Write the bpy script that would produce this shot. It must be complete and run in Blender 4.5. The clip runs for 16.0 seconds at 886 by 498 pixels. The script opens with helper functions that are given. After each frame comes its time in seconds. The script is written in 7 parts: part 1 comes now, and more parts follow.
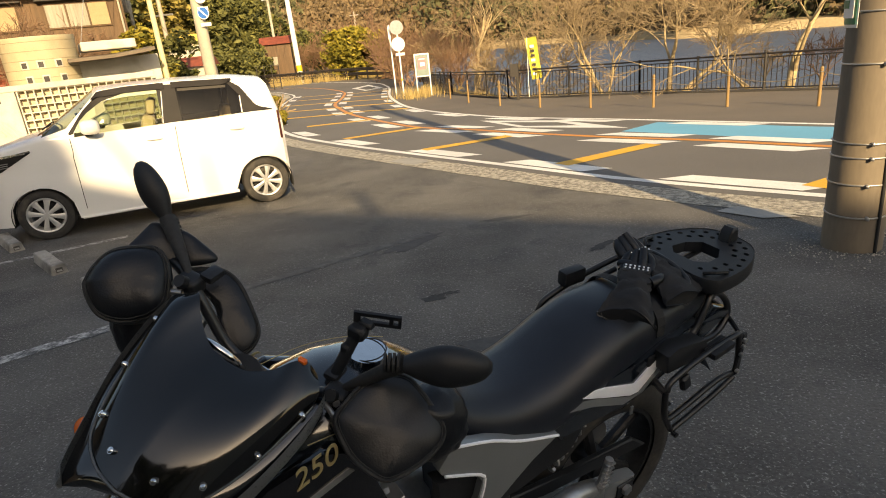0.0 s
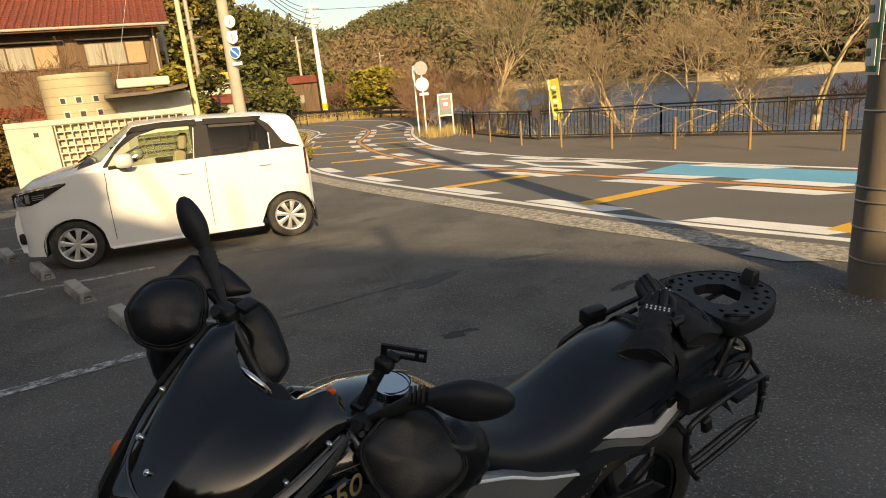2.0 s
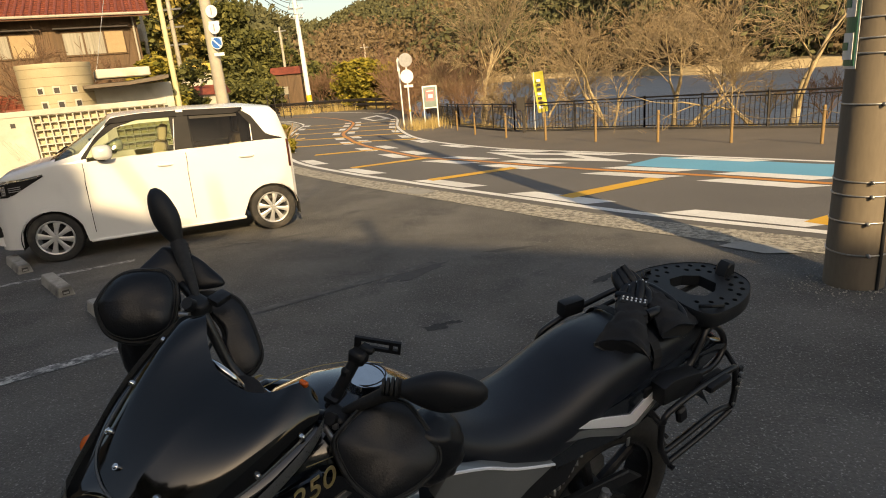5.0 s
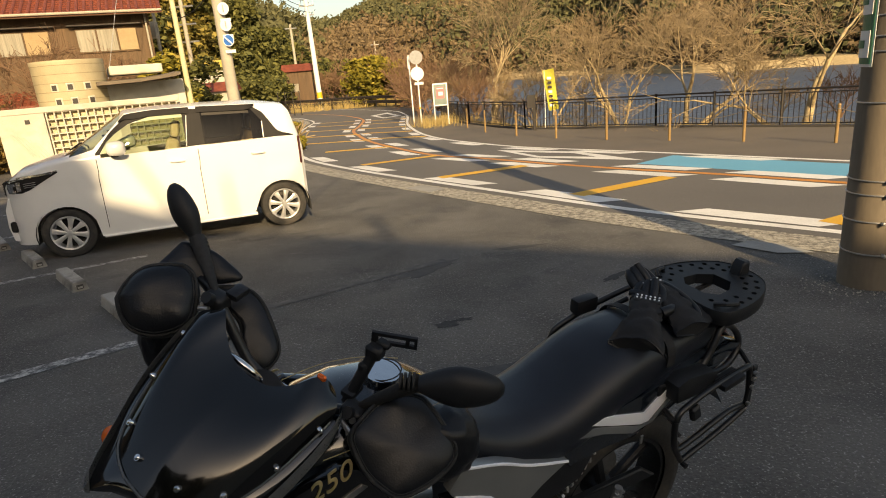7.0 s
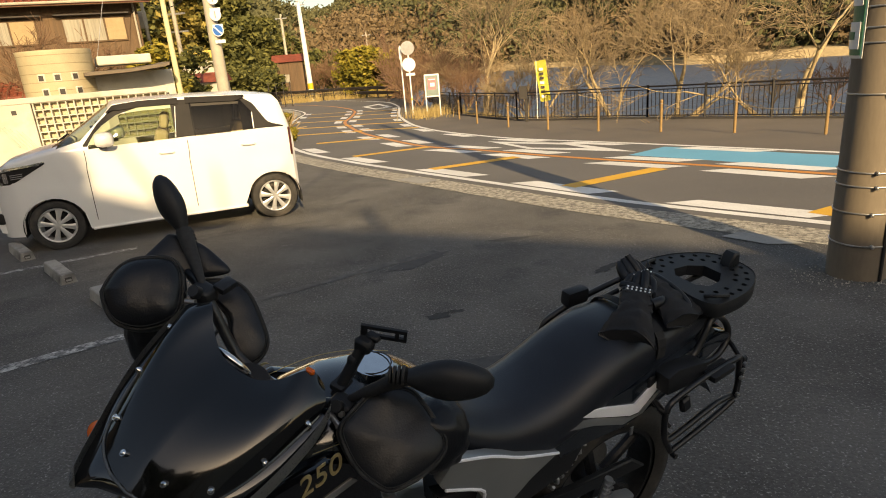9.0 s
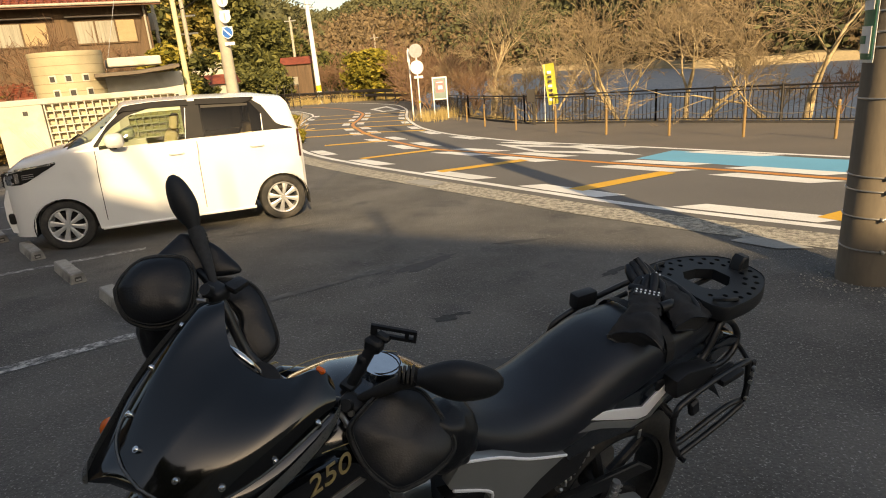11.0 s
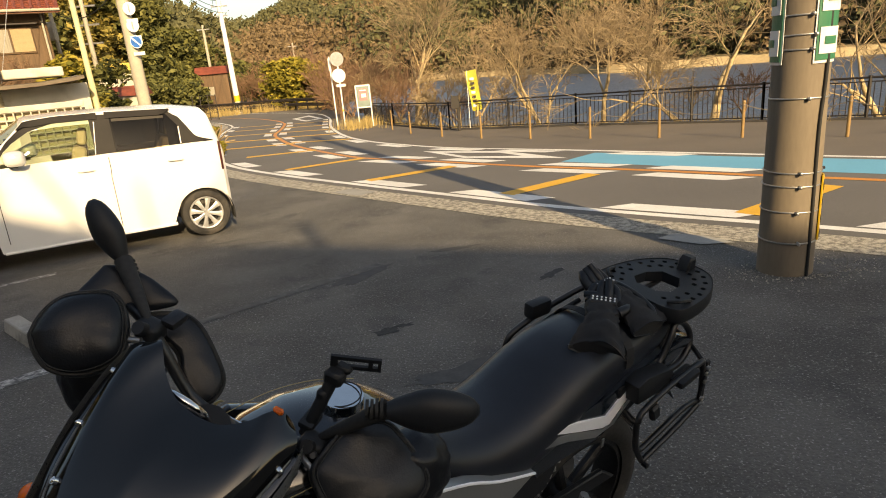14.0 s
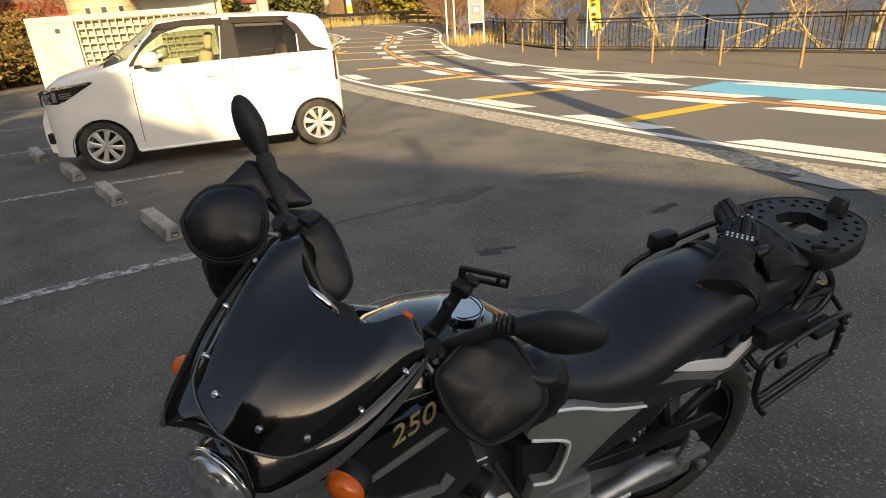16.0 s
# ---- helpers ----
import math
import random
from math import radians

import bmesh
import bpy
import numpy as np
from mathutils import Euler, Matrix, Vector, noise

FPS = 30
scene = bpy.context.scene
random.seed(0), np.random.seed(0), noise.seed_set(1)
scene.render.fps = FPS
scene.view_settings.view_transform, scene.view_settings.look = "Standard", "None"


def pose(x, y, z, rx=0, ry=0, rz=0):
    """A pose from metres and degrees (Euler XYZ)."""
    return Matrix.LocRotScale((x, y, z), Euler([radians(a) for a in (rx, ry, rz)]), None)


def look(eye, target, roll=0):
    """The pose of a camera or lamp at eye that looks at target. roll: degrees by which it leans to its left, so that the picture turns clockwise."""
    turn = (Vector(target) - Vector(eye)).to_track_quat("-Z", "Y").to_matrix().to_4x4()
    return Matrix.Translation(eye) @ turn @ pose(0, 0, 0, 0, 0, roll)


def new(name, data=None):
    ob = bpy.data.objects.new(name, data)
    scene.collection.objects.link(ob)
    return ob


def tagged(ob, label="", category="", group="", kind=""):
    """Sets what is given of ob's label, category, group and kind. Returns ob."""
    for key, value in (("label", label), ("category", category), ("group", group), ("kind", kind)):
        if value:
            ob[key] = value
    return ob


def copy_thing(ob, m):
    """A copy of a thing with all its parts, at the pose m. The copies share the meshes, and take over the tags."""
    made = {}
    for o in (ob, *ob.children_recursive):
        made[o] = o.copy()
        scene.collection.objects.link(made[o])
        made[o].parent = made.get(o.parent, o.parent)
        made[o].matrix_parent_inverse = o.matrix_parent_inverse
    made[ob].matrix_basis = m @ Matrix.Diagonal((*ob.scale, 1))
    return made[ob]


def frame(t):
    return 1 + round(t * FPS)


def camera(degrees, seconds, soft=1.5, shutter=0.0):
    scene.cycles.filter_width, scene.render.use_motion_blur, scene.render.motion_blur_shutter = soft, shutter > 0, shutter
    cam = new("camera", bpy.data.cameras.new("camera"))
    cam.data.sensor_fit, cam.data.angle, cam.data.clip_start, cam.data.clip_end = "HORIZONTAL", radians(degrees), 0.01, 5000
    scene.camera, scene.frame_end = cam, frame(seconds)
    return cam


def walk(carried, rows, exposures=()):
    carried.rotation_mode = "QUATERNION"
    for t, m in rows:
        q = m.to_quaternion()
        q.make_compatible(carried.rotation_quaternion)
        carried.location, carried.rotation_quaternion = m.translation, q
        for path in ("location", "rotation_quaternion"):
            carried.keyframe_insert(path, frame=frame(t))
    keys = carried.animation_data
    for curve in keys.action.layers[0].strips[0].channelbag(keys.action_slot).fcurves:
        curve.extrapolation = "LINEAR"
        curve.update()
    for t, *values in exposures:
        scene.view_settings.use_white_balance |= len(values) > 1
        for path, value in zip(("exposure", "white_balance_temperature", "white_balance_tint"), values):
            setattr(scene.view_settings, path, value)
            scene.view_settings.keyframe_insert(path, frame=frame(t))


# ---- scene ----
cam = camera(71.7, 16.0, 1.0)
PATH = [
    (0, (0.245, 0.144, 1.664), (0.047, 2.02, 1.0), -5.9),
    (0.5, (0.255, 0.116, 1.668), (0.064, 2.014, 1.068), -5.7),
    (1, (0.241, 0.107, 1.673), (0.008, 2.008, 1.097), -5.5),
    (1.5, (0.234, 0.097, 1.676), (-0.027, 2.001, 1.125), -5.2),
    (2, (0.237, 0.101, 1.679), (-0.016, 2.008, 1.135), -5.2),
    (2.5, (0.233, 0.094, 1.678), (-0.061, 1.999, 1.145), -5.4),
    (3, (0.233, 0.101, 1.679), (-0.079, 2.004, 1.147), -5.3),
    (3.5, (0.258, 0.124, 1.674), (0.138, 2.039, 1.108), -4.9),
    (4, (0.259, 0.117, 1.674), (0.053, 2.021, 1.098), -4.9),
    (6.5, (0.255, 0.099, 1.676), (0.046, 2.007, 1.114), -4.9),
    (7, (0.244, 0.097, 1.675), (0.007, 1.998, 1.099), -4.8),
    (7.5, (0.246, 0.099, 1.673), (0.016, 2.0, 1.097), -4.7),
    (8, (0.24, 0.092, 1.673), (-0.006, 1.99, 1.093), -4.5),
    (8.5, (0.243, 0.099, 1.673), (0.005, 1.995, 1.08), -4.6),
    (9, (0.248, 0.107, 1.673), (0.035, 2.002, 1.069), -4.7),
    (11.5, (0.236, 0.093, 1.672), (-0.018, 1.987, 1.082), -4.3),
    (12, (0.231, 0.084, 1.673), (-0.103, 1.968, 1.09), -4.3),
    (12.5, (0.244, 0.112, 1.674), (0.077, 2.015, 1.083), -4.7),
    (13, (0.226, 0.138, 1.677), (0.286, 2.059, 1.121), -4.3),
    (13.5, (0.171, 0.18, 1.67), (0.265, 2.089, 1.081), -4.4),
    (14, (0.176, 0.179, 1.674), (0.172, 2.09, 1.083), -5.1),
    (14.5, (0.257, 0.132, 1.675), (0.182, 2.039, 1.077), -4.9),
    (15, (0.276, 0.122, 1.677), (0.234, 2.043, 1.123), -4.5),
    (15.5, (0.225, 0.131, 1.667), (-0.095, 1.991, 1.006), -5.2),
    (16, (0.107, 0.2, 1.654), (-0.219, 2.003, 0.853), -4.0),
]
walk(cam, [(t, look(eye, target, roll)) for t, eye, target, roll in PATH], [(0, 0.84, 8300, 10), (1.0, 0.58, 8300, 10), (4.0, 0.46, 8300, 10), (9.0, 0.56, 8300, 10), (13.0, 0.68, 8300, 10), (15.0, 0.68, 8300, 10), (15.5, 0.76, 8300, 10), (16.0, 1.04, 8300, 10)])

# ---- world, sun ----
SUN_DIR = Vector((0.315, -0.85, 0.42)).normalized()   # towards the sun
world = bpy.data.worlds.new("world")
scene.world = world
world.use_nodes = True
wn = world.node_tree
sky = wn.nodes.new("ShaderNodeTexSky")
sky.sky_type = "NISHITA"
sky.sun_disc = False
sky.sun_elevation = math.asin(SUN_DIR.z)
sky.sun_rotation = math.atan2(SUN_DIR.x, SUN_DIR.y)
sky.air_density, sky.dust_density, sky.ozone_density = 1.0, 2.0, 1.0
wn.links.new(sky.outputs[0], wn.nodes["Background"].inputs[0])
wn.nodes["Background"].inputs[1].default_value = 0.13
sun_data = bpy.data.lights.new("sun", "SUN")
sun_data.energy, sun_data.angle, sun_data.color = 5.0, radians(0.6), (1.0, 0.82, 0.56)
sun = new("sun", sun_data)
sun.matrix_world = look(SUN_DIR * 60, (0, 0, 0))


# ---- ground height ----
def gz(x, y):
    return -0.035 * (min(y, 40.0) - 1.5)


# ---- materials ----
def material(name, a, b=None, rough=0.6, metal=0.0, scale=6.0, fine=60.0, bump=0.15, mix=0.5, spec=0.5, vary=0.0, coat=0.0, bumpdist=0.004, stretch=None, speck=None, dirt=None):
    """Two colours mixed by a broad and a fine noise, with fine relief; speck: (colour, scale, amount); dirt: (colour, scale, amount)."""
    m = bpy.data.materials.new(name)
    m.use_nodes = True
    n, l = m.node_tree.nodes, m.node_tree.links
    p = n["Principled BSDF"]
    tc = n.new("ShaderNodeTexCoord")
    src = tc.outputs["Object"]
    if stretch:
        mp = n.new("ShaderNodeMapping")
        mp.inputs["Scale"].default_value = stretch
        l.new(src, mp.inputs[0])
        src = mp.outputs[0]

    def tex(s, d=4.0):
        t = n.new("ShaderNodeTexNoise")
        t.inputs["Scale"].default_value, t.inputs["Detail"].default_value = s, d
        l.new(src, t.inputs["Vector"])
        return t.outputs[0]

    def mixed(f, x, y):
        k = n.new("ShaderNodeMix")
        k.data_type = "RGBA"
        l.new(f, k.inputs[0])
        for v, i in ((x, 6), (y, 7)):
            if hasattr(v, "is_output"):
                l.new(v, k.inputs[i])
            else:
                k.inputs[i].default_value = (*v, 1)
        return k.outputs[2]

    def ramp(f, lo, hi):
        r = n.new("ShaderNodeMapRange")
        r.inputs[1].default_value, r.inputs[2].default_value = lo, hi
        l.new(f, r.inputs[0])
        return r.outputs[0]

    b = b or tuple(c * 0.8 for c in a)
    broad, small = tex(scale), tex(fine)
    ad = n.new("ShaderNodeMath")
    ad.operation = "MULTIPLY_ADD"
    l.new(small, ad.inputs[0])
    ad.inputs[1].default_value = 0.6
    l.new(broad, ad.inputs[2])
    col = mixed(ramp(ad.outputs[0], 0.8 - mix * 0.4, 0.8 + mix * 0.4), a, b)
    if dirt:
        col = mixed(ramp(tex(dirt[1], 6.0), 0.62 - dirt[2] * 0.3, 0.75), col, dirt[0])
    if speck:
        col = mixed(ramp(tex(speck[1], 2.0), 0.72 - speck[2] * 0.2, 0.76), col, speck[0])
    if vary:
        oi = n.new("ShaderNodeObjectInfo")
        hs = n.new("ShaderNodeHueSaturation")
        l.new(ramp(oi.outputs["Random"], 0, 1), hs.inputs["Fac"])
        v = n.new("ShaderNodeMapRange")
        v.inputs[3].default_value, v.inputs[4].default_value = 1 - vary, 1 + vary
        l.new(oi.outputs["Random"], v.inputs[0])
        l.new(v.outputs[0], hs.inputs["Value"])
        hs.inputs["Fac"].default_value = 1
        n.remove(hs.inputs["Fac"].links[0].from_node)
        l.new(col, hs.inputs["Color"])
        col = hs.outputs[0]
    l.new(col, p.inputs["Base Color"])
    rr = n.new("ShaderNodeMapRange")
    rr.inputs[3].default_value, rr.inputs[4].default_value = max(rough - 0.12, 0.02), min(rough + 0.12, 1)
    l.new(small, rr.inputs[0])
    l.new(rr.outputs[0], p.inputs["Roughness"])
    p.inputs["Metallic"].default_value = metal
    p.inputs["Specular IOR Level"].default_value = spec
    p.inputs["Coat Weight"].default_value = coat
    p.inputs["Coat Roughness"].default_value = 0.04
    if bump:
        bp = n.new("ShaderNodeBump")
        bp.inputs["Strength"].default_value, bp.inputs["Distance"].default_value = bump, bumpdist
        l.new(small, bp.inputs["Height"])
        l.new(bp.outputs[0], p.inputs["Normal"])
    return m


def leafy(name, a, b, rough=0.7):
    """Foliage whose clumps differ one from another."""
    m = bpy.data.materials.new(name)
    m.use_nodes = True
    n, l = m.node_tree.nodes, m.node_tree.links
    g = n.new("ShaderNodeNewGeometry")
    r = n.new("ShaderNodeValToRGB")
    r.color_ramp.elements[0].color, r.color_ramp.elements[1].color = (*a, 1), (*b, 1)
    l.new(g.outputs["Random Per Island"], r.inputs[0])
    l.new(r.outputs[0], n["Principled BSDF"].inputs["Base Color"])
    n["Principled BSDF"].inputs["Roughness"].default_value = rough
    n["Principled BSDF"].inputs["Specular IOR Level"].default_value = 0.2
    return m


M_ASPHALT = material("asphalt_worn", (0.132, 0.125, 0.115), (0.072, 0.068, 0.063), 0.85, scale=1.4, fine=62, bump=1.0, bumpdist=0.016, mix=0.5, speck=((0.36, 0.35, 0.33), 80, 0.66), dirt=((0.046, 0.046, 0.046), 1.6, 0.15))
M_ROAD = material("asphalt_road", (0.135, 0.126, 0.115), (0.105, 0.098, 0.091), 0.8, scale=0.4, fine=80, bump=0.5, speck=((0.17, 0.155, 0.14), 60, 0.7))
M_WALK = material("asphalt_walk", (0.14, 0.118, 0.095), (0.11, 0.095, 0.08), 0.85, scale=0.7, fine=60, bump=0.4)
M_SOIL = material("soil", (0.10, 0.08, 0.045), (0.06, 0.055, 0.03), 0.95, scale=0.3, fine=8, bump=0.6, bumpdist=0.05)
M_WHITE = material("road_paint_white", (0.78, 0.77, 0.74), (0.62, 0.61, 0.58), 0.6, scale=1.5, fine=50, mix=0.4)
M_WORN = material("road_paint_worn", (0.62, 0.61, 0.58), (0.10, 0.10, 0.10), 0.7, scale=16, fine=60, mix=0.3, dirt=((0.06, 0.06, 0.06), 24, 0.9))
M_FAINT = material("road_paint_faint", (0.16, 0.155, 0.145), (0.075, 0.073, 0.07), 0.85, scale=9, fine=40, mix=0.9, dirt=((0.065, 0.064, 0.062), 9, 0.9))
M_YELLOW = material("road_paint_yellow", (0.75, 0.42, 0.03), (0.62, 0.34, 0.03), 0.6, scale=1.5, fine=50)
M_ORANGE = material("road_paint_orange", (0.62, 0.25, 0.035), (0.5, 0.2, 0.04), 0.6, scale=1.5, fine=50)
M_BLUE = material("road_paint_blue", (0.13, 0.40, 0.58), (0.11, 0.34, 0.50), 0.65, scale=0.8, fine=50, mix=0.6)
M_CONCRETE = material("concrete", (0.36, 0.35, 0.32), (0.24, 0.235, 0.22), 0.85, scale=3, fine=45, bump=0.35, mix=0.8)
M_GUTTER = material("concrete_exposed", (0.52, 0.48, 0.4), (0.15, 0.14, 0.12), 0.9, scale=16, fine=75, bump=1.0, bumpdist=0.02, mix=0.4, speck=((0.55, 0.52, 0.46), 28, 0.6))
M_POLE = material("pole_concrete", (0.21, 0.17, 0.125), (0.15, 0.125, 0.095), 0.85, scale=2, fine=40, bump=0.25, stretch=(1, 1, 0.25), mix=0.8)
M_POLE_PALE = material("pole_pale", (0.42, 0.38, 0.3), (0.33, 0.3, 0.25), 0.8, scale=2, fine=20)
M_STEEL = material("galvanised_steel", (0.5, 0.5, 0.5), (0.38, 0.38, 0.38), 0.45, 0.9, scale=8, fine=60, bump=0.05)
M_BROWN = material("brown_paint", (0.024, 0.018, 0.015), (0.017, 0.014, 0.012), 0.5, scale=5, fine=40, bump=0.1)
M_POST = material("bollard_paint", (0.30, 0.19, 0.075), (0.22, 0.14, 0.06), 0.5, scale=6, fine=30, bump=0.1)
M_ROPE = material("rope_grey", (0.2, 0.17, 0.13), (0.13, 0.11, 0.09), 0.9, fine=90)
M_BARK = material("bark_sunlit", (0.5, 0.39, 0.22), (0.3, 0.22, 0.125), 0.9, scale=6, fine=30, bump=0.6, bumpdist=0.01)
M_TWIG = material("twig", (0.37, 0.28, 0.16), (0.23, 0.165, 0.1), 0.9, scale=2, fine=12, bump=0)
M_PLASTIC = material("black_plastic", (0.015, 0.016, 0.018), (0.010, 0.011, 0.013), 0.5, spec=0.35, fine=300, bump=0.08, bumpdist=0.001)
M_RUBBER = material("rubber", (0.02, 0.02, 0.02), (0.013, 0.013, 0.013), 0.75, fine=120, bump=0.1)


# ---- mesh helpers ----
def mesh_object(name, verts, faces, mat, parent=None, smooth=False):
    me = bpy.data.meshes.new(name)
    me.from_pydata([tuple(v) for v in verts], [], faces)
    me.materials.append(mat)
    if smooth:
        me.polygons.foreach_set("use_smooth", [True] * len(me.polygons))
    me.update()
    ob = new(name, me)
    if parent:
        ob.parent = parent
    return ob


def part(name, bm, mat, parent=None, label="", smooth=False, sharp=35):
    """One bmesh as one mesh object under a thing or part."""
    bmesh.ops.recalc_face_normals(bm, faces=bm.faces)
    me = bpy.data.meshes.new(name)
    bm.to_mesh(me)
    bm.free()
    me.materials.append(mat)
    if smooth:
        me.polygons.foreach_set("use_smooth", [True] * len(me.polygons))
        me.set_sharp_from_angle(angle=radians(sharp))
    ob = new(name, me)
    if parent:
        ob.parent = parent
    if label:
        ob["label"] = label
    return ob


def thing(name, label, category, m=None, group="", kind=""):
    ob = new(name)
    if m is not None:
        ob.matrix_basis = m
    return tagged(ob, label, category, group, kind)


def box(sx, sy, sz, c=(0, 0, 0), bevel=0.0, seg=1, bm=None, m=None):
    """A bevelled box of that size round c, joined to bm if given."""
    b = bmesh.new()
    bmesh.ops.create_cube(b, size=1, matrix=Matrix.Diagonal((sx, sy, sz, 1)))
    if bevel:
        bmesh.ops.bevel(b, geom=b.edges[:], offset=bevel, segments=seg, affect="EDGES", profile=0.6)
    bmesh.ops.transform(b, matrix=(m or Matrix()) @ Matrix.Translation(c), verts=b.verts)
    return b if bm is None else join(bm, b)


def join(bm, other):
    me = bpy.data.meshes.new("tmp")
    other.to_mesh(me)
    other.free()
    bm.from_mesh(me)
    bpy.data.meshes.remove(me)
    return bm


def rod(a, b, r0, r1=None, sides=10, bm=None, caps=True):
    """A straight round bar from a to b."""
    a, b = Vector(a), Vector(b)
    q = (b - a).to_track_quat("Z", "Y").to_matrix().to_4x4()
    t = bmesh.new()
    bmesh.ops.create_cone(t, cap_ends=caps, segments=sides, radius1=r0, radius2=r0 if r1 is None else r1, depth=(b - a).length)
    bmesh.ops.transform(t, matrix=Matrix.Translation((a + b) / 2) @ q, verts=t.verts)
    return t if bm is None else join(bm, t)


def tube(points, radius, sides=8, bm=None, closed=False, steps=0, flat=1.0):
    """A round bar along a smooth line through points; radius a number or one per point; flat squeezes it upright."""
    pts = [Vector(p) for p in points]
    rad = list(radius) if hasattr(radius, "__len__") else [radius] * len(pts)
    if steps:
        out, ro = [], []
        n = len(pts)
        for i in range(n if closed else n - 1):
            p0, p1, p2, p3 = (pts[(i - 1) % n] if closed or i else pts[0]), pts[i], pts[(i + 1) % n], (pts[(i + 2) % n] if closed or i + 2 < n else pts[-1])
            for k in range(steps):
                t = k / steps
                out.append(0.5 * (2 * p1 + (p2 - p0) * t + (2 * p0 - 5 * p1 + 4 * p2 - p3) * t * t + (3 * p1 - p0 - 3 * p2 + p3) * t ** 3))
                ro.append(rad[i] * (1 - t) + rad[(i + 1) % n] * t)
        if not closed:
            out.append(pts[-1])
            ro.append(rad[-1])
        pts, rad = out, ro
    b = bmesh.new()
    rings, up = [], None
    n = len(pts)
    for i, p in enumerate(pts):
        d = (pts[(i + 1) % n] - pts[i - 1]) if closed else (pts[min(i + 1, n - 1)] - pts[max(i - 1, 0)])
        d.normalize()
        if up is None:
            up = d.orthogonal().normalized()
        up = (up - d * up.dot(d)).normalized()
        side = d.cross(up)
        ring = []
        for k in range(sides):
            w = 2 * math.pi * k / sides
            off = (up * math.cos(w) + side * math.sin(w)) * rad[i]
            off.z *= flat
            ring.append(b.verts.new(p + off))
        rings.append(ring)
    for i in range(n if closed else n - 1):
        r0, r1 = rings[i], rings[(i + 1) % n]
        for k in range(sides):
            b.faces.new((r0[k], r0[(k + 1) % sides], r1[(k + 1) % sides], r1[k]))
    if not closed:
        b.faces.new(rings[0][::-1])
        b.faces.new(rings[-1])
    return b if bm is None else join(bm, b)


def loft(rings, closed_ends=True, bm=None):
    """A skin over rings of equally many points."""
    b = bm or bmesh.new()
    vs = [[b.verts.new(p) for p in r] for r in rings]
    n = len(vs[0])
    for r0, r1 in zip(vs, vs[1:]):
        for k in range(n):
            b.faces.new((r0[k], r0[(k + 1) % n], r1[(k + 1) % n], r1[k]))
    if closed_ends:
        b.faces.new(vs[0][::-1])
        b.faces.new(vs[-1])
    return b


def prism(outline, depth, axis="y", bevel=0.0, at=0.0, bm=None, seg=1):
    """A plate of that outline (pairs) and thickness, bevelled, standing across the axis."""
    t = bmesh.new()

    def place(u, v, w):
        return {"y": (u, w, v), "x": (w, u, v), "z": (u, v, w)}[axis]
    lo = [t.verts.new(place(u, v, at - depth / 2)) for u, v in outline]
    hi = [t.verts.new(place(u, v, at + depth / 2)) for u, v in outline]
    t.faces.new(lo[::-1])
    t.faces.new(hi)
    for k in range(len(outline)):
        j = (k + 1) % len(outline)
        t.faces.new((lo[k], lo[j], hi[j], hi[k]))
    if bevel:
        rim = [e for e in t.edges if len({v in lo for v in e.verts}) == 1]
        bmesh.ops.bevel(t, geom=rim, offset=bevel, segments=seg, affect="EDGES", profile=0.6)
    return t if bm is None else join(bm, t)


def smoothed(points, steps=6):
    """A smooth line through points (Catmull-Rom), any dimension."""
    p = [np.array(q, float) for q in points]
    out = []
    for i in range(len(p) - 1):
        p0, p1, p2, p3 = p[max(i - 1, 0)], p[i], p[i + 1], p[min(i + 2, len(p) - 1)]
        for k in range(steps):
            t = k / steps
            out.append(0.5 * (2 * p1 + (p2 - p0) * t + (2 * p0 - 5 * p1 + 4 * p2 - p3) * t * t + (3 * p1 - p0 - 3 * p2 + p3) * t ** 3))
    return out + [p[-1]]


# ---- ground, parking lot, road ----
def region(name, a, b, dz, mat, across=10, parent=None):
    """A sheet on the ground between two lines of equally many plan points."""
    verts, faces = [], []
    for p, q in zip(a, b):
        for k in range(across + 1):
            t = k / across
            x, y = p[0] * (1 - t) + q[0] * t, p[1] * (1 - t) + q[1] * t
            verts.append((x, y, gz(x, y) + dz))
    w = across + 1
    for i in range(len(a) - 1):
        for k in range(across):
            faces.append((i * w + k, i * w + k + 1, (i + 1) * w + k + 1, (i + 1) * w + k))
    return mesh_object(name, verts, faces, mat, parent)


def resample(line, n):
    p = np.array(smoothed(line, 8))
    s = np.r_[0, np.cumsum(np.hypot(*np.diff(p, axis=0).T))]
    u = np.linspace(0, s[-1], n)
    return np.c_[np.interp(u, s, p[:, 0]), np.interp(u, s, p[:, 1])]


NEAR = resample([(30, -18), (12, -1.7), (5.6, 3.9), (3.99, 5.44), (3.32, 6.06), (2.55, 6.74), (1.54, 7.72), (0.9, 8.46), (-0.29, 9.84), (-1.62, 11.4), (-3.06, 13.16), (-4.72, 15.44), (-5.95, 17.68), (-8.1, 22.4), (-9.75, 28.26), (-11.74, 36.63), (-12.6, 40.2), (-13.9, 43), (-16.5, 46.3), (-24, 50), (-40, 53)], 160)
FAR = resample([(34, -20), (14.5, 1.5), (9, 6.85), (6.58, 9.35), (4.7, 11.43), (2.6, 13.75), (0.68, 15.77), (-0.61, 17.74), (-1.93, 20.22), (-3.23, 24), (-4.74, 30.7), (-5.9, 38), (-6.7, 41.8), (-8.3, 45.9), (-12.5, 51), (-16.6, 54), (-24, 57), (-40, 59.5)], 160)
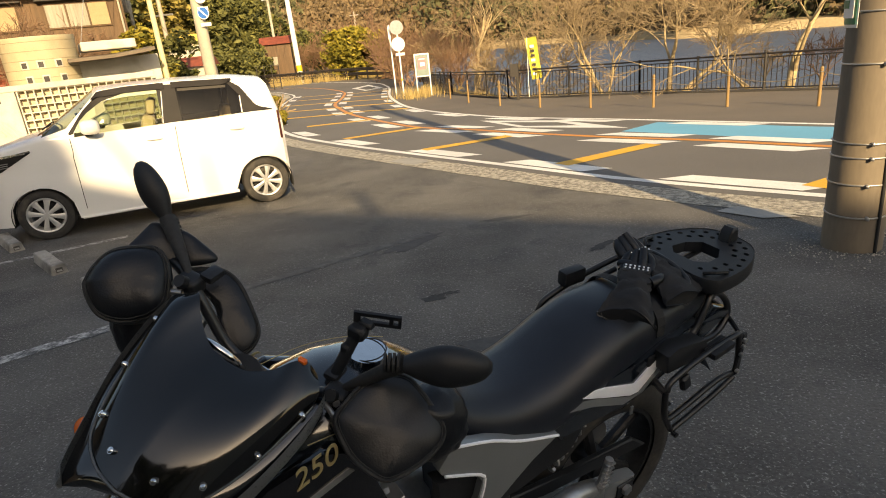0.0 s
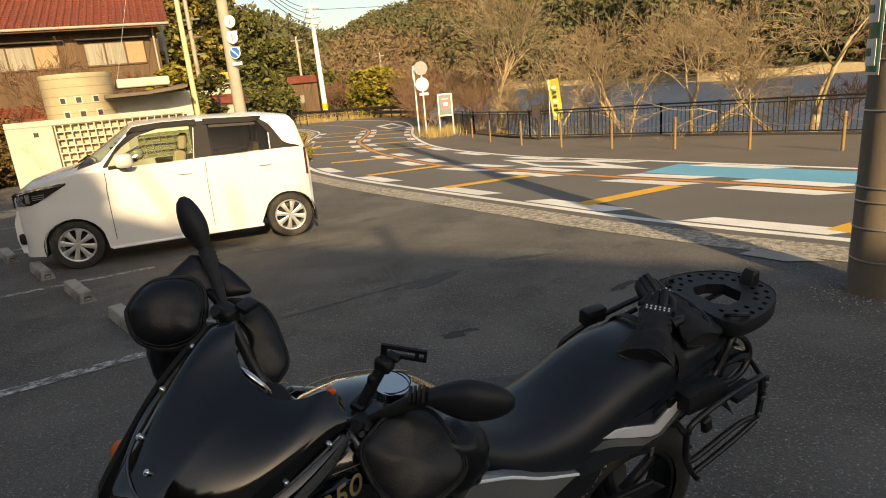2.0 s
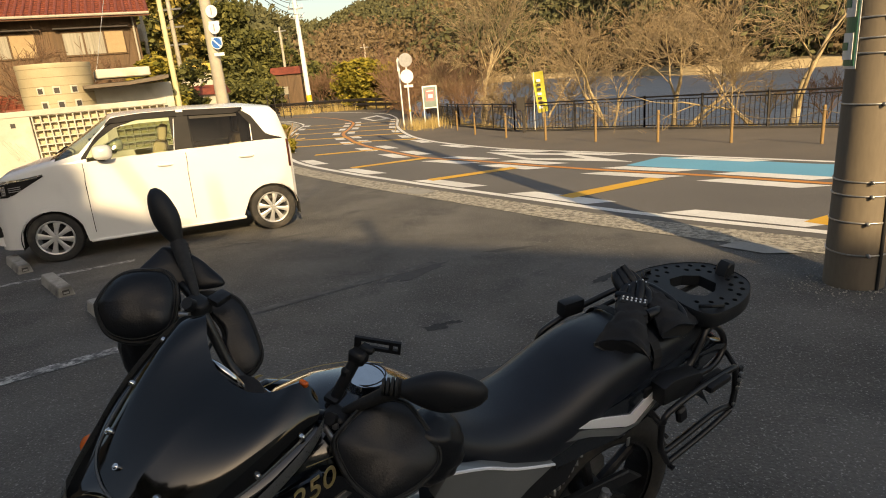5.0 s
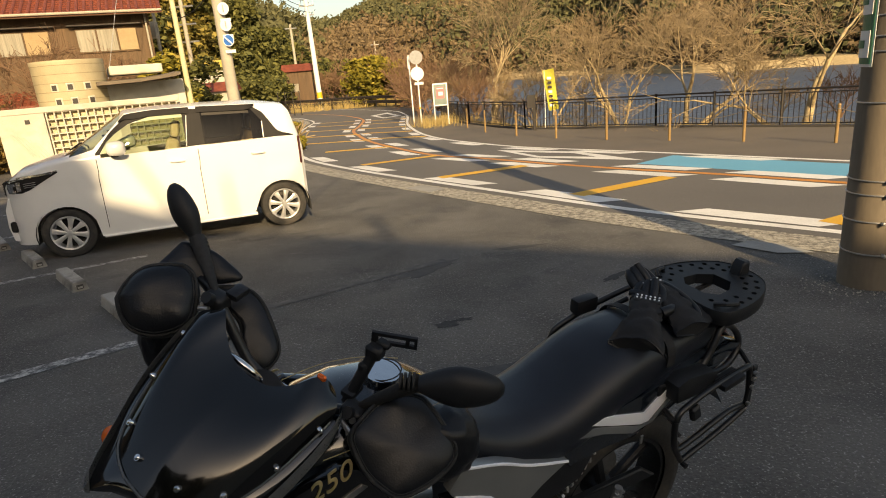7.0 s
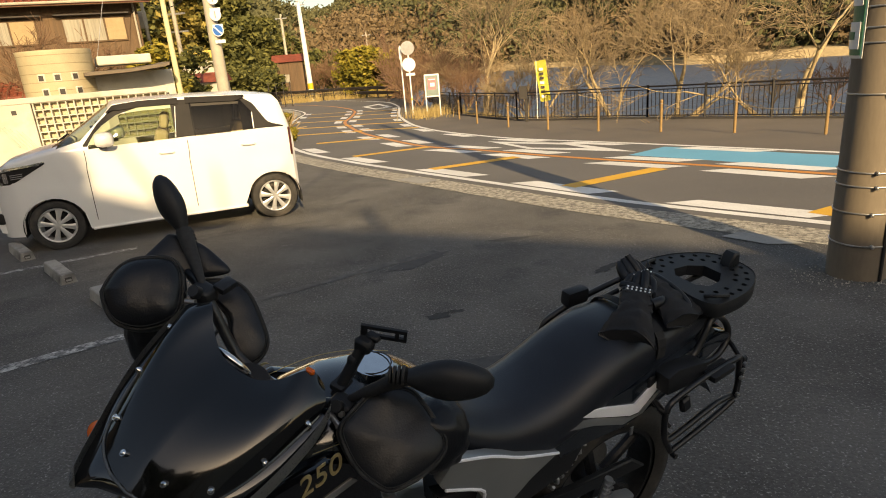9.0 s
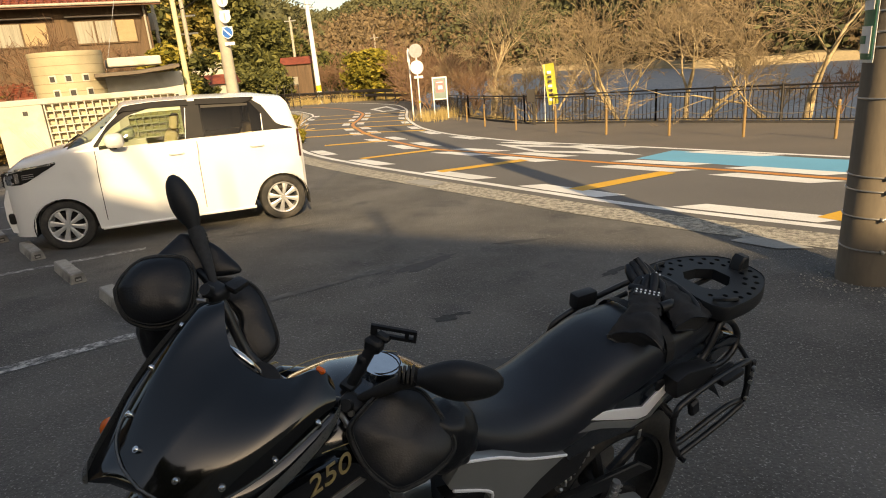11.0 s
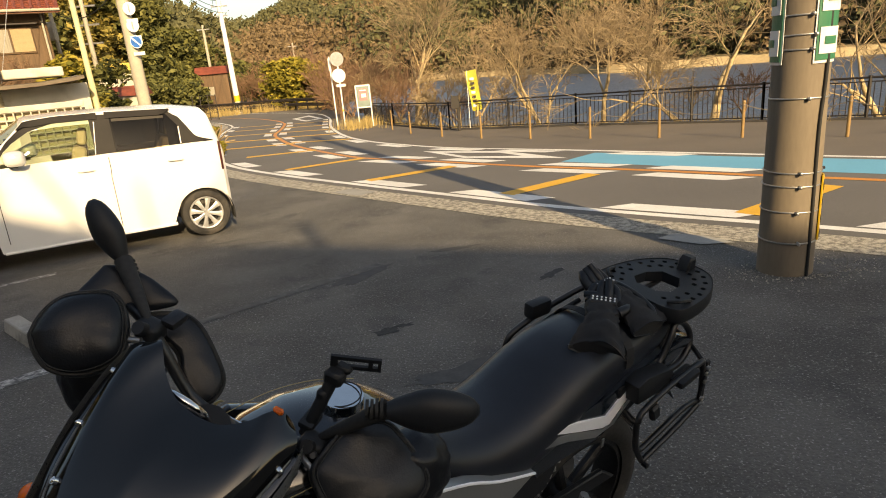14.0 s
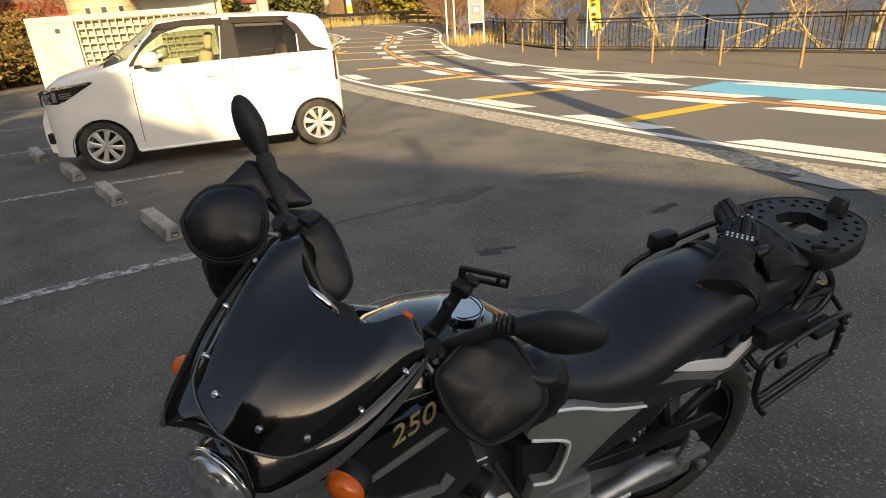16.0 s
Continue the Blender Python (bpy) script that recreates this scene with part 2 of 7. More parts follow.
MID = resample([(32, -19), (13.3, -0.2), (7.3, 5.65), (5.46, 7.65), (4.3, 8.84), (3.36, 9.89), (2.12, 11.06), (0.58, 12.76), (-0.46, 14.03), (-1.7, 15.34), (-3.23, 18.19), (-4.57, 21.06), (-5.75, 24.3), (-6.85, 27.8), (-7.6, 32.2), (-8.9, 38.6), (-10.3, 42.2), (-13.4, 46.8), (-18, 50), (-40, 56)], 160)


def shift(line, d):
    """The line moved d metres to the right of its way (right-hand side in plan)."""
    t = np.gradient(line, axis=0)
    t /= np.hypot(*t.T)[:, None]
    return line + d * np.c_[t[:, 1], -t[:, 0]]


def stripe(name, line, d, width, mat, dz=0.008, label="", lo=None, hi=None):
    cut = line[lo:hi]
    ob = region(name, shift(cut, d - width / 2), shift(cut, d + width / 2), dz, mat, 1)
    return tagged(ob, label, "road marking", kind="structure")


ground_verts, ground_faces = [], []
gxs = [-900, -400, -200, -120, -80, -60, -45, -34, -26, -20, -15, -10, -6, -3, 0, 4, 8, 12, 18, 26, 40, 60, 90, 200, 400, 900]
gys = [-900, -400, -200, -100, -60, -40, -25, -15, -8, -3, 1, 5, 9, 13, 17, 22, 28, 34, 40, 46, 55, 65, 80, 110, 200, 400, 900]


def shore(x):
    """Plan y past which the lake bank falls away."""
    return np.interp(x, [-900, -30, -9, -4.2, -1, 0.2, 3, 6.5, 9.5, 14, 40, 900], [900, 900, 58, 33, 25.5, 23.4, 21.2, 17.9, 15.0, 10.5, -16, -800])


for y in gys:
    for x in gxs:
        base = gz(x, max(y, -30)) - 0.03
        over = y - shore(x)
        ground_verts.append((x, y, base if over < 0 else max(base - over * 0.9, -3.2)))
gw = len(gxs)
for i in range(len(gys) - 1):
    for k in range(gw - 1):
        ground_faces.append((i * gw + k, i * gw + k + 1, (i + 1) * gw + k + 1, (i + 1) * gw + k))
tagged(mesh_object("ground", ground_verts, ground_faces, M_SOIL), "brown soil and dry grass round the lake", "ground", kind="structure")

LOT_BACK = np.array([(30, -30)] * 160, float) * 0
for i in range(160):
    t = i / 159
    LOT_BACK[i] = (26 - 52 * t, -22 + 30 * max(0, t - 0.45))
tagged(region("parking_lot", shift(NEAR, -0.72), LOT_BACK, 0.0, M_ASPHALT, 40), "worn dark grey asphalt of the parking lot", "parking lot", kind="structure")
tagged(region("road", shift(NEAR, -0.24), FAR, 0.004, M_ROAD, 8), "grey asphalt two-lane road curving along the lake", "road", kind="structure")
WALK_EDGE = resample([(40, -15), (21, 3.4), (13, 11), (8.3, 15.45), (4.5, 19), (0.75, 21.75), (-1.5, 27), (-3.4, 33.5), (-4.6, 40), (-5.6, 44), (-8, 49), (-12.5, 53), (-16.6, 56), (-24, 59), (-40, 61.5)], 160)
tagged(region("pavement", FAR, WALK_EDGE, 0.003, M_WALK, 4), "brownish asphalt lakeside path beside the road", "pavement", kind="structure")
tagged(region("gutter", shift(NEAR, -0.76), shift(NEAR, -0.25), 0.006, M_GUTTER, 4), "rough exposed-aggregate concrete gutter between lot and road", "gutter", kind="structure")

stripe("edge_line", NEAR, 0.0, 0.14, M_WHITE, label="white painted edge line of the road")
stripe("edge_line", FAR, -0.08, 0.14, M_WHITE, label="white painted edge line of the road")
stripe("centre_line", MID, 0.0, 0.15, M_ORANGE, label="worn orange centre line of the road")


def chord(line, x0, y0):
    return int(np.argmin(np.hypot(line[:, 0] - x0, line[:, 1] - y0)))


def paint(name, corners, mat, label, dz=0.009):
    verts = [(x, y, gz(x, y) + dz) for x, y in corners]
    return tagged(mesh_object(name, verts, [tuple(range(len(verts)))], mat), label, "road marking", kind="structure")


def along(line, s):
    """Place and way at s metres from the foot of the line."""
    seg = np.r_[0, np.cumsum(np.hypot(*np.diff(line, axis=0).T))]
    p = np.array([np.interp(s, seg, line[:, 0]), np.interp(s, seg, line[:, 1])])
    q = np.array([np.interp(s + 0.2, seg, line[:, 0]), np.interp(s + 0.2, seg, line[:, 1])])
    return p, (q - p) / np.linalg.norm(q - p)


def metre(line, x, y):
    seg = np.r_[0, np.cumsum(np.hypot(*np.diff(line, axis=0).T))]
    return float(seg[chord(line, x, y)])


def tooth(line, s, d0, d1, length, mat=M_WHITE, skew=0.35):
    """A slanted white bar beside a line, from s on, between the offsets d0 and d1 to its right."""
    pts = []
    for ss, d in ((s, d0), (s + length, d0), (s + length - skew, d1), (s - skew, d1)):
        p, w = along(line, ss)
        pts.append(p + d * np.array([w[1], -w[0]]))
    return paint("slow_down_bar", pts, mat, "white slow-down bar painted beside the line")


near_starts = [metre(NEAR, x, y) for x, y in ((3.43, 6.23), (1.61, 7.98), (-0.36, 10.32), (-2.26, 12.62), (-4.38, 15.7), (-6.6, 19.6), (-8.7, 24.3), (-10, 29.5), (-11.1, 34), (-12, 38))]
for i, s in enumerate(near_starts):
    tooth(NEAR, s, 0.12, 0.46, 1.55 if i < 5 else 1.7, skew=0.25)
for i, s in enumerate([metre(NEAR, 3.43, 6.23) - 2.6 * k for k in (1, 2)]):
    tooth(NEAR, s, 0.12, 0.46, 1.55, skew=0.25)
mid_starts = [metre(MID, x, y) for x, y in ((4.0, 8.9), (2.3, 10.7), (0.6, 12.6), (-0.8, 14.3), (-2.2, 16.5), (-3.6, 19.0), (-4.9, 21.9), (-6.0, 25.0), (-6.9, 28.0), (-7.5, 31.2), (-8.1, 34.6), (-8.8, 38))]
for i, s in enumerate(mid_starts):
    ln = 1.45 if i < 8 else 1.7
    tooth(MID, s - 0.5, 0.16, 0.5, ln, skew=0.3)
    tooth(MID, s - 0.9, -0.16, -0.5, ln, skew=-0.3)
far_starts = [metre(FAR, x, y) for x, y in ((4.88, 10.76), (3.0, 13.2), (1.38, 14.82), (-0.2, 16.92), (-1.6, 19.4), (-2.9, 22.6), (-3.8, 26.3), (-4.5, 29.5), (-5.0, 32.6), (-5.5, 35.6), (-6.0, 38.6))]
for s in far_starts:
    tooth(FAR, s, -0.2, -0.5, 1.5, skew=-0.3)


def bar(p, q, w=0.3):
    p, q = np.array(p), np.array(q)
    d = (q - p) / np.linalg.norm(q - p)
    n = np.array([-d[1], d[0]]) * w / 2
    return paint("yellow_bar", [p - n, q - n, q + n, p + n], M_YELLOW, "yellow slow-down bar painted across the lane", 0.011)


for p, q in (((1.12, 8.75), (2.66, 9.85)), ((3.4, 6.4), (4.95, 7.45)), ((-1.1, 11.3), (0.5, 12.25)), ((-3.25, 14.15), (-1.6, 15.15)), ((-5.3, 18.1), (-3.35, 18.5)), ((-7.3, 21.9), (-4.7, 21.75)), ((-8.9, 25.6), (-5.9, 25.2)), ((-4.9, 22.3), (-2.7, 21.6)), ((-9.8, 29.8), (-7.1, 29.3)), ((-5.9, 25.6), (-3.7, 25.0)), ((-6.9, 29.2), (-4.6, 28.4)), ((-10.6, 34.2), (-8.2, 33.6)), ((-7.7, 33.2), (-5.2, 32.4)), ((-11.6, 38.4), (-9.0, 37.9)), ((-8.4, 37), (-5.8, 36.4)), ((6.0, 3.9), (7.3, 5.1))):
    bar(p, q, 0.3 if p[1] < 16 else 0.36)
# white hollow diamond ahead of the blue lane, and the blue lane itself
WEDGE_OUT = [(-0.14, 15.51), (1.69, 14.07), (2.72, 11.94), (0.76, 13.45)]
WEDGE_IN = [(0.34, 14.79), (1.59, 13.8), (1.96, 12.92), (0.86, 13.63)]
for k in range(4):
    q = (k + 1) % 4
    paint("wedge_marking", [WEDGE_OUT[k], WEDGE_OUT[q], WEDGE_IN[q], WEDGE_IN[k]], M_WHITE, "white hollow diamond painted on the far lane")
blue_a = [(2.5, 11.55), (3.4, 10.55), (4.4, 9.35), (5.3, 8.45), (6.8, 6.9), (9, 4.6), (14, -0.4), (24, -10)]
blue_b = [(3.35, 12.4), (4.1, 11.6), (5.1, 10.4), (5.95, 9.55), (7.4, 8.0), (9.6, 5.6), (14.6, 0.6), (24.8, -9.4)]
tagged(region("blue_lane", blue_a, blue_b, 0.0075, M_BLUE, 1), "sky-blue painted strip on the far lane", "road marking", kind="structure")
for cs in (((-9.3, 42.5), (-8.5, 44.5), (-6.8, 40.6), (-7.7, 39.1)),):
    c = np.mean(cs, axis=0)
    for i in range(4):
        p, q = np.array(cs[i]), np.array(cs[(i + 1) % 4])
        paint("diamond_marking", [p, q, c + (q - c) * 0.6, c + (p - c) * 0.6], M_WHITE, "white painted diamond on the road")

# parking bay lines and faint old lines
for p, q, w, mat in (((-3.5, 3.05), (-2.3, 4.12), 0.13, M_WORN), ((-2.3, 4.12), (-0.45, 5.75), 0.1, M_FAINT), ((-6.2, 4.75), (-4.0, 6.5), 0.1, M_WORN), ((-4.0, 6.5), (-2.2, 7.4), 0.08, M_FAINT),
                     ((-8.6, 6.7), (-6.3, 8.6), 0.1, M_WORN), ((-10.8, 8.7), (-8.0, 10.5), 0.1, M_WORN), ((-12.9, 10.9), (-10.2, 12.8), 0.1, M_WORN), ((-15, 13.6), (-12.4, 15.1), 0.1, M_WORN), ((-1.9, 7.55), (-1.0, 8.2), 0.07, M_FAINT)):
    p, q = np.array(p), np.array(q)
    d = (q - p) / np.linalg.norm(q - p)
    n = np.array([-d[1], d[0]]) * w / 2
    k = [p + (q - p) * t for t in np.linspace(0, 1, 6)]
    tagged(region("bay_line", [c - n for c in k], [c + n for c in k], 0.004, mat, 1), "worn white painted bay line on the lot", "road marking", kind="structure")

# lake
# the sky mirrored by the ripples is put into the blue base colour
tagged(mesh_object("lake_water", [(-60, 5, -2.0), (400, -300, -2.0), (400, 400, -2.0), (-60, 400, -2.0)], [(0, 1, 2, 3)], material("lake_water", (0.075, 0.10, 0.15), (0.05, 0.072, 0.115), 0.35, fine=1.6, scale=0.2, bump=0.9, bumpdist=0.2, spec=0.3, stretch=(1, 2.2, 1))), "rippled water of the lake, its blue standing in for reflected sky", "water", kind="structure")


# ---- unseen block added behind the camera: a plain wall and roof that shade the lot ----
def polar(az, d):
    return 0.2 + d * math.sin(radians(az)), 0.1 + d * math.cos(radians(az))


M_PLASTER = material("plaster_cream", (0.5, 0.46, 0.38), (0.42, 0.39, 0.33), 0.85, scale=1.5, fine=60, bump=0.2)
M_ROOFDARK = material("dark_roofing", (0.06, 0.055, 0.05), (0.045, 0.04, 0.038), 0.8, scale=2, fine=20, bump=0.4)
shade_block = thing("roadside_building", "unseen plain plastered block with a flat roof, added to shade the lot", "building", pose(6.5, -13.5, -0.32, 0, 0, -20))
part("wall", box(36, 9, 10.05, (9.5, -4.9, 4.925), 0.02), M_PLASTER, shade_block)
part("roof", box(36.6, 10, 0.2, (9.5, -5.0, 10.0), 0.03), M_ROOFDARK, shade_block)
# raised end of the block, added to throw shade on the car's front
part("stair_head", box(2.9, 9, 0.36, (-7.05, -4.9, 10.28), 0.02), M_PLASTER, shade_block)
# unseen rod added to cast the short dark streak on the lot
part("roof_pipe", rod((-0.12, -0.15, 10.0), (-0.08, -0.15, 10.8), 0.06, 0.05, 8), M_STEEL, shade_block)

# ---- concrete utility pole by the gutter ----
PX, PY = 2.79, 4.62
pz = gz(PX, PY)
pole = thing("utility_pole", "weathered brown concrete utility pole strapped with steel bands", "utility pole", pose(PX, PY, pz))
part("shaft", rod((0, 0, -0.2), (0, 0, 9.2), 0.195, 0.135, 32), M_POLE, pole, "", True, 60)
for z in (0.27, 0.5, 0.69, 0.79, 1.31, 1.64, 1.73, 1.86):
    r = 0.195 - 0.06 * (z + 0.2) / 9.4
    tilt = random.uniform(-0.006, 0.006)
    b = tube([((r + 0.003) * math.cos(a), (r + 0.003) * math.sin(a), z + tilt * math.sin(a)) for a in np.linspace(0, 2 * math.pi, 33)[:-1]], 0.006, 6, closed=True)
    box(0.05, 0.02, 0.025, (0, 0, 0), 0.004, 1, b, Matrix.Rotation(-1.9 + 0.25 * random.random(), 4, "Z") @ Matrix.Translation((r + 0.008, 0, z)))
    part("steel_band", b, M_STEEL, pole, "", True, 60)
part("cable", tube([(0.06, -0.19, -0.05), (0.062, -0.188, 0.5), (0.055, -0.188, 1.1), (0.075, -0.18, 1.5), (0.07, -0.176, 2.2), (0.07, -0.172, 4), (0.07, -0.15, 8)], 0.012, 8, steps=4), M_RUBBER, pole, "black cable clipped to the pole", True, 60)
M_GREEN = material("sign_green", (0.03, 0.17, 0.09), (0.025, 0.14, 0.075), 0.4, fine=40, bump=0)
M_SIGNWHITE = material("sign_white", (0.8, 0.8, 0.78), (0.7, 0.7, 0.68), 0.4, fine=40, bump=0)
for a0, a1 in ((radians(-100), radians(-36)), (radians(-222), radians(-158))):
    def plate(r, z0, z1, b0, b1):
        return loft([[(r * math.cos(a), r * math.sin(a), z0), (r * math.cos(a), r * math.sin(a), z1), ((r + 0.004) * math.cos(a), (r + 0.004) * math.sin(a), z1), ((r + 0.004) * math.cos(a), (r + 0.004) * math.sin(a), z0)] for a in np.linspace(b0, b1, 9)])
    sp = part("pole_sign", plate(0.19, 1.54, 3.6, a0, a1), M_SIGNWHITE, pole, "white and green wrapped advertising plate")
    part("sign_field", plate(0.196, 1.56, 3.58, a0 + 0.06, a1 - 0.06), M_GREEN, sp)
    for k in range(7):
        z = 1.6 + 0.27 * k
        part("sign_bar", plate(0.202, z, z + 0.17, a0 + 0.14, a1 - 0.14), M_SIGNWHITE, sp)
        part("sign_bar", plate(0.207, z + 0.06, z + 0.11, a0 + 0.3, a1 - 0.34), M_GREEN, sp)
M_YTAPE = material("yellow_tape", (0.7, 0.45, 0.03), (0.6, 0.38, 0.03), 0.4, fine=40, bump=0)
guard = part("pole_guard", loft([[((0.2 + t) * math.cos(a), (0.2 + t) * math.sin(a), z) for z, t in ((0.27, 0), (0.75, 0), (0.75, 0.008), (0.27, 0.008))] for a in np.linspace(radians(-46), radians(54), 8)]), M_YTAPE, pole, "yellow and black guard plate")
for k in range(4):
    part("guard_stripe", loft([[(0.2105 * math.cos(a), 0.2105 * math.sin(a), z + 0.05 * (a + 0.7)) for z in (0.28 + 0.12 * k, 0.33 + 0.12 * k)] + [(0.2125 * math.cos(a), 0.2125 * math.sin(a), z + 0.05 * (a + 0.7)) for z in (0.33 + 0.12 * k, 0.28 + 0.12 * k)] for a in np.linspace(radians(-38), radians(58), 8)]), M_RUBBER, guard)
part("step_bolt", rod((0.18, 0.0, 0.77), (0.25, 0.02, 0.775), 0.012, None, 8), M_PLASTIC, pole)
part("cross_arm", box(1.8, 0.08, 0.08, (0, 0, 8.6), 0.01), M_STEEL, pole)
part("cross_arm", box(1.4, 0.08, 0.08, (0, 0, 8.0), 0.01), M_STEEL, pole)
gravel_v, gravel_f = [], []
for k in range(420):
    a, r = random.random() * 6.28, 0.2 + abs(random.gauss(0, 0.16))
    x, y, s = PX + 0.1 + r * math.cos(a) * 1.3, PY - 0.05 + r * math.sin(a) * 0.7, random.uniform(0.004, 0.011)
    i, z = len(gravel_v), gz(x, y) + 0.001
    gravel_v += [(x + s, y, z), (x - s * 0.5, y + s, z), (x - s * 0.6, y - s, z), (x, y, z + s * 1.1)]
    gravel_f += [(i, i + 1, i + 3), (i + 1, i + 2, i + 3), (i + 2, i, i + 3)]
tagged(mesh_object("gravel", gravel_v, gravel_f, M_GUTTER), "loose grey gravel at the foot of the pole", "gravel", kind="stuff")
paint("gutter_patch", [(2.22, 5.78), (2.5, 5.46), (2.8, 5.42), (2.66, 5.72), (2.42, 5.9)], M_CONCRETE, "smooth concrete patch in the gutter", 0.0095)
paint("gutter_patch", [(-1.6, 10.3), (-1.1, 9.75), (-0.85, 9.98), (-1.32, 10.55)], M_CONCRETE, "smooth concrete patch in the gutter", 0.0095)

# ---- stains and cracks on the lot ----
M_OIL = material("oil_stain", (0.045, 0.044, 0.043), (0.022, 0.022, 0.022), 0.85, scale=30, fine=60, mix=0.9)
M_PALE = material("pale_scuff", (0.085, 0.083, 0.08), (0.05, 0.05, 0.05), 0.9, scale=12, fine=60, mix=0.9)


def stain(x, y, rx, ry, rot, mat, seed, name="oil_stain", label="dark oil stain on the asphalt"):
    pts = []
    for k in range(26):
        a = 2 * math.pi * k / 26
        r = 1 + 0.8 * noise.noise(Vector((math.cos(a) * 1.7, math.sin(a) * 1.7, seed))) + 0.4 * noise.noise(Vector((math.cos(a) * 5, math.sin(a) * 5, seed)))
        u, v = rx * r * math.cos(a), ry * r * math.sin(a)
        pts.append((x + u * math.cos(rot) - v * math.sin(rot), y + u * math.sin(rot) + v * math.cos(rot)))
    paint(name, pts, mat, label, 0.003)


stain(-0.27, 4.08, 0.10, 0.05, 0.5, M_OIL, 3.1)
stain(-0.14, 4.16, 0.06, 0.03, 0.3, M_OIL, 7.7)
stain(1.05, 5.0, 0.14, 0.05, 0.9, M_OIL, 9.2)
stain(0.2, 3.35, 0.28, 0.10, 0.4, M_PALE, 1.3, "scuff", "pale scuff on the asphalt")
stain(0.3, 6.1, 0.2, 0.05, 0.2, M_PALE, 2.3, "scuff", "pale scuff on the asphalt")
stain(-0.6, 5.4, 0.35, 0.08, 0.9, M_PALE, 8.3, "scuff", "pale scuff on the asphalt")

# ---- lakeside fence ----
FENCE = [(-3.4, 33.5), (-1.5, 27), (0.75, 21.75), (4.5, 19.0), (8.3, 15.45), (13, 11), (21, 3.4)]
bar_mesh = None


def fence_run(p, q):
    """One straight run of the railing."""
    global bar_mesh
    p, q = Vector((*p, 0)), Vector((*q, 0))
    d = (q - p).normalized()
    n = max(1, round((q - p).length / 1.95))
    run = thing("fence", "dark brown steel railing along the lake shore", "fence", pose(p.x, p.y, 0), "railings of the lake shore")
    H = 0.92
    for k in range(n + 1):
        c = p + (q - p) * k / n
        z = gz(c.x, c.y) - 0.05
        b = box(0.055, 0.055, H + 0.1, (c.x - p.x, c.y - p.y, z + H / 2 + 0.03), 0.006)
        box(0.07, 0.07, 0.02, (c.x - p.x, c.y - p.y, z + H + 0.085), 0.005, 1, b)
        part("post", b, M_BROWN, run)
    for h, r in ((H, 0.024), (H - 0.09, 0.014), (0.1, 0.016)):
        part("rail", rod((0, 0, gz(p.x, p.y) + h), (q.x - p.x, q.y - p.y, gz(q.x, q.y) + h), r, None, 8), M_BROWN, run)
    step = 0.125
    m = int((q - p).length / step)
    for k in range(1, m):
        c = p + d * step * k
        if bar_mesh is None:
            bb = rod((0, 0, 0.1), (0, 0, H - 0.09), 0.011, None, 5)
            bar_mesh = bpy.data.meshes.new("bar")
            bb.to_mesh(bar_mesh)
            bb.free()
            bar_mesh.materials.append(M_BROWN)
        ob = new("bar", bar_mesh)
        ob.parent = run
        ob.matrix_basis = pose(c.x - p.x, c.y - p.y, gz(c.x, c.y))


for a, b in zip(FENCE, FENCE[1:]):
    fence_run(a, b)
# low concrete footing and dry weeds under the fence
foot = bmesh.new()
for a, b in zip(FENCE, FENCE[1:]):
    d = (Vector(b) - Vector(a)).normalized()
    nn = Vector((-d.y, d.x)) * 0.09
    loft([[(p[0] + s * nn.x, p[1] + s * nn.y, gz(*p) + z) for s, z in ((-1, -0.7), (-1, 0.05), (1, 0.05), (1, -0.7))] for p in (a, b)], True, foot)
tagged(part("fence_footing", foot, M_ROOFDARK), "low dark concrete kerb under the railing", "kerb", kind="structure")

# ---- bollards with rope ----
BOLL = [(-1.42, 24.4), (-0.62, 21.6), (0.42, 19.3), (1.5, 17.6), (2.67, 16.25), (3.94, 15.1), (5.2, 13.95), (6.48, 12.75), (7.82, 11.5), (9.2, 10.2), (10.6, 8.9)]
boll = None
for x, y in BOLL:
    m = pose(x, y, gz(x, y))
    if boll is None:
        boll = thing("bollard", "slim yellow-brown metal bollard holding a sagging rope", "bollard", m, "bollards along the path")
        b = rod((0, 0, 0), (0, 0, 0.72), 0.032, 0.032, 14)
        part("shaft", b, M_POST, boll, "", True, 40)
        part("cap", rod((0, 0, 0.72), (0, 0, 0.755), 0.038, 0.02, 14), M_POST, boll, "", True, 40)
        part("rope_ring", tube([(0.04 * math.cos(a), 0.04 * math.sin(a), 0.66) for a in np.linspace(0, 6.283, 14)[:-1]], 0.006, 6, closed=True), M_STEEL, boll)
    else:
        copy_thing(boll, m)
for p, q in zip(BOLL, BOLL[1:]):
    pts = []
    for t in np.linspace(0, 1, 11):
        x, y = p[0] + (q[0] - p[0]) * t, p[1] + (q[1] - p[1]) * t
        pts.append((x, y, gz(x, y) + 0.66 - 0.72 * t * (1 - t) * 0.9))
    ob = part("rope", tube(pts, 0.008, 6), M_ROPE)
    tagged(ob, "sagging grey rope between two bollards", "rope", "ropes of the bollards")

# ---- signs, board, banner ----
def round_sign(x, y, h, r, two):
    z = gz(x, y)
    s = thing("road_sign", "grey back of a round road sign on a white post", "road sign", pose(x, y, z), "road signs by the bend")
    part("post", rod((0, 0, 0), (0, 0, h), 0.035, None, 12), M_SIGNWHITE, s, "", True, 40)
    for k, hz in enumerate(two):
        d = rod((0, -0.055, hz), (0, -0.04, hz), r, None, 32)
        part("disc", d, M_SIGNWHITE if k else M_STEEL, s, "pale round sign plate", True, 40)
        part("bracket", box(0.3, 0.02, 0.04, (0, -0.03, hz), 0.004), M_STEEL, s)
    return s


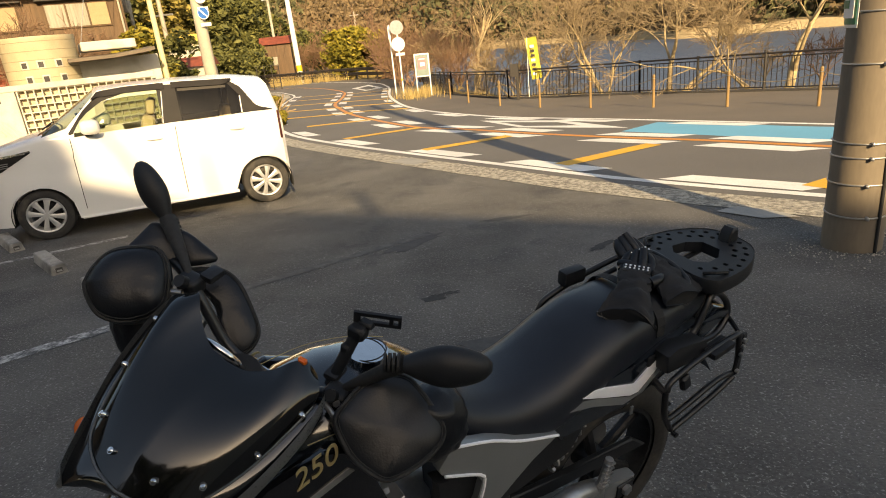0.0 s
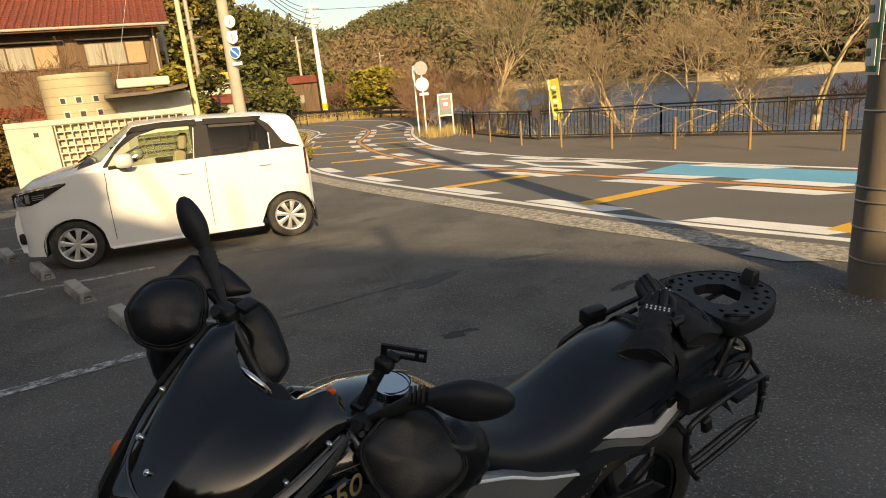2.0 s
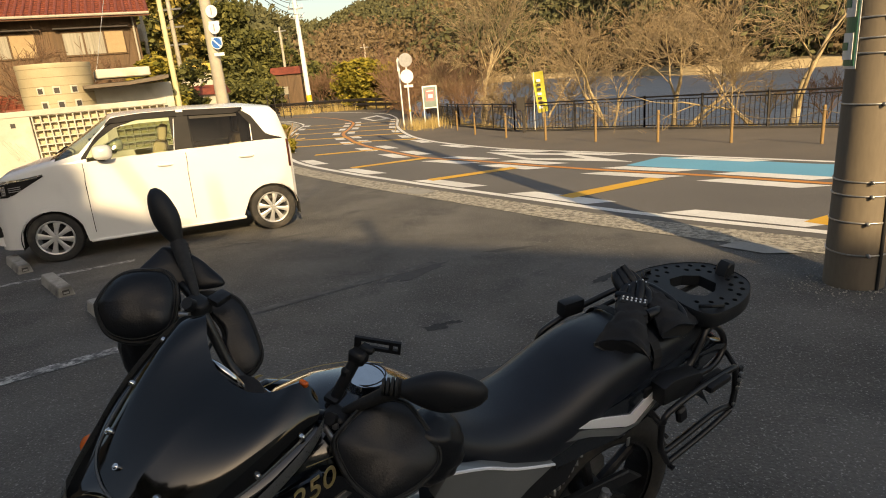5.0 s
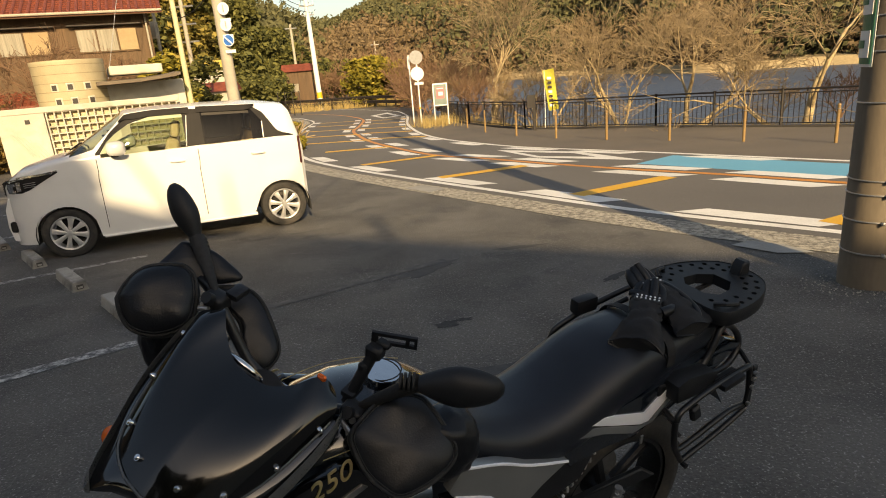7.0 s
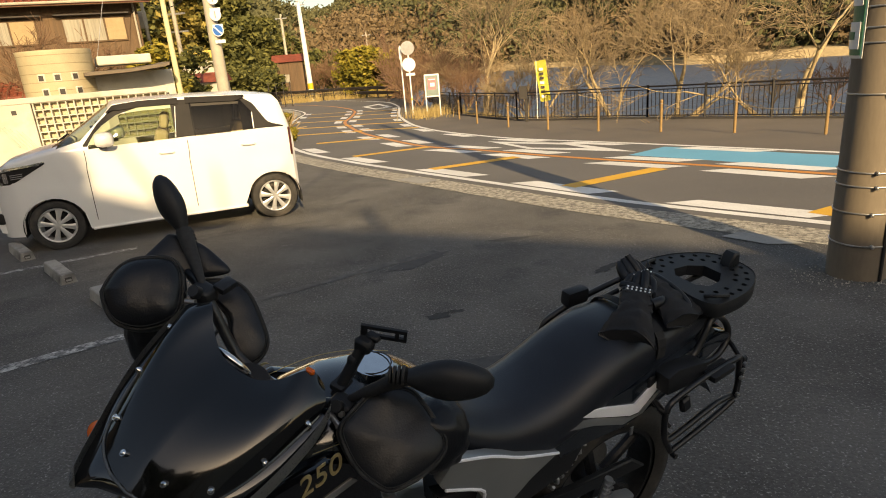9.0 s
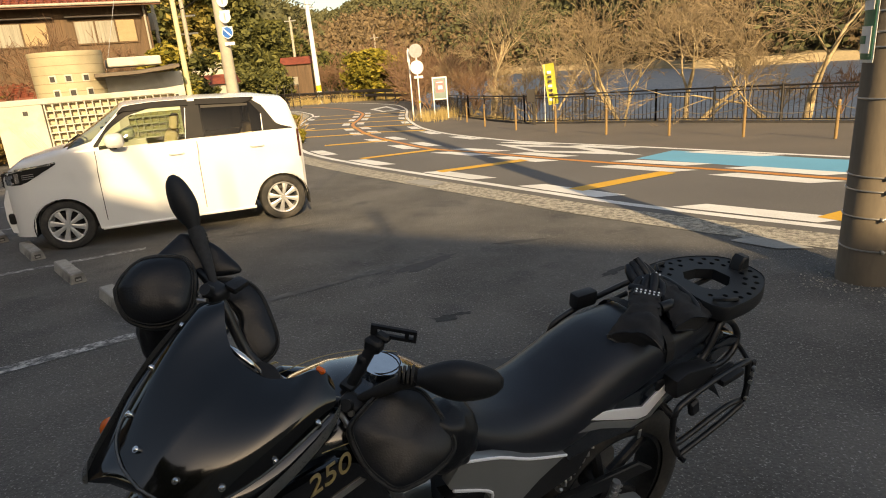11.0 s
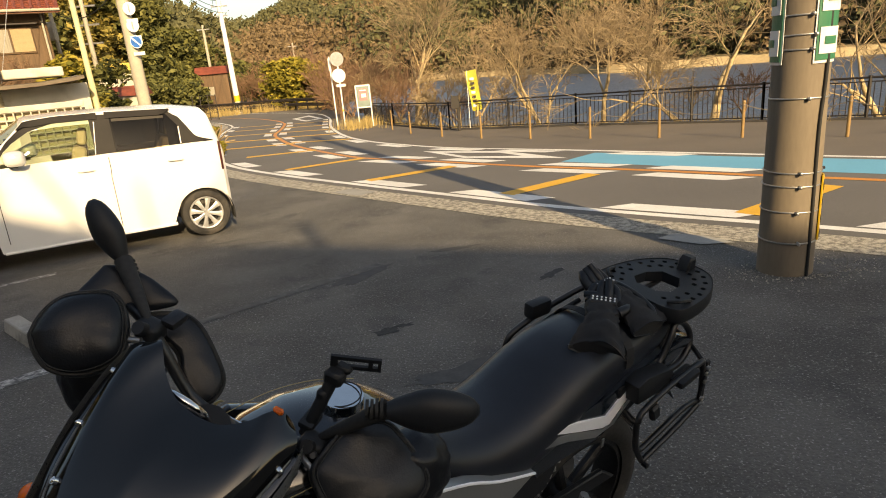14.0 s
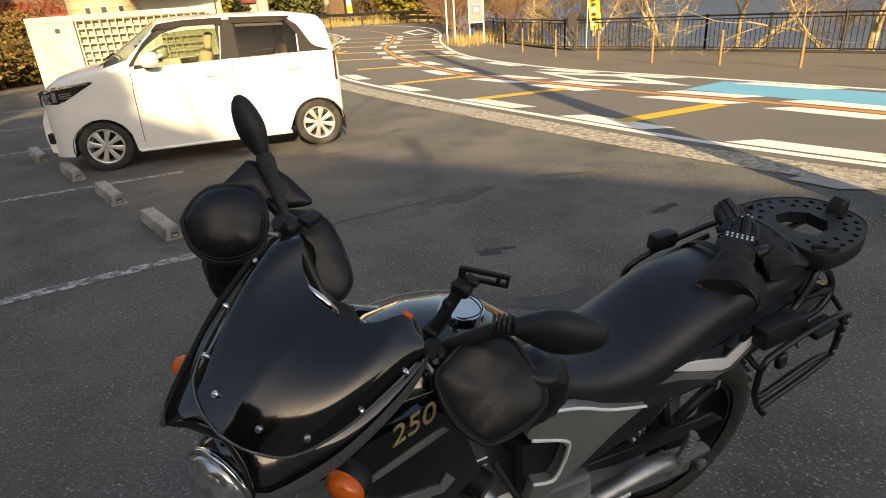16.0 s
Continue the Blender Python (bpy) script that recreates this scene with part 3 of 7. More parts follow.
rs = round_sign(-3.95, 29.6, 3.35, 0.31, (3.05, 2.32))
part("plate", box(0.42, 0.015, 0.12, (0.05, -0.05, 1.88), 0.003), M_SIGNWHITE, rs)
s2 = thing("road_sign", "grey back of a rectangular sign on a white post", "road sign", pose(-4.35, 29.9, gz(0, 29.9)), "road signs by the bend")
part("post", rod((0, 0, 0), (0, 0, 3.2), 0.035, None, 12), M_SIGNWHITE, s2, "", True, 40)
part("plate", box(0.12, 0.02, 0.55, (0.0, -0.05, 2.85), 0.004), M_SIGNWHITE, s2)
part("yellow_reflector", rod((0.0, -0.06, 0.75), (0, -0.04, 0.75), 0.05, None, 12), M_YTAPE, rs)

bx, by = polar(-6.1, 28.0)
board = thing("notice_board", "white-framed notice board with a poster on two posts", "notice board", pose(bx, by, gz(bx, by), 0, 0, 8))
for s in (-1, 1):
    part("post", rod((s * 0.3, 0, 0), (s * 0.3, 0, 1.78), 0.03, None, 10), M_SIGNWHITE, board, "", True, 40)
part("frame", box(0.66, 0.06, 0.98, (0, 0, 1.32), 0.012), M_SIGNWHITE, board)
part("panel", box(0.54, 0.01, 0.86, (0, -0.034, 1.32), 0.0), material("board_grey_green", (0.2, 0.26, 0.24), None, 0.6, fine=30), board)
part("poster", box(0.36, 0.006, 0.5, (0.0, -0.043, 1.4), 0.0), material("poster_pink", (0.5, 0.2, 0.2), (0.4, 0.16, 0.17), 0.6, fine=20), board, "reddish poster")
part("poster_field", box(0.2, 0.004, 0.16, (0.02, -0.048, 1.36), 0.0), M_SIGNWHITE, board)
part("poster_bar", box(0.28, 0.004, 0.04, (0.0, -0.048, 1.58), 0.0), M_SIGNWHITE, board)

fx, fy = 2.05, 20.45
flag = thing("banner", "yellow upright banner with lettering on a pole by the railing", "banner", pose(fx - 0.63, fy + 0.75, gz(fx, fy) - 0.05))
part("pole", rod((0, 0, 0), (0, 0, 1.95), 0.012, None, 8), M_SIGNWHITE, flag)
M_FLAG = material("banner_yellow", (0.85, 0.8, 0.16), (0.78, 0.72, 0.12), 0.8, scale=3, fine=40)
fr = []
for z in np.linspace(0.62, 1.92, 10):
    t = (z - 0.62) / 1.3
    off = -0.08 + 0.05 * (1 - t)
    fr.append([(0.02 + off + u * 0.36 * (0.92 + 0.08 * t) + 0.13 * (1 - t), -0.04 - 0.05 * math.sin(3 * u + 5 * t), z + 0.05 * u) for u in np.linspace(0, 1, 6)])
fb = bmesh.new()
vs = [[fb.verts.new(p) for p in r] for r in fr]
for r0, r1 in zip(vs, vs[1:]):
    for k in range(5):
        fb.faces.new((r0[k], r0[k + 1], r1[k + 1], r1[k]))
bmesh.ops.solidify(fb, geom=fb.faces[:], thickness=0.004)
cloth = part("cloth", fb, M_FLAG, flag, "", True, 60)
for k in range(7):
    t = 0.12 + 0.115 * k
    part("letter_bar", box(0.13, 0.006, 0.085, (0.13 + 0.09 * (1 - t), -0.098, 0.66 + 1.25 * t), 0.0), M_BROWN if k % 3 else M_SIGNWHITE, cloth)
sp = thing("sign_post", "dark wooden post with a small plate by the railing", "sign post", pose(1.05, 21.0, gz(0, 21.0)))
part("post", box(0.1, 0.1, 1.05, (0, 0, 0.52), 0.01), M_BROWN, sp)
part("plate", box(0.26, 0.03, 0.42, (-0.1, -0.07, 0.95), 0.006), M_BROWN, sp)


# ---- bare trees ----
def grow(rng, base, ang, length, radius, level, levels, out, spread, droop):
    """Adds a branch and its own branches to out: (level, points, radii)."""
    d = Vector(ang).normalized()
    pts, rad = [Vector(base)], [radius]
    n = 4 if level < 3 else 3
    side = Vector((rng.uniform(-1, 1), rng.uniform(-1, 1), rng.uniform(-0.4, 0.7))) * 0.22
    for k in range(n):
        d = (d + side / n + Vector((rng.gauss(0, 0.09), rng.gauss(0, 0.09), rng.gauss(0, 0.07) + droop))).normalized()
        pts.append(pts[-1] + d * length / n)
        rad.append(radius * (1 - 0.42 * (k + 1) / n))
    out.append((level, pts, rad))
    if level >= levels:
        return
    kids = rng.choice((2, 3, 3)) if level < 2 else rng.choice((2, 3, 3, 4))
    for k in range(kids):
        t = 1.0 if k == 0 else rng.uniform(0.35, 1.0)
        i = min(n - 1, int(t * n))
        p = pts[i].lerp(pts[i + 1], t * n - i if t < 1 else 1.0) if t < 1 else pts[-1]
        a = rng.uniform(0.25, spread)
        ax = d.cross(Vector((rng.gauss(0, 1), rng.gauss(0, 1), rng.gauss(0, 1)))).normalized()
        nd = Matrix.Rotation(a, 3, ax) @ d
        nd.z += 0.08
        grow(rng, p, nd, length * rng.uniform(0.62, 0.86), rad[i] * (0.72 if k == 0 else 0.55), level + 1, levels, out, spread, droop)


def tubes(branches, thin):
    verts, faces = [], []
    for level, pts, rad in branches:
        sides = 8 if level == 0 else 6 if level == 1 else 4 if level == 2 else 3
        up = (pts[1] - pts[0]).orthogonal().normalized()
        first = len(verts)
        for i, p in enumerate(pts):
            d = (pts[min(i + 1, len(pts) - 1)] - pts[max(i - 1, 0)]).normalized()
            up = (up - d * up.dot(d)).normalized()
            sd = d.cross(up)
            r = max(rad[i], thin)
            for k in range(sides):
                w = 2 * math.pi * k / sides
                verts.append(p + (up * math.cos(w) + sd * math.sin(w)) * r)
        for i in range(len(pts) - 1):
            for k in range(sides):
                a, b = first + i * sides + k, first + i * sides + (k + 1) % sides
                faces.append((a, b, b + sides, a + sides))
    return verts, faces


def bare_tree(name, label, seed, stems, levels, spread, m, group, droop=0.0, thin=0.006, bark=M_BARK, twig=M_TWIG, category="tree"):
    """stems: (way, length, radius) for each trunk."""
    rng = random.Random(seed)
    out = []
    for way, length, radius in stems:
        grow(rng, (rng.uniform(-0.12, 0.12), rng.uniform(-0.12, 0.12), -0.1), way, length, radius, 0, levels, out, spread, droop)
    tree = thing(name, label, category, m, group)
    v, f = tubes([b for b in out if b[0] <= 2], thin)
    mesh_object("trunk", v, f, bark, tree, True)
    v, f = tubes([b for b in out if b[0] > 2], thin)
    mesh_object("crown", v, f, twig, tree, True)
    return tree


CH = "bare cherry tree with sunlit spreading branches behind the railing"
for i, (x, y, dz, stems, seed, sp, lv) in enumerate((
        (4.15, 22.0, -0.5, [((-0.42, 0.1, 1), 1.9, 0.085), ((0.35, -0.1, 1), 1.5, 0.055)], 11, 0.85, 6),
        (5.75, 20.6, -0.5, [((-0.05, 0, 1), 1.6, 0.11), ((0.75, 0.1, 0.8), 1.7, 0.09), ((1.0, -0.1, 0.5), 1.4, 0.06)], 23, 0.9, 6),
        (8.0, 17.75, -0.5, [((0.25, 0, 1), 1.75, 0.15), ((-0.9, -0.1, 0.75), 1.7, 0.075)], 37, 0.85, 6),
        (11.25, 15.2, -0.5, [((0.35, 0, 1), 1.7, 0.11), ((-0.6, 0.2, 0.9), 1.6, 0.09), ((0.1, 0.1, 1), 1.5, 0.07)], 41, 0.9, 6),
        (13.9, 12.7, -0.5, [((-0.2, 0, 1), 1.7, 0.12), ((0.6, 0.2, 0.9), 1.6, 0.08)], 47, 0.9, 6),
        (1.4, 26.0, -0.8, [((0.1, 0, 1), 1.2, 0.06), ((-0.6, 0.1, 0.8), 1.2, 0.05), ((0.7, 0, 0.8), 1.2, 0.05)], 53, 0.95, 6),
        (-0.6, 37.0, -0.9, [((0.08, 0, 1), 2.9, 0.16), ((-0.35, 0, 1), 2.3, 0.1)], 59, 0.75, 6),
        (3.0, 40.0, -1.0, [((0.0, 0, 1), 2.2, 0.13), ((0.5, 0, 1), 2.0, 0.09)], 61, 0.85, 6))):
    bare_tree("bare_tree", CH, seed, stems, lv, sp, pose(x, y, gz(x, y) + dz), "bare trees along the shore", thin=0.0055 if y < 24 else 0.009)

# bare shrubs and brush
M_BRUSH = material("brush_reddish", (0.26, 0.15, 0.085), (0.17, 0.10, 0.06), 0.9, scale=1, fine=8, bump=0)
M_BRUSH2 = material("brush_tan", (0.36, 0.26, 0.14), (0.25, 0.18, 0.10), 0.9, scale=1, fine=8, bump=0)
brush = []
for k, mt in enumerate((M_BRUSH, M_BRUSH2, M_BRUSH)):
    rng = random.Random(70 + k)
    stems = [((rng.uniform(-0.7, 0.7), rng.uniform(-0.7, 0.7), 1), rng.uniform(0.9, 1.3), 0.035) for _ in range(7)]
    x, y = polar(-7.2 + 2.2 * k, 40)
    brush.append(bare_tree("bare_shrub", "leafless reddish-brown shrub by the lake", 80 + k, stems, 4, 0.75, pose(x, y, gz(x, y)), "leafless shrubs", thin=0.012, bark=mt, twig=mt, category="shrub"))
rng = random.Random(5)
for az, d, sc in ((-8.6, 44, 1.3), (-8.0, 38, 0.9), (-6.3, 46, 1.4), (-4.0, 43, 1.2), (-3.0, 34, 0.8), (-1.2, 40, 1.0), (-9.6, 55, 1.6), (-12.5, 62, 1.5), (-14.5, 64, 1.6), (-16.2, 66, 1.5), (2.4, 27, 0.55), (-17.6, 68, 1.3), (-11, 66, 1.8), (-19, 70, 1.4), (26.5, 22, 0.5), (22.4, 24, 0.4)):
    x, y = polar(az, d)
    c = copy_thing(rng.choice(brush), pose(x, y, gz(x, y) - 0.1, 0, 0, rng.uniform(0, 360)))
    c.scale = (sc, sc, sc * rng.uniform(0.85, 1.15))


# ---- leafy growth ----
def clumps(spots, per, size, rng, flat=0.8):
    """Many small leaf blades round each (x, y, z, radius); returns verts and faces."""
    verts, faces = [], []
    for x, y, z, r in spots:
        for _ in range(per):
            while True:
                p = Vector((rng.uniform(-1, 1), rng.uniform(-1, 1), rng.uniform(-1, 1)))
                if 0.25 < p.length < 1:
                    break
            n = noise.noise(Vector((x + p.x * 2, y + p.y * 2, z + p.z * 2)) * 0.9)
            p *= r * (0.85 + 0.5 * n)
            c = Vector((x + p.x, y + p.y, z + p.z * flat))
            a = Vector((rng.gauss(0, 1), rng.gauss(0, 1), rng.gauss(0, 0.6))).normalized()
            b = a.orthogonal().normalized()
            b = (Matrix.Rotation(rng.uniform(0, 6.28), 3, a) @ b)
            s = size * rng.uniform(0.6, 1.3)
            i = len(verts)
            verts += [c - a * s, c + b * s * 0.5, c + a * s, c - b * s * 0.5]
            faces.append((i, i + 1, i + 2, i + 3))
    return verts, faces


M_EVER = leafy("evergreen_leaves", (0.032, 0.038, 0.014), (0.15, 0.145, 0.045))
M_BAMBOO = leafy("bamboo_leaves", (0.10, 0.085, 0.02), (0.32, 0.25, 0.07))
M_SHRUB = leafy("shrub_leaves", (0.10, 0.095, 0.015), (0.30, 0.24, 0.04))
# far green is paled in its colour to stand in for distance haze
M_FARG = leafy("far_green_hazed", (0.045, 0.048, 0.024), (0.125, 0.118, 0.055))
M_FARB = leafy("far_brown", (0.085, 0.06, 0.034), (0.19, 0.135, 0.075))
M_DRYBUSH = leafy("dry_bush_leaves", (0.07, 0.05, 0.02), (0.24, 0.16, 0.05))
M_GRASS = leafy("dry_grass", (0.30, 0.22, 0.09), (0.5, 0.38, 0.16))


def leafy_tree(name, label, x, y, h, r, mat, seed, trunk_h, group, leaf=0.22, per=420, cat="tree"):
    rng = random.Random(seed)
    z0 = gz(x, y)
    t = thing(name, label, cat, pose(x, y, z0), group)
    out = []
    for k in range(3):
        grow(rng, (0, 0, -0.1), (rng.uniform(-0.3, 0.3), rng.uniform(-0.3, 0.3), 1), max(trunk_h, 0.6) * 0.8, 0.05 + 0.012 * h, 0, 2, out, 0.7, 0)
    v, f = tubes(out, 0.02)
    mesh_object("trunk", v, f, M_BRUSH2, t, True)
    spots = []
    for k in range(9):
        a = rng.uniform(0, 6.28)
        q = rng.uniform(0.1, 0.75) * r
        zz = rng.uniform(trunk_h, h - 0.35 * r)
        spots.append((q * math.cos(a), q * math.sin(a), zz, r * rng.uniform(0.4, 0.6)))
    v, f = clumps(spots, per, leaf, rng)
    mesh_object("crown", v, f, mat, t)
    return t


# unseen evergreens added beside the block behind the lot, to break up its shade
for k, (u, v, h, r) in enumerate(((-9.6, 0.8, 10.6, 2.3), (-10.6, -0.6, 12.1, 2.8), (-13.5, -1.5, 12.9, 3.2), (-17, -2, 11.5, 3.4))):
    x, y = 8.4 + 0.928 * u + 0.371 * v, -16.2 - 0.371 * u + 0.928 * v
    leafy_tree("roadside_evergreen", "dark unseen evergreen beside the shade block, added for its shadow", x, y, h, r, M_EVER, 400 + k, 2.5, "evergreens by the building", 0.3, 700)
    low = thing("understorey_bush", "dense unseen bush filling the gap under the added evergreens", "bush", pose(x, y, gz(x, y)), "bushes by the building")
    rg = random.Random(420 + k)
    v_, f_ = clumps([(rg.uniform(-1.2, 1.2), rg.uniform(-0.8, 0.8), 0.8 + 0.95 * q, 1.7) for q in range(9)], 420, 0.3, rg)
    mesh_object("leaves", v_, f_, M_EVER, low)
# unseen evergreen added so that its crown shades the nose of the car
leafy_tree("roadside_evergreen", "dark unseen evergreen beside the shade block, added for its shadow", 1.2, -11.9, 10.1, 1.5, M_EVER, 431, 6.5, "evergreens by the building", 0.2, 500)
# unseen trees and block on the house side, added to darken reflections and skylight
for k, (az, d, h, r) in enumerate(((-58, 25, 13, 4.2), (-65, 24, 13.5, 4.4))):
    leafy_tree("roadside_evergreen", "dark unseen evergreen beside the lot, added to darken reflections", *polar(az, d), h, r, M_EVER, 440 + k, 1.5, "evergreens by the lot", 0.34, 900)
dark_block = thing("roadside_building", "unseen plain dark block at the edge of the lot, added to darken reflections", "building", pose(-15.5, 1.0, 0, 0, 0, 8))
part("wall", box(8, 16, 9.5, (-4, -6, 4.4), 0.02), M_ROOFDARK, dark_block, "plain dark wall of the unseen block")
part("roof", box(8.8, 16.8, 0.25, (-4, -6, 9.25), 0.03), M_ROOFDARK, dark_block)
# big shrub at the bend, hedge by the car, bushes at the left
for k, (az, d, h, r) in enumerate(((-12.6, 57, 4.2, 2.4), (-10.9, 56, 4.4, 2.3), (-9.9, 58, 3.6, 1.8))):
    leafy_tree("evergreen_shrub", "sunlit yellow-green shrub at the road bend", *polar(az, d), h, r, M_SHRUB, 100 + k, 0.4, "shrubs at the bend", 0.2, 520, "shrub")
leafy_tree("hedge_bush", "clipped yellow-green hedge at the road side", *polar(-19.4, 20.5), 0.95, 0.42, M_SHRUB, 120, 0.1, "", 0.06, 500, "hedge")
for k, (az, d, h, r) in enumerate(((-28.9, 31, 4.2, 1.5), (-27.2, 32, 4.0, 1.4), (-29.6, 33, 3.4, 1.3), (-26.9, 33, 2.2, 0.9))):
    leafy_tree("tall_hedge", "tall shaggy evergreen hedge beside the house", *polar(az, d), h, r, M_EVER if k % 2 else M_SHRUB, 130 + k, 0.5, "hedges by the house", 0.14, 520, "hedge")
for k, (az, d, h, r) in enumerate(((-22.5, 62, 3.5, 2), (-20.9, 60, 4.0, 2.2), (-23.3, 64, 4.2, 2.2), (-18.8, 72, 6.0, 2.6), (-20.3, 78, 7.0, 3), (-22.2, 74, 8.0, 3.2))):
    leafy_tree("garden_tree", "dark evergreen garden tree near the far houses", *polar(az, d), h, r, M_EVER, 150 + k, 1.0, "garden trees", 0.24, 480)
# grove on the slope behind the house
rng = random.Random(9)
for k in range(26):
    az = -44 + 27 * (k + rng.random()) / 26
    d = rng.uniform(70, 95)
    el = float(np.interp(az, [-45, -30, -25, -22, -19.6, -17.5], [19, 16.5, 12, 8.4, 6.2, 4.6])) - rng.uniform(0, 1.6)
    x, y = polar(az, d)
    top = 1.67 + d * math.tan(radians(el)) + (0.6 if az < -24 else -1.2)
    bamboo = az < -24 and rng.random() < 0.72
    leafy_tree("grove_tree", "tall sunlit bamboo and evergreen growth on the slope", x, y, top, rng.uniform(3.2, 4.6) * (1.5 if az < -26 else 1.0), M_BAMBOO if bamboo else M_EVER, 200 + k, 2.0, "trees of the grove", 0.34, 800)

# ---- hills round the lake ----
RIDGE = ([-75, -50, -30, -22, -17.5, -15.1, -13, -11, -8.5, -5, 0, 6, 14, 24, 40, 75], [9, 9, 8, 6.6, 4.6, 4.5, 5.2, 5.9, 6.5, 7.4, 8.6, 9.8, 11, 11.5, 11, 10])
NEARD = ([-75, -30, -18, -16, -9, -2, 6, 13, 16, 30, 45, 75], [110, 105, 110, 170, 150, 118, 114, 96, 88, 88, 92, 100])
FARD = ([-75, -30, -18, -14, -5, 5, 15, 40, 75], [230, 220, 260, 520, 430, 340, 300, 280, 280])


def hill(az, t):
    """A place on the hillside: t from 0 at the foot to 1 at the ridge."""
    d0, d1 = float(np.interp(az, *NEARD)), float(np.interp(az, *FARD))
    z1 = 1.67 + d1 * math.tan(radians(float(np.interp(az, *RIDGE)))) - 9
    d = d0 + (d1 - d0) * t
    x, y = polar(az, d)
    z = -1.6 + (z1 + 1.6) * t ** 0.85 + 3 * noise.noise(Vector((x * 0.02, y * 0.02, 0))) * min(1, t * 4)
    return Vector((x, y, z))


hv, hf = [], []
azs = list(np.linspace(-75, 75, 91))
for az in azs:
    for t in np.linspace(0, 1.25, 22):
        hv.append(hill(az, t) if t <= 1 else hill(az, 1) + Vector((0, 40 * (t - 1), -60 * (t - 1))))
for i in range(len(azs) - 1):
    for k in range(21):
        hf.append((i * 22 + k, (i + 1) * 22 + k, (i + 1) * 22 + k + 1, i * 22 + k + 1))
M_HILL = material("forest_floor", (0.09, 0.065, 0.035), (0.045, 0.045, 0.02), 0.95, scale=0.03, fine=0.25, bump=0.8, bumpdist=2.0)
tagged(mesh_object("hillside", hv, hf, M_HILL, None, True), "wooded hillside round the lake", "hill", kind="structure")
rng = random.Random(31)
wood_g, wood_b, wood_s = [], [], []
for k in range(5200):
    az = rng.uniform(-48, 52)
    t = rng.random() ** 1.25
    p = hill(az, t)
    d = math.hypot(p.x, p.y)
    n = noise.noise(Vector((az * 0.16, t * 3.0, 3.3)))
    green = n + (0.5 if az > 3 else 0.22) - (0.35 if t < 0.06 else 0) + rng.gauss(0, 0.16) > 0.05
    r = rng.uniform(2.6, 4.6) * (0.75 if t < 0.08 else 1)
    (wood_g if green else wood_b).append((p.x, p.y, p.z + r * (0.8 if not green else 1.1), r))


def woods(name, spots, mat, label, per, leaf, tall):
    rng = random.Random(len(spots))
    verts, faces = [], []
    for x, y, z, r in spots:
        d = math.hypot(x, y)
        s = leaf * (0.6 + d / 330)
        for _ in range(per):
            w, u = rng.uniform(0, 6.28), rng.uniform(-1, 1)
            rr = r * math.sqrt(1 - u * u) * rng.uniform(0.7, 1.08)
            c = Vector((x + rr * math.cos(w), y + rr * math.sin(w), z + r * u * tall * rng.uniform(0.75, 1.1)))
            a = Vector((rng.gauss(0, 1), rng.gauss(0, 1), rng.gauss(0, 1))).normalized()
            b = a.orthogonal().normalized()
            i = len(verts)
            q = s * rng.uniform(0.5, 1.3)
            verts += [c - a * q, c + b * q * 0.6, c + a * q, c - b * q * 0.6]
            faces.append((i, i + 1, i + 2, i + 3))
    return tagged(mesh_object(name, verts, faces, mat), label, "woods", kind="stuff")


woods("evergreen_woods", wood_g, M_FARG, "green evergreen woods on the hills, paled to imitate haze", 72, 0.62, 1.35)
woods("leafless_woods", wood_b, M_FARB, "brown leafless winter woods on the hills", 72, 0.58, 1.0)

# far shore: pale bank and brush
bank = []
for az in np.linspace(-9, 60, 60):
    d = float(np.interp(az, *NEARD))
    z1 = -2 + d * (0.0065 if az < 12 else 0.011)
    bank.append([Vector((*polar(az, d - 3), -2.3)), Vector((*polar(az, d - 1.5), z1)), Vector((*polar(az, d + 6), z1 + 0.5)), Vector((*polar(az, d + 8), -2.3))])
M_BANK = material("pale_bank", (0.40, 0.31, 0.18), (0.27, 0.21, 0.12), 0.95, scale=0.4, fine=4, bump=0.5, bumpdist=0.1)
tagged(part("far_bank", loft(bank), M_BANK), "pale sandy bank of the far shore", "bank", kind="structure")

# dry grass at the bend, sign feet and fence foot
gv, gf = [], []
rng = random.Random(77)
tufts = []
for _ in range(420):
    a = rng.random()
    tufts.append((*polar(-19.5 + 11 * a, 55.5 + rng.uniform(-1, 3)), 0.7))
for _ in range(150):
    tufts.append((-3.0 + rng.gauss(0, 0.6), 28.7 + rng.gauss(0, 1.5), 0.42))
for _ in range(500):
    k = rng.randrange(1, len(FENCE) - 1)
    t = rng.random()
    tufts.append((FENCE[k][0] + (FENCE[k + 1][0] - FENCE[k][0]) * t + 0.15, FENCE[k][1] + (FENCE[k + 1][1] - FENCE[k][1]) * t + 0.2, 0.16))
for x, y, h in tufts:
    for _ in range(7):
        a, l, w = rng.uniform(0, 6.28), h * rng.uniform(0.5, 1.3), 0.006 + 0.012 * h
        px_, py_ = x + rng.gauss(0, 0.1), y + rng.gauss(0, 0.1)
        z = gz(px_, py_)
        i = len(gv)
        gv += [(px_ - w * math.sin(a), py_ + w * math.cos(a), z - 0.05), (px_ + w * math.sin(a), py_ - w * math.cos(a), z - 0.05), (px_ + l * 0.4 * math.cos(a), py_ + l * 0.4 * math.sin(a), z + l)]
        gf.append((i, i + 1, i + 2))
tagged(mesh_object("dry_grass", gv, gf, M_GRASS), "tufts of dry winter grass at the road side", "grass", kind="stuff")


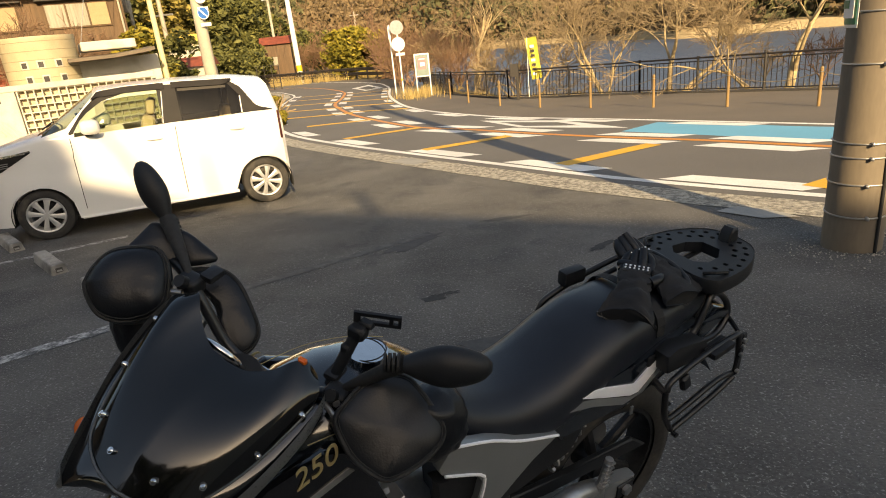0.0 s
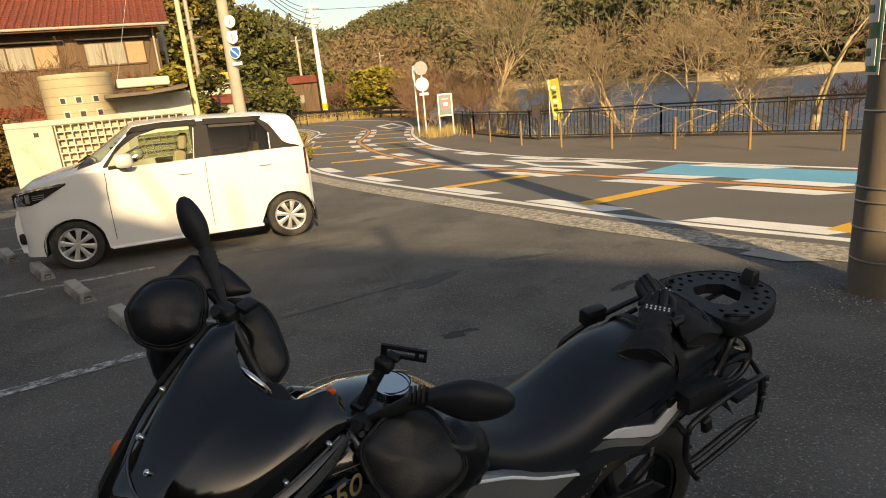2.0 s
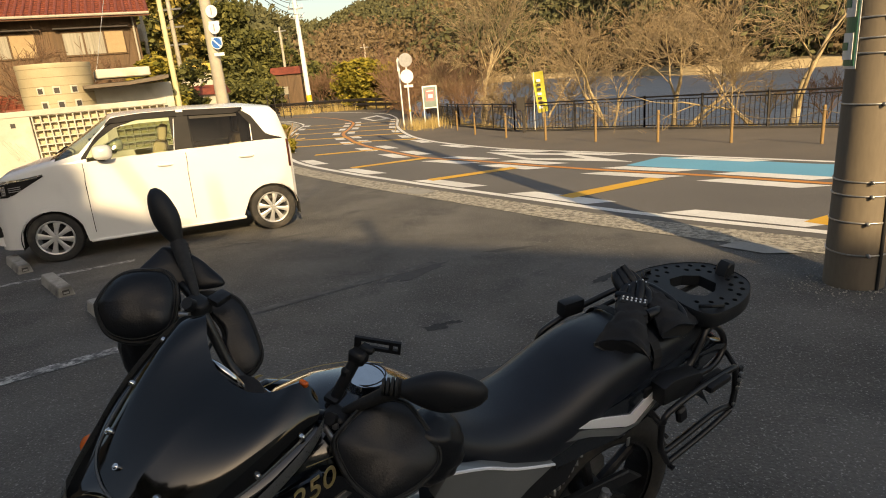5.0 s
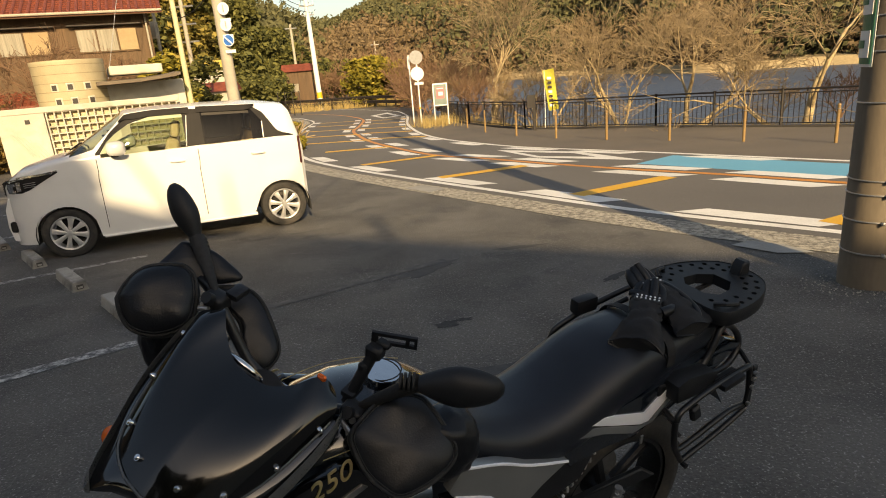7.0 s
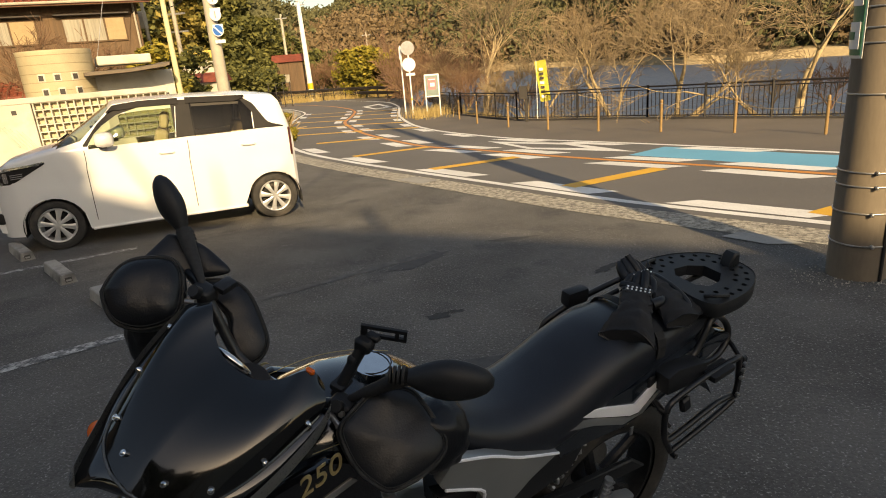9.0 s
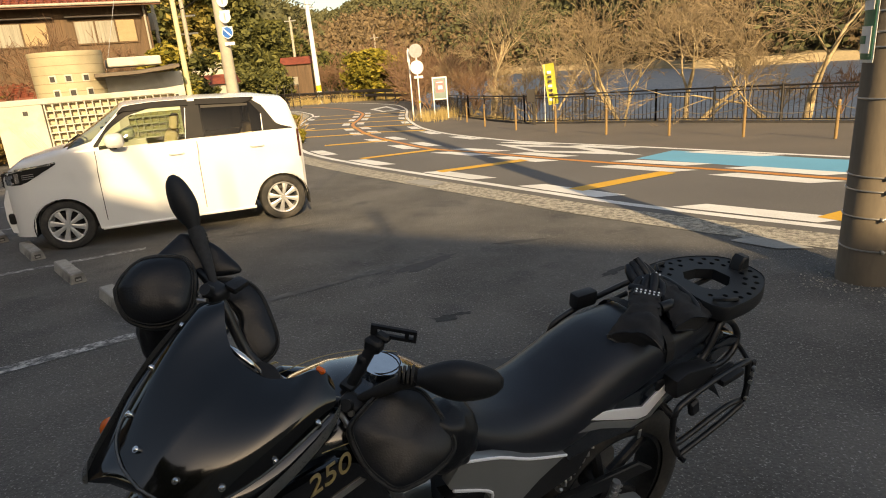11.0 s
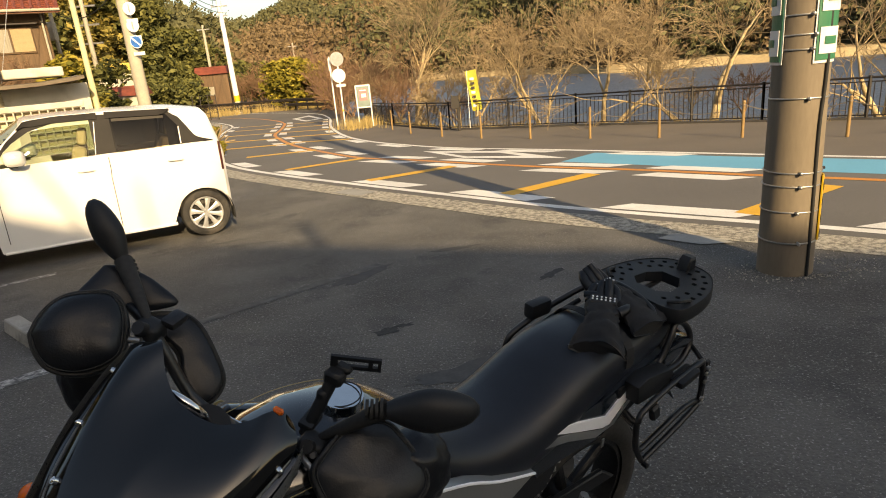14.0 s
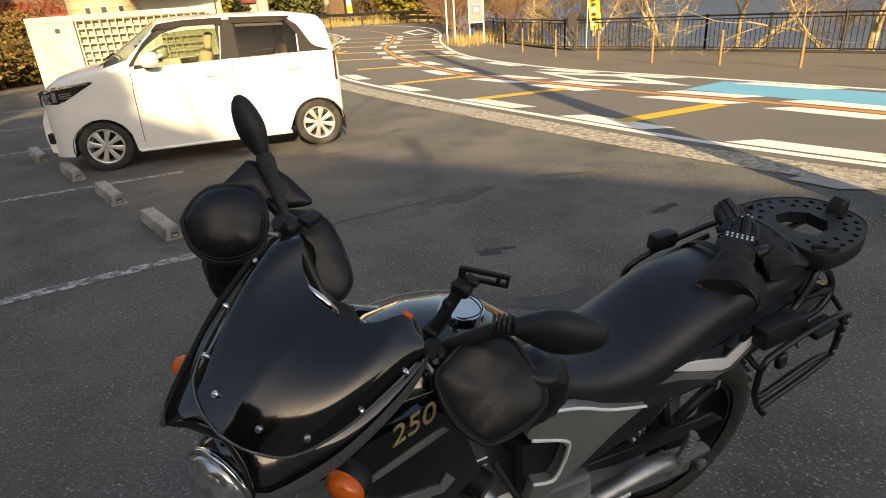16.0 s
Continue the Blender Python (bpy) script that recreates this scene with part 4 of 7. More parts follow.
# ---- guard rail at the bend ----
GR = [polar(-21, 60), polar(-18, 57.5), polar(-15, 56), polar(-12, 54), polar(-9.5, 50), polar(-8.3, 46)]
rail = thing("guard_rail", "rusty brown guard rail at the outside of the bend", "guard rail", pose(0, 0, 0))
for h in (0.42, 0.8):
    part("beam", loft([[(p[0], p[1] + o, gz(*p) + h + z) for o, z in ((0, -0.13), (-0.05, -0.05), (0.0, 0), (-0.05, 0.05), (0, 0.13), (0.03, 0)) ] for p in [GR[0], *[tuple(q) for q in smoothed(GR, 4)[1:]]]]), M_BROWN, rail)
for p in smoothed(GR, 3):
    part("post", rod((p[0], p[1] + 0.06, gz(*p)), (p[0], p[1] + 0.06, gz(*p) + 0.95), 0.06, None, 10), M_BROWN, rail)

# ---- block wall, kiosk with round tower and canopy ----
M_CREAM = material("cream_tile", (0.52, 0.45, 0.3), (0.45, 0.38, 0.25), 0.6, scale=2, fine=30, bump=0.1)
M_LATTICE = material("block_white", (0.58, 0.55, 0.47), (0.46, 0.43, 0.36), 0.8, scale=1.5, fine=40, bump=0.2, dirt=((0.4, 0.36, 0.29), 2, 0.3))
wl, wr_ = Vector((*polar(-41.4, 21.0), 0)), Vector((*polar(-28.5, 20.5), 0))
wdir = (wr_ - wl).normalized()
wall_len = (wr_ - wl).length
zb = gz(wl.x, wl.y)
ztop = 1.67 + 21.0 * math.tan(radians(-0.72))
WH = ztop - zb
bw = thing("block_wall", "white pierced concrete block wall beside the lot", "wall", pose(wl.x, wl.y, zb, 0, 0, math.degrees(math.atan2(wdir.y, wdir.x))))
lp = part("end_pier", box(1.15, 0.2, WH, (0.575, 0, WH / 2), 0.015), M_LATTICE, bw)
for k in range(5):
    part("slanted_slat", box(0.05, 0.03, 0.75, (0, 0, 0), 0.008, 1, m=pose(0.45 + 0.13 * k, -0.115, 0.95 - 0.06 * k, 0, -32, 0)), M_LATTICE, lp)
part("pier_opening", box(0.12, 0.012, 0.12, (0.72, -0.101, WH - 0.35), 0.0), M_ROOFDARK, lp)
part("coping", box(wall_len, 0.24, 0.16, (wall_len / 2, 0, WH - 0.06), 0.015), M_LATTICE, bw)
cell = 0.2
nx, nz = int((wall_len - 1.2) / cell), int((WH - 0.2) / cell)
for k in range(nx + 1):
    part("block_rib", box(0.035, 0.16, nz * cell, (1.2 + k * cell, -0.01, WH - 0.14 - nz * cell / 2), 0.004), M_LATTICE, bw)
for k in range(nz + 1):
    part("block_rib", box(nx * cell, 0.15, 0.035, (1.2 + nx * cell / 2, -0.008, WH - 0.14 - k * cell), 0.004), M_LATTICE, bw)
part("backing", box(nx * cell, 0.02, nz * cell, (1.2 + nx * cell / 2, 0.085, WH - 0.14 - nz * cell / 2), 0.0), M_CREAM, bw)

kx, ky = polar(-36.0, 25.0)
kz = gz(kx, ky)
kiosk = thing("kiosk", "cream tiled round tower kiosk with a flat canopy", "kiosk", pose(kx, ky, kz, 0, 0, 36))
top = 1.67 + 25 * math.tan(radians(2.55)) - kz
part("tower", loft([[(1.1 * r * math.cos(a), 1.1 * r * math.sin(a), z) for a in np.linspace(0, 6.2832, 41)[:-1]] for r, z in ((1, 0), (1, 0.6), (1, top - 0.12), (1.01, top - 0.1), (1.01, top), (0.9, top))]), M_CREAM, kiosk, "round cream tiled tower", True, 40)
for k in range(12):
    z = 0.25 + k * (top - 0.4) / 11
    part("tile_joint", tube([(1.1 * math.cos(a), 1.1 * math.sin(a), z) for a in np.linspace(0, 6.2832, 41)[:-1]], 0.013, 4, closed=True), material("tile_joint%d" % k, (0.36, 0.3, 0.19), None, 0.9, fine=30) if k == 0 else bpy.data.materials["tile_joint0"], kiosk)
for i, a in enumerate((-2.05, -1.62, -1.15)):
    for j, z in enumerate((top - 0.85, top - 1.3)):
        w = part("tower_window", box(0.05, 0.24, 0.26, (0, 0, 0), 0.02, 1, m=Matrix.Rotation(a + 0.04 * j, 4, "Z") @ Matrix.Translation((1.09, 0, z))), M_LATTICE, kiosk, "small square window")
        part("pane", box(0.05, 0.15, 0.17, (0, 0, 0), 0.0, 1, m=Matrix.Rotation(a + 0.04 * j, 4, "Z") @ Matrix.Translation((1.094, 0, z))), M_ROOFDARK, w)
part("wing", box(2.6, 2.2, 2.6, (2.2, 0.7, 1.3), 0.02), M_LATTICE, kiosk)
part("roof_slab", box(1.7, 2.0, 0.3, (2.05, 0.6, 3.02), 0.03), M_LATTICE, kiosk)
part("door_recess", box(0.8, 0.05, 1.9, (1.85, -0.41, 1.0), 0.01), M_ROOFDARK, kiosk, "dark doorway")
part("canopy", loft([[(x, y, z) for y, z in ((-1.6, zt - 0.1), (-1.6, zt), (0.4, zt + 0.05), (0.4, zt - 0.14))] for x, zt in ((0.7, 2.66), (2.0, 2.68), (3.1, 2.78), (3.3, 2.82))]), material("canopy_concrete", (0.17, 0.135, 0.095), (0.12, 0.095, 0.07), 0.8, scale=2, fine=30), kiosk, "flat brown concrete canopy")
part("canopy_slit", box(0.5, 0.02, 0.1, (3.0, -0.405, 1.75), 0.0), M_ROOFDARK, kiosk)

# ---- two-storey timber house with red tiled roofs ----
M_TIMBER = material("dark_timber", (0.16, 0.095, 0.05), (0.075, 0.048, 0.026), 0.8, scale=1.2, fine=25, bump=0.4, stretch=(6, 6, 0.4), mix=0.8)
M_TILE = material("red_roof_tile", (0.24, 0.06, 0.032), (0.15, 0.04, 0.022), 0.6, scale=3, fine=20, bump=0.2)
M_CURTAIN = material("window_curtain", (0.38, 0.35, 0.28), (0.2, 0.185, 0.15), 0.8, scale=2, fine=8, stretch=(9, 9, 0.3), mix=0.8)
hx, hy = polar(-29.6, 33.0)
hz0 = gz(hx, hy)
house = thing("house", "old two-storey timber house with red tiled roofs", "house", pose(hx, hy, hz0, 0, 0, 30))
EAVE = 1.67 + 33 * math.tan(radians(5.9)) - hz0
part("wall", box(16, 8, EAVE, (-8, 4, EAVE / 2), 0.03), M_TIMBER, house)
for k in range(33):
    part("wall_board", box(0.05, 0.025, EAVE - 0.1, (-0.25 - 0.48 * k, -0.012, EAVE / 2), 0.004), M_TIMBER, house)


def tiled_roof(x0, x1, y0, z0, y1, z1):
    """Rows of half-round tiles from the eave up to the ridge."""
    n = Vector((0, y1 - y0, z1 - z0))
    roof = part("roof", loft([[(x, y0, z0 - 0.12), (x, y0, z0), (x, y1, z1), (x, y1, z1 - 0.12)] for x in (x0, x1)]), M_TILE, house, "red glazed tile roof")
    rows = int((x1 - x0) / 0.3)
    me = None
    for k in range(rows + 1):
        if me is None:
            b = tube([(0, 0, 0), tuple(n)], 0.075, 8)
            me = bpy.data.meshes.new("roof_tile")
            b.to_mesh(me)
            b.free()
            me.materials.append(M_TILE)
        o = new("roof_tile", me)
        o.parent = roof
        o.matrix_basis = pose(x0 + 0.3 * k, y0, z0 + 0.01)
    courses = int(n.length / 0.3)
    for k in range(1, courses):
        t = k / courses
        part("tile_course", rod((x0, y0 + n.y * t, z0 + n.z * t + 0.035), (x1, y0 + n.y * t, z0 + n.z * t + 0.035), 0.02, None, 5), M_TILE, roof)
    return roof


r1 = tiled_roof(-16.6, 0.6, -0.9, EAVE - 0.02, 4, EAVE + 2.0)
part("ridge", rod((-16.6, 4, EAVE + 2.1), (0.7, 4, EAVE + 2.1), 0.2, None, 12), M_TILE, r1)
part("eave_board", box(17.1, 0.05, 0.14, (-8.0, -0.86, EAVE - 0.1), 0.01), M_TIMBER, house)
part("gutter", rod((-16.5, -0.95, EAVE - 0.06), (0.6, -0.95, EAVE - 0.04), 0.06, None, 8), M_POLE_PALE, house)
tiled_roof(-16.4, -4.6, -1.6, EAVE - 3.7, 0, EAVE - 3.15)
for i, (x, w) in enumerate(((-1.85, 2.5), (-5.6, 3.0), (-9.8, 3.0))):
    win = part("window", box(w, 0.08, 1.05, (x, -0.03, EAVE - 1.15), 0.01), M_TIMBER, house, "timber-framed window with pale curtains")
    for k in range(3):
        sh = i == 0 and k == 2 or i == 1 and k == 2
        part("shutter" if sh else "pane", box(w / 3 - 0.08, 0.03, 0.92, (x - w / 3 + k * w / 3, -0.07 - (0.02 if sh else 0), EAVE - 1.15), 0.006), material("shutter_tan%d" % i, (0.36, 0.26, 0.14), (0.31, 0.22, 0.12), 0.7, fine=20) if sh else M_CURTAIN, win)
    part("hood", box(w + 0.5, 0.35, 0.06, (x, -0.18, EAVE - 0.5), 0.01), M_ROOFDARK, win)
part("downpipe", rod((-0.15, -0.12, 0), (-0.15, -0.12, EAVE - 0.1), 0.045, None, 8), M_POLE_PALE, house)
part("lower_wall", box(12, 0.1, 1.6, (-10, -0.1, 1.2), 0.01), M_ROOFDARK, house)

# ---- far houses ----
def far_house(az, d, w, h, roof_mat, wall_mat, label, yawd):
    x, y = polar(az, d)
    b = thing("far_house", label, "house", pose(x, y, -1.3, 0, 0, yawd))
    part("wall", box(w, w * 0.7, h, (0, 0, h / 2), 0.02), wall_mat, b)
    part("roof", loft([[(s * w * 0.58, -w * 0.45, h - 0.1), (s * w * 0.56, 0, h + w * 0.22), (s * w * 0.58, w * 0.45, h - 0.1)] for s in (-1, 1)]), roof_mat, b)
    win = part("window", box(w * 0.3, 0.06, 0.9, (-w * 0.15, -w * 0.352, h * 0.55), 0.0), M_TIMBER, b)
    part("pane", box(w * 0.26, 0.06, 0.75, (-w * 0.15, -w * 0.356, h * 0.55), 0.0), M_CURTAIN, win)


far_house(-18.5, 62, 2.6, 3.5, M_TILE, M_TIMBER, "small far house with a red roof", 15)
far_house(-25.6, 50, 2.2, 4.1, material("yellow_roof", (0.6, 0.45, 0.1), (0.5, 0.36, 0.08), 0.7, fine=20), M_PLASTER, "small far house with a yellow gable", 25)
far_house(-25.3, 47, 2.4, 2.5, M_TILE, M_PLASTER, "low far outbuilding with a red roof", 10)

# ---- roadside poles with signs and wires ----
def wire_pole(az, d, r, el_top, name, label, mat, lean=0.0):
    x, y = polar(az, d)
    z = gz(x, y)
    h = 1.67 + d * math.tan(radians(el_top)) - z
    t = thing(name, label, "pole", pose(x, y, z))
    part("shaft", rod((0, 0, -0.1), (lean * h, 0, h), r, r * 0.72, 16), mat, t, "", True, 50)
    return t, h


lpole, lh = wire_pole(-24.15, 26, 0.24, 14, "utility_pole", "pale concrete utility pole carrying traffic signs", M_POLE_PALE)
M_SIGNBLUE = material("sign_blue", (0.03, 0.15, 0.5), (0.03, 0.13, 0.42), 0.4, fine=30, bump=0)
M_SIGNRED = material("sign_red", (0.5, 0.03, 0.03), None, 0.4, fine=30, bump=0)
for el, m, k in ((5.6, M_SIGNWHITE, 0), (4.35, M_SIGNWHITE, 1), (3.15, M_SIGNBLUE, 2)):
    hz = 1.67 + 26 * math.tan(radians(el)) - gz(0, 26)
    dsc = part("traffic_sign", rod((0.3, -0.26, hz), (0.3, -0.24, hz), 0.22, None, 28), M_SIGNWHITE, lpole, "round traffic sign", True, 40)
    part("sign_face", rod((0.3, -0.268, hz), (0.3, -0.26, hz), 0.19, None, 28), m, dsc)
    if k == 2:
        part("sign_slash", box(0.05, 0.008, 0.37, (0, 0, 0), 0, 1, m=pose(0.3, -0.272, hz, 0, -45, 0)), M_SIGNWHITE, dsc)
    else:
        part("sign_mark", box(0.04, 0.008, 0.26, (0.3, -0.272, hz), 0), M_STEEL, dsc)
    part("sign_plate", box(0.4, 0.012, 0.12, (0.32, -0.25, hz - 0.4), 0.0), M_SIGNWHITE, dsc)
wpole, wh = wire_pole(-16.9, 57.5, 0.24, 6.9, "utility_pole", "slender white utility pole with insulators at the bend", M_SIGNWHITE, -0.015)
part("base_band", rod((-0.01, 0, 1.0), (-0.02, 0, 1.5), 0.25, 0.25, 16), M_YTAPE, wpole)
for k in range(3):
    part("cross_arm", box(1.5 - 0.2 * k, 0.1, 0.1, (-0.13, 0, wh - 0.5 - 0.75 * k), 0.01), M_STEEL, wpole)
    for s in (-0.6, -0.2, 0.3, 0.6):
        part("insulator", rod((-0.13 + s, 0, wh - 0.42 - 0.75 * k), (-0.13 + s, 0, wh - 0.2 - 0.75 * k), 0.05, 0.03, 8), M_SIGNWHITE, wpole)
pole2, p2h = wire_pole(-18.6, 66, 0.16, 4.3, "utility_pole", "thin grey utility pole among the far houses", M_POLE_PALE)
part("cross_arm", box(1.2, 0.1, 0.1, (0, 0, p2h - 0.4), 0.01), M_STEEL, pole2)
yp, yh = wire_pole(-27.6, 25, 0.105, 13, "lamp_pole", "slim yellow-white pole beside the hedge", material("pale_yellow_pole", (0.62, 0.55, 0.32), (0.55, 0.48, 0.28), 0.6, fine=20))
gp, gh = wire_pole(-27.0, 38, 0.13, 12, "utility_pole", "thin weathered pole behind the hedge", M_POLE_PALE)
g2, g2h = wire_pole(-29.2, 40, 0.12, 6.6, "utility_pole", "thin pole with a grey transformer box", M_POLE_PALE)
part("transformer", box(0.5, 0.4, 0.9, (-0.2, 0, g2h - 1.5), 0.05, 2), M_POLE_PALE, g2)
for k in range(3):
    part("cross_arm", box(1.3, 0.09, 0.09, (0, 0, gh - 4.0 - 0.9 * k), 0.01), M_STEEL, gp)
far_pole, fph = wire_pole(-11.6, 120, 0.2, 2.4, "utility_pole", "far thin utility pole on the slope", M_POLE_PALE)
part("cross_arm", box(1.6, 0.12, 0.12, (0, 0, fph - 0.6), 0.01), M_STEEL, far_pole)


def wire(p, q, sag, r=0.012):
    p, q = Vector(p), Vector(q)
    pts = [p.lerp(q, t) - Vector((0, 0, 4 * sag * t * (1 - t))) for t in np.linspace(0, 1, 13)]
    tagged(part("overhead_wire", tube(pts, r, 5), M_RUBBER), "black overhead wire sagging between poles", "wire", "overhead wires")


wx, wy = polar(-16.9, 57.5)
lx, ly = polar(-24.15, 26)
for k in range(4):
    wire((wx - 0.6 + 0.3 * k, wy, gz(wx, wy) + wh - 0.3 - 0.5 * k), (lx - 0.2 + 0.1 * k, ly, gz(lx, ly) + lh - 0.3 - 0.35 * k), 0.7, 0.022)
for k in range(3):
    wire((wx - 0.4 + 0.5 * k, wy, gz(wx, wy) + wh - 0.4 - 0.6 * k), (*polar(-18.6, 66), gz(0, 66) + p2h - 0.3), 0.3, 0.02)
wire((wx, wy, gz(wx, wy) + wh - 0.6), (*polar(30, 95), 13), 1.5, 0.02)
gx_, gy_ = polar(-29.2, 40)
wire((gx_, gy_, gz(gx_, gy_) + g2h - 0.4), (lx, ly, gz(lx, ly) + lh - 3), 0.8, 0.02)
guy = rod(polar(-30.8, 30) + (6.6,), polar(-33.4, 29) + (2.2,), 0.012, None, 6)
tagged(part("guy_wire", guy, M_STEEL), "thin slanting guy wire before the house", "wire")
ft = thing("lattice_fence", "rusty mesh gate at the far road side", "fence", pose(*polar(-19.6, 52), -1.35))
for k in range(4):
    part("post", rod((-0.9 + 0.6 * k, 0, 0), (-0.9 + 0.6 * k, 0, 1.9), 0.035, None, 8), M_BROWN, ft)
for k in range(6):
    part("rail", rod((-0.9, 0, 0.2 + 0.33 * k), (0.9, 0, 0.2 + 0.33 * k), 0.015, None, 6), M_BROWN, ft)
# bare twigs before the house
for az, d, sd in ((-37.5, 27, 301), (-40.5, 28, 302), (-35, 30.5, 303), (-32.0, 30.8, 305)):
    x, y = polar(az, d)
    rg = random.Random(sd)
    bare_tree("bare_shrub", "leafless garden tree before the timber house", sd, [((rg.uniform(-0.5, 0.5), 0, 1), 1.5, 0.05), ((rg.uniform(-0.6, 0.6), 0.2, 1), 1.3, 0.04)], 5, 0.8, pose(x, y, gz(x, y) + 0.6), "leafless garden trees", thin=0.009, bark=M_BRUSH, twig=M_BRUSH)
# dry bank at the left of the wall
for az, d, h, r in ((-44, 24, 1.6, 1.6), (-47, 23, 1.5, 1.6), (-43, 27, 2.4, 1.7)):
    leafy_tree("dry_bush", "dry brown and yellow bush beside the wall", *polar(az, d), h, r, M_DRYBUSH, int(700 + az), 0.1, "dry bushes", 0.10, 500, "bush")


# ---- the white car ----
M_CARPAINT = material("white_car_paint", (0.77, 0.765, 0.745), (0.75, 0.745, 0.725), 0.25, scale=1.2, fine=200, bump=0.0, coat=0.6)
M_TRIM = material("car_black_trim", (0.02, 0.018, 0.017), (0.014, 0.013, 0.013), 0.6, fine=150, bump=0.0, spec=0.2)
M_TYRE = material("tyre_rubber", (0.028, 0.026, 0.024), (0.02, 0.019, 0.018), 0.8, scale=8, fine=80, bump=0.3, dirt=((0.07, 0.06, 0.05), 9, 0.4))
M_RIM = material("wheel_silver", (0.62, 0.61, 0.6), (0.5, 0.5, 0.49), 0.35, 0.5, fine=90, bump=0.03)
M_SEATCLOTH = material("beige_seat_cloth", (0.55, 0.46, 0.3), (0.45, 0.37, 0.24), 0.9, fine=200, bump=0.2)
M_CABIN = material("dark_cabin_plastic", (0.07, 0.06, 0.05), (0.05, 0.045, 0.04), 0.7, fine=90)
M_CHROME = material("chrome", (0.8, 0.8, 0.8), (0.7, 0.7, 0.7), 0.08, 1.0, fine=40, bump=0.0)
M_LAMP = material("lamp_reflector", (0.75, 0.76, 0.78), (0.4, 0.4, 0.42), 0.12, 0.8, scale=30, fine=60, bump=0.2)


def glassy(name, tint, gloss):
    m = bpy.data.materials.new(name)
    m.use_nodes = True
    n, l = m.node_tree.nodes, m.node_tree.links
    n.remove(n["Principled BSDF"])
    tr, gl, mx, fr = n.new("ShaderNodeBsdfTransparent"), n.new("ShaderNodeBsdfGlossy"), n.new("ShaderNodeMixShader"), n.new("ShaderNodeFresnel")
    tr.inputs[0].default_value = (*tint, 1)
    gl.inputs["Roughness"].default_value = 0.02
    fr.inputs[0].default_value = gloss
    l.new(fr.outputs[0], mx.inputs[0])
    l.new(tr.outputs[0], mx.inputs[1])
    l.new(gl.outputs[0], mx.inputs[2])
    l.new(mx.outputs[0], n["Material Output"].inputs[0])
    return m


M_GLASS = glassy("car_glass_clear", (0.5, 0.56, 0.42), 1.3)
M_TINT = glassy("car_glass_tinted", (0.09, 0.085, 0.08), 1.3)

CAR = Matrix(((-0.88204, 0.47118, 0.00029, -3.11434), (-0.4709, -0.88153, 0.03414, 8.43137), (0.01634, 0.02998, 0.99942, -0.242), (0, 0, 0, 1)))
car = thing("car", "white boxy compact car parked against concrete wheel stops", "car", CAR)

CX = [-0.345, -0.33, -0.30, -0.285, -0.265, -0.22, -0.16, -0.08, 0.0, 0.08, 0.13, 0.16, 0.22, 0.25, 0.28, 0.40, 0.55, 0.70, 0.86, 0.89, 0.95, 1.0, 1.04, 1.2, 1.4, 1.55, 1.7, 1.76, 1.85, 1.95, 2.03, 2.1, 2.18, 2.21, 2.25, 2.30, 2.36, 2.42, 2.5, 2.6, 2.7, 2.78, 2.83, 2.86, 2.9, 2.96, 3.02, 3.07, 3.1, 3.12]


def low(x):
    """The lower rim of the side: sill, or the wheel arch."""
    z = 0.2 + 0.03 * max(0, -x)
    for c in (0.0, 2.52):
        d = abs(x - c)
        if d < 0.335:
            z = max(z, 0.28 + math.sqrt(0.335 ** 2 - d * d) * 0.99)
    return z


def wide(x):
    return float(np.interp(x, [-0.345, -0.3, -0.1, 0.5, 2.2, 2.6, 2.85, 3.0, 3.08, 3.12], [0.6, 0.67, 0.715, 0.735, 0.735, 0.725, 0.69, 0.62, 0.52, 0.42]))


def belt(x):
    return float(np.interp(x, [-0.345, -0.24, 0.0, 1.0, 2.0, 2.12, 2.36, 2.6, 2.9, 3.05, 3.12], [1.0, 1.17, 1.175, 1.16, 1.13, 1.12, 1.12, 1.08, 1.0, 0.93, 0.86]))


def roof_edge(x):
    """Half width and height of the roof rail, then of the pillar and the bonnet's edge."""
    z = float(np.interp(x, [-0.345, -0.3, -0.2, -0.1, 0.2, 0.9, 1.4, 1.7, 1.9, 2.1, 2.36, 2.6, 2.9, 3.05, 3.12], [1.06, 1.25, 1.56, 1.585, 1.61, 1.635, 1.635, 1.61, 1.42, 1.23, 1.165, 1.13, 1.05, 0.96, 0.88]))
    w = float(np.interp(x, [-0.345, -0.2, 0.2, 1.6, 1.75, 2.1, 2.36, 2.6, 2.9, 3.05, 3.12], [0.56, 0.575, 0.59, 0.59, 0.6, 0.665, 0.68, 0.67, 0.63, 0.52, 0.38]))
    return w, z


def crown(x):
    return float(np.interp(x, [-0.345, -0.2, 0.2, 0.9, 1.4, 1.75, 2.05, 2.4, 2.6, 2.9, 3.05, 3.12], [1.08, 1.6, 1.665, 1.685, 1.68, 1.665, 1.46, 1.215, 1.185, 1.1, 1.0, 0.9]))


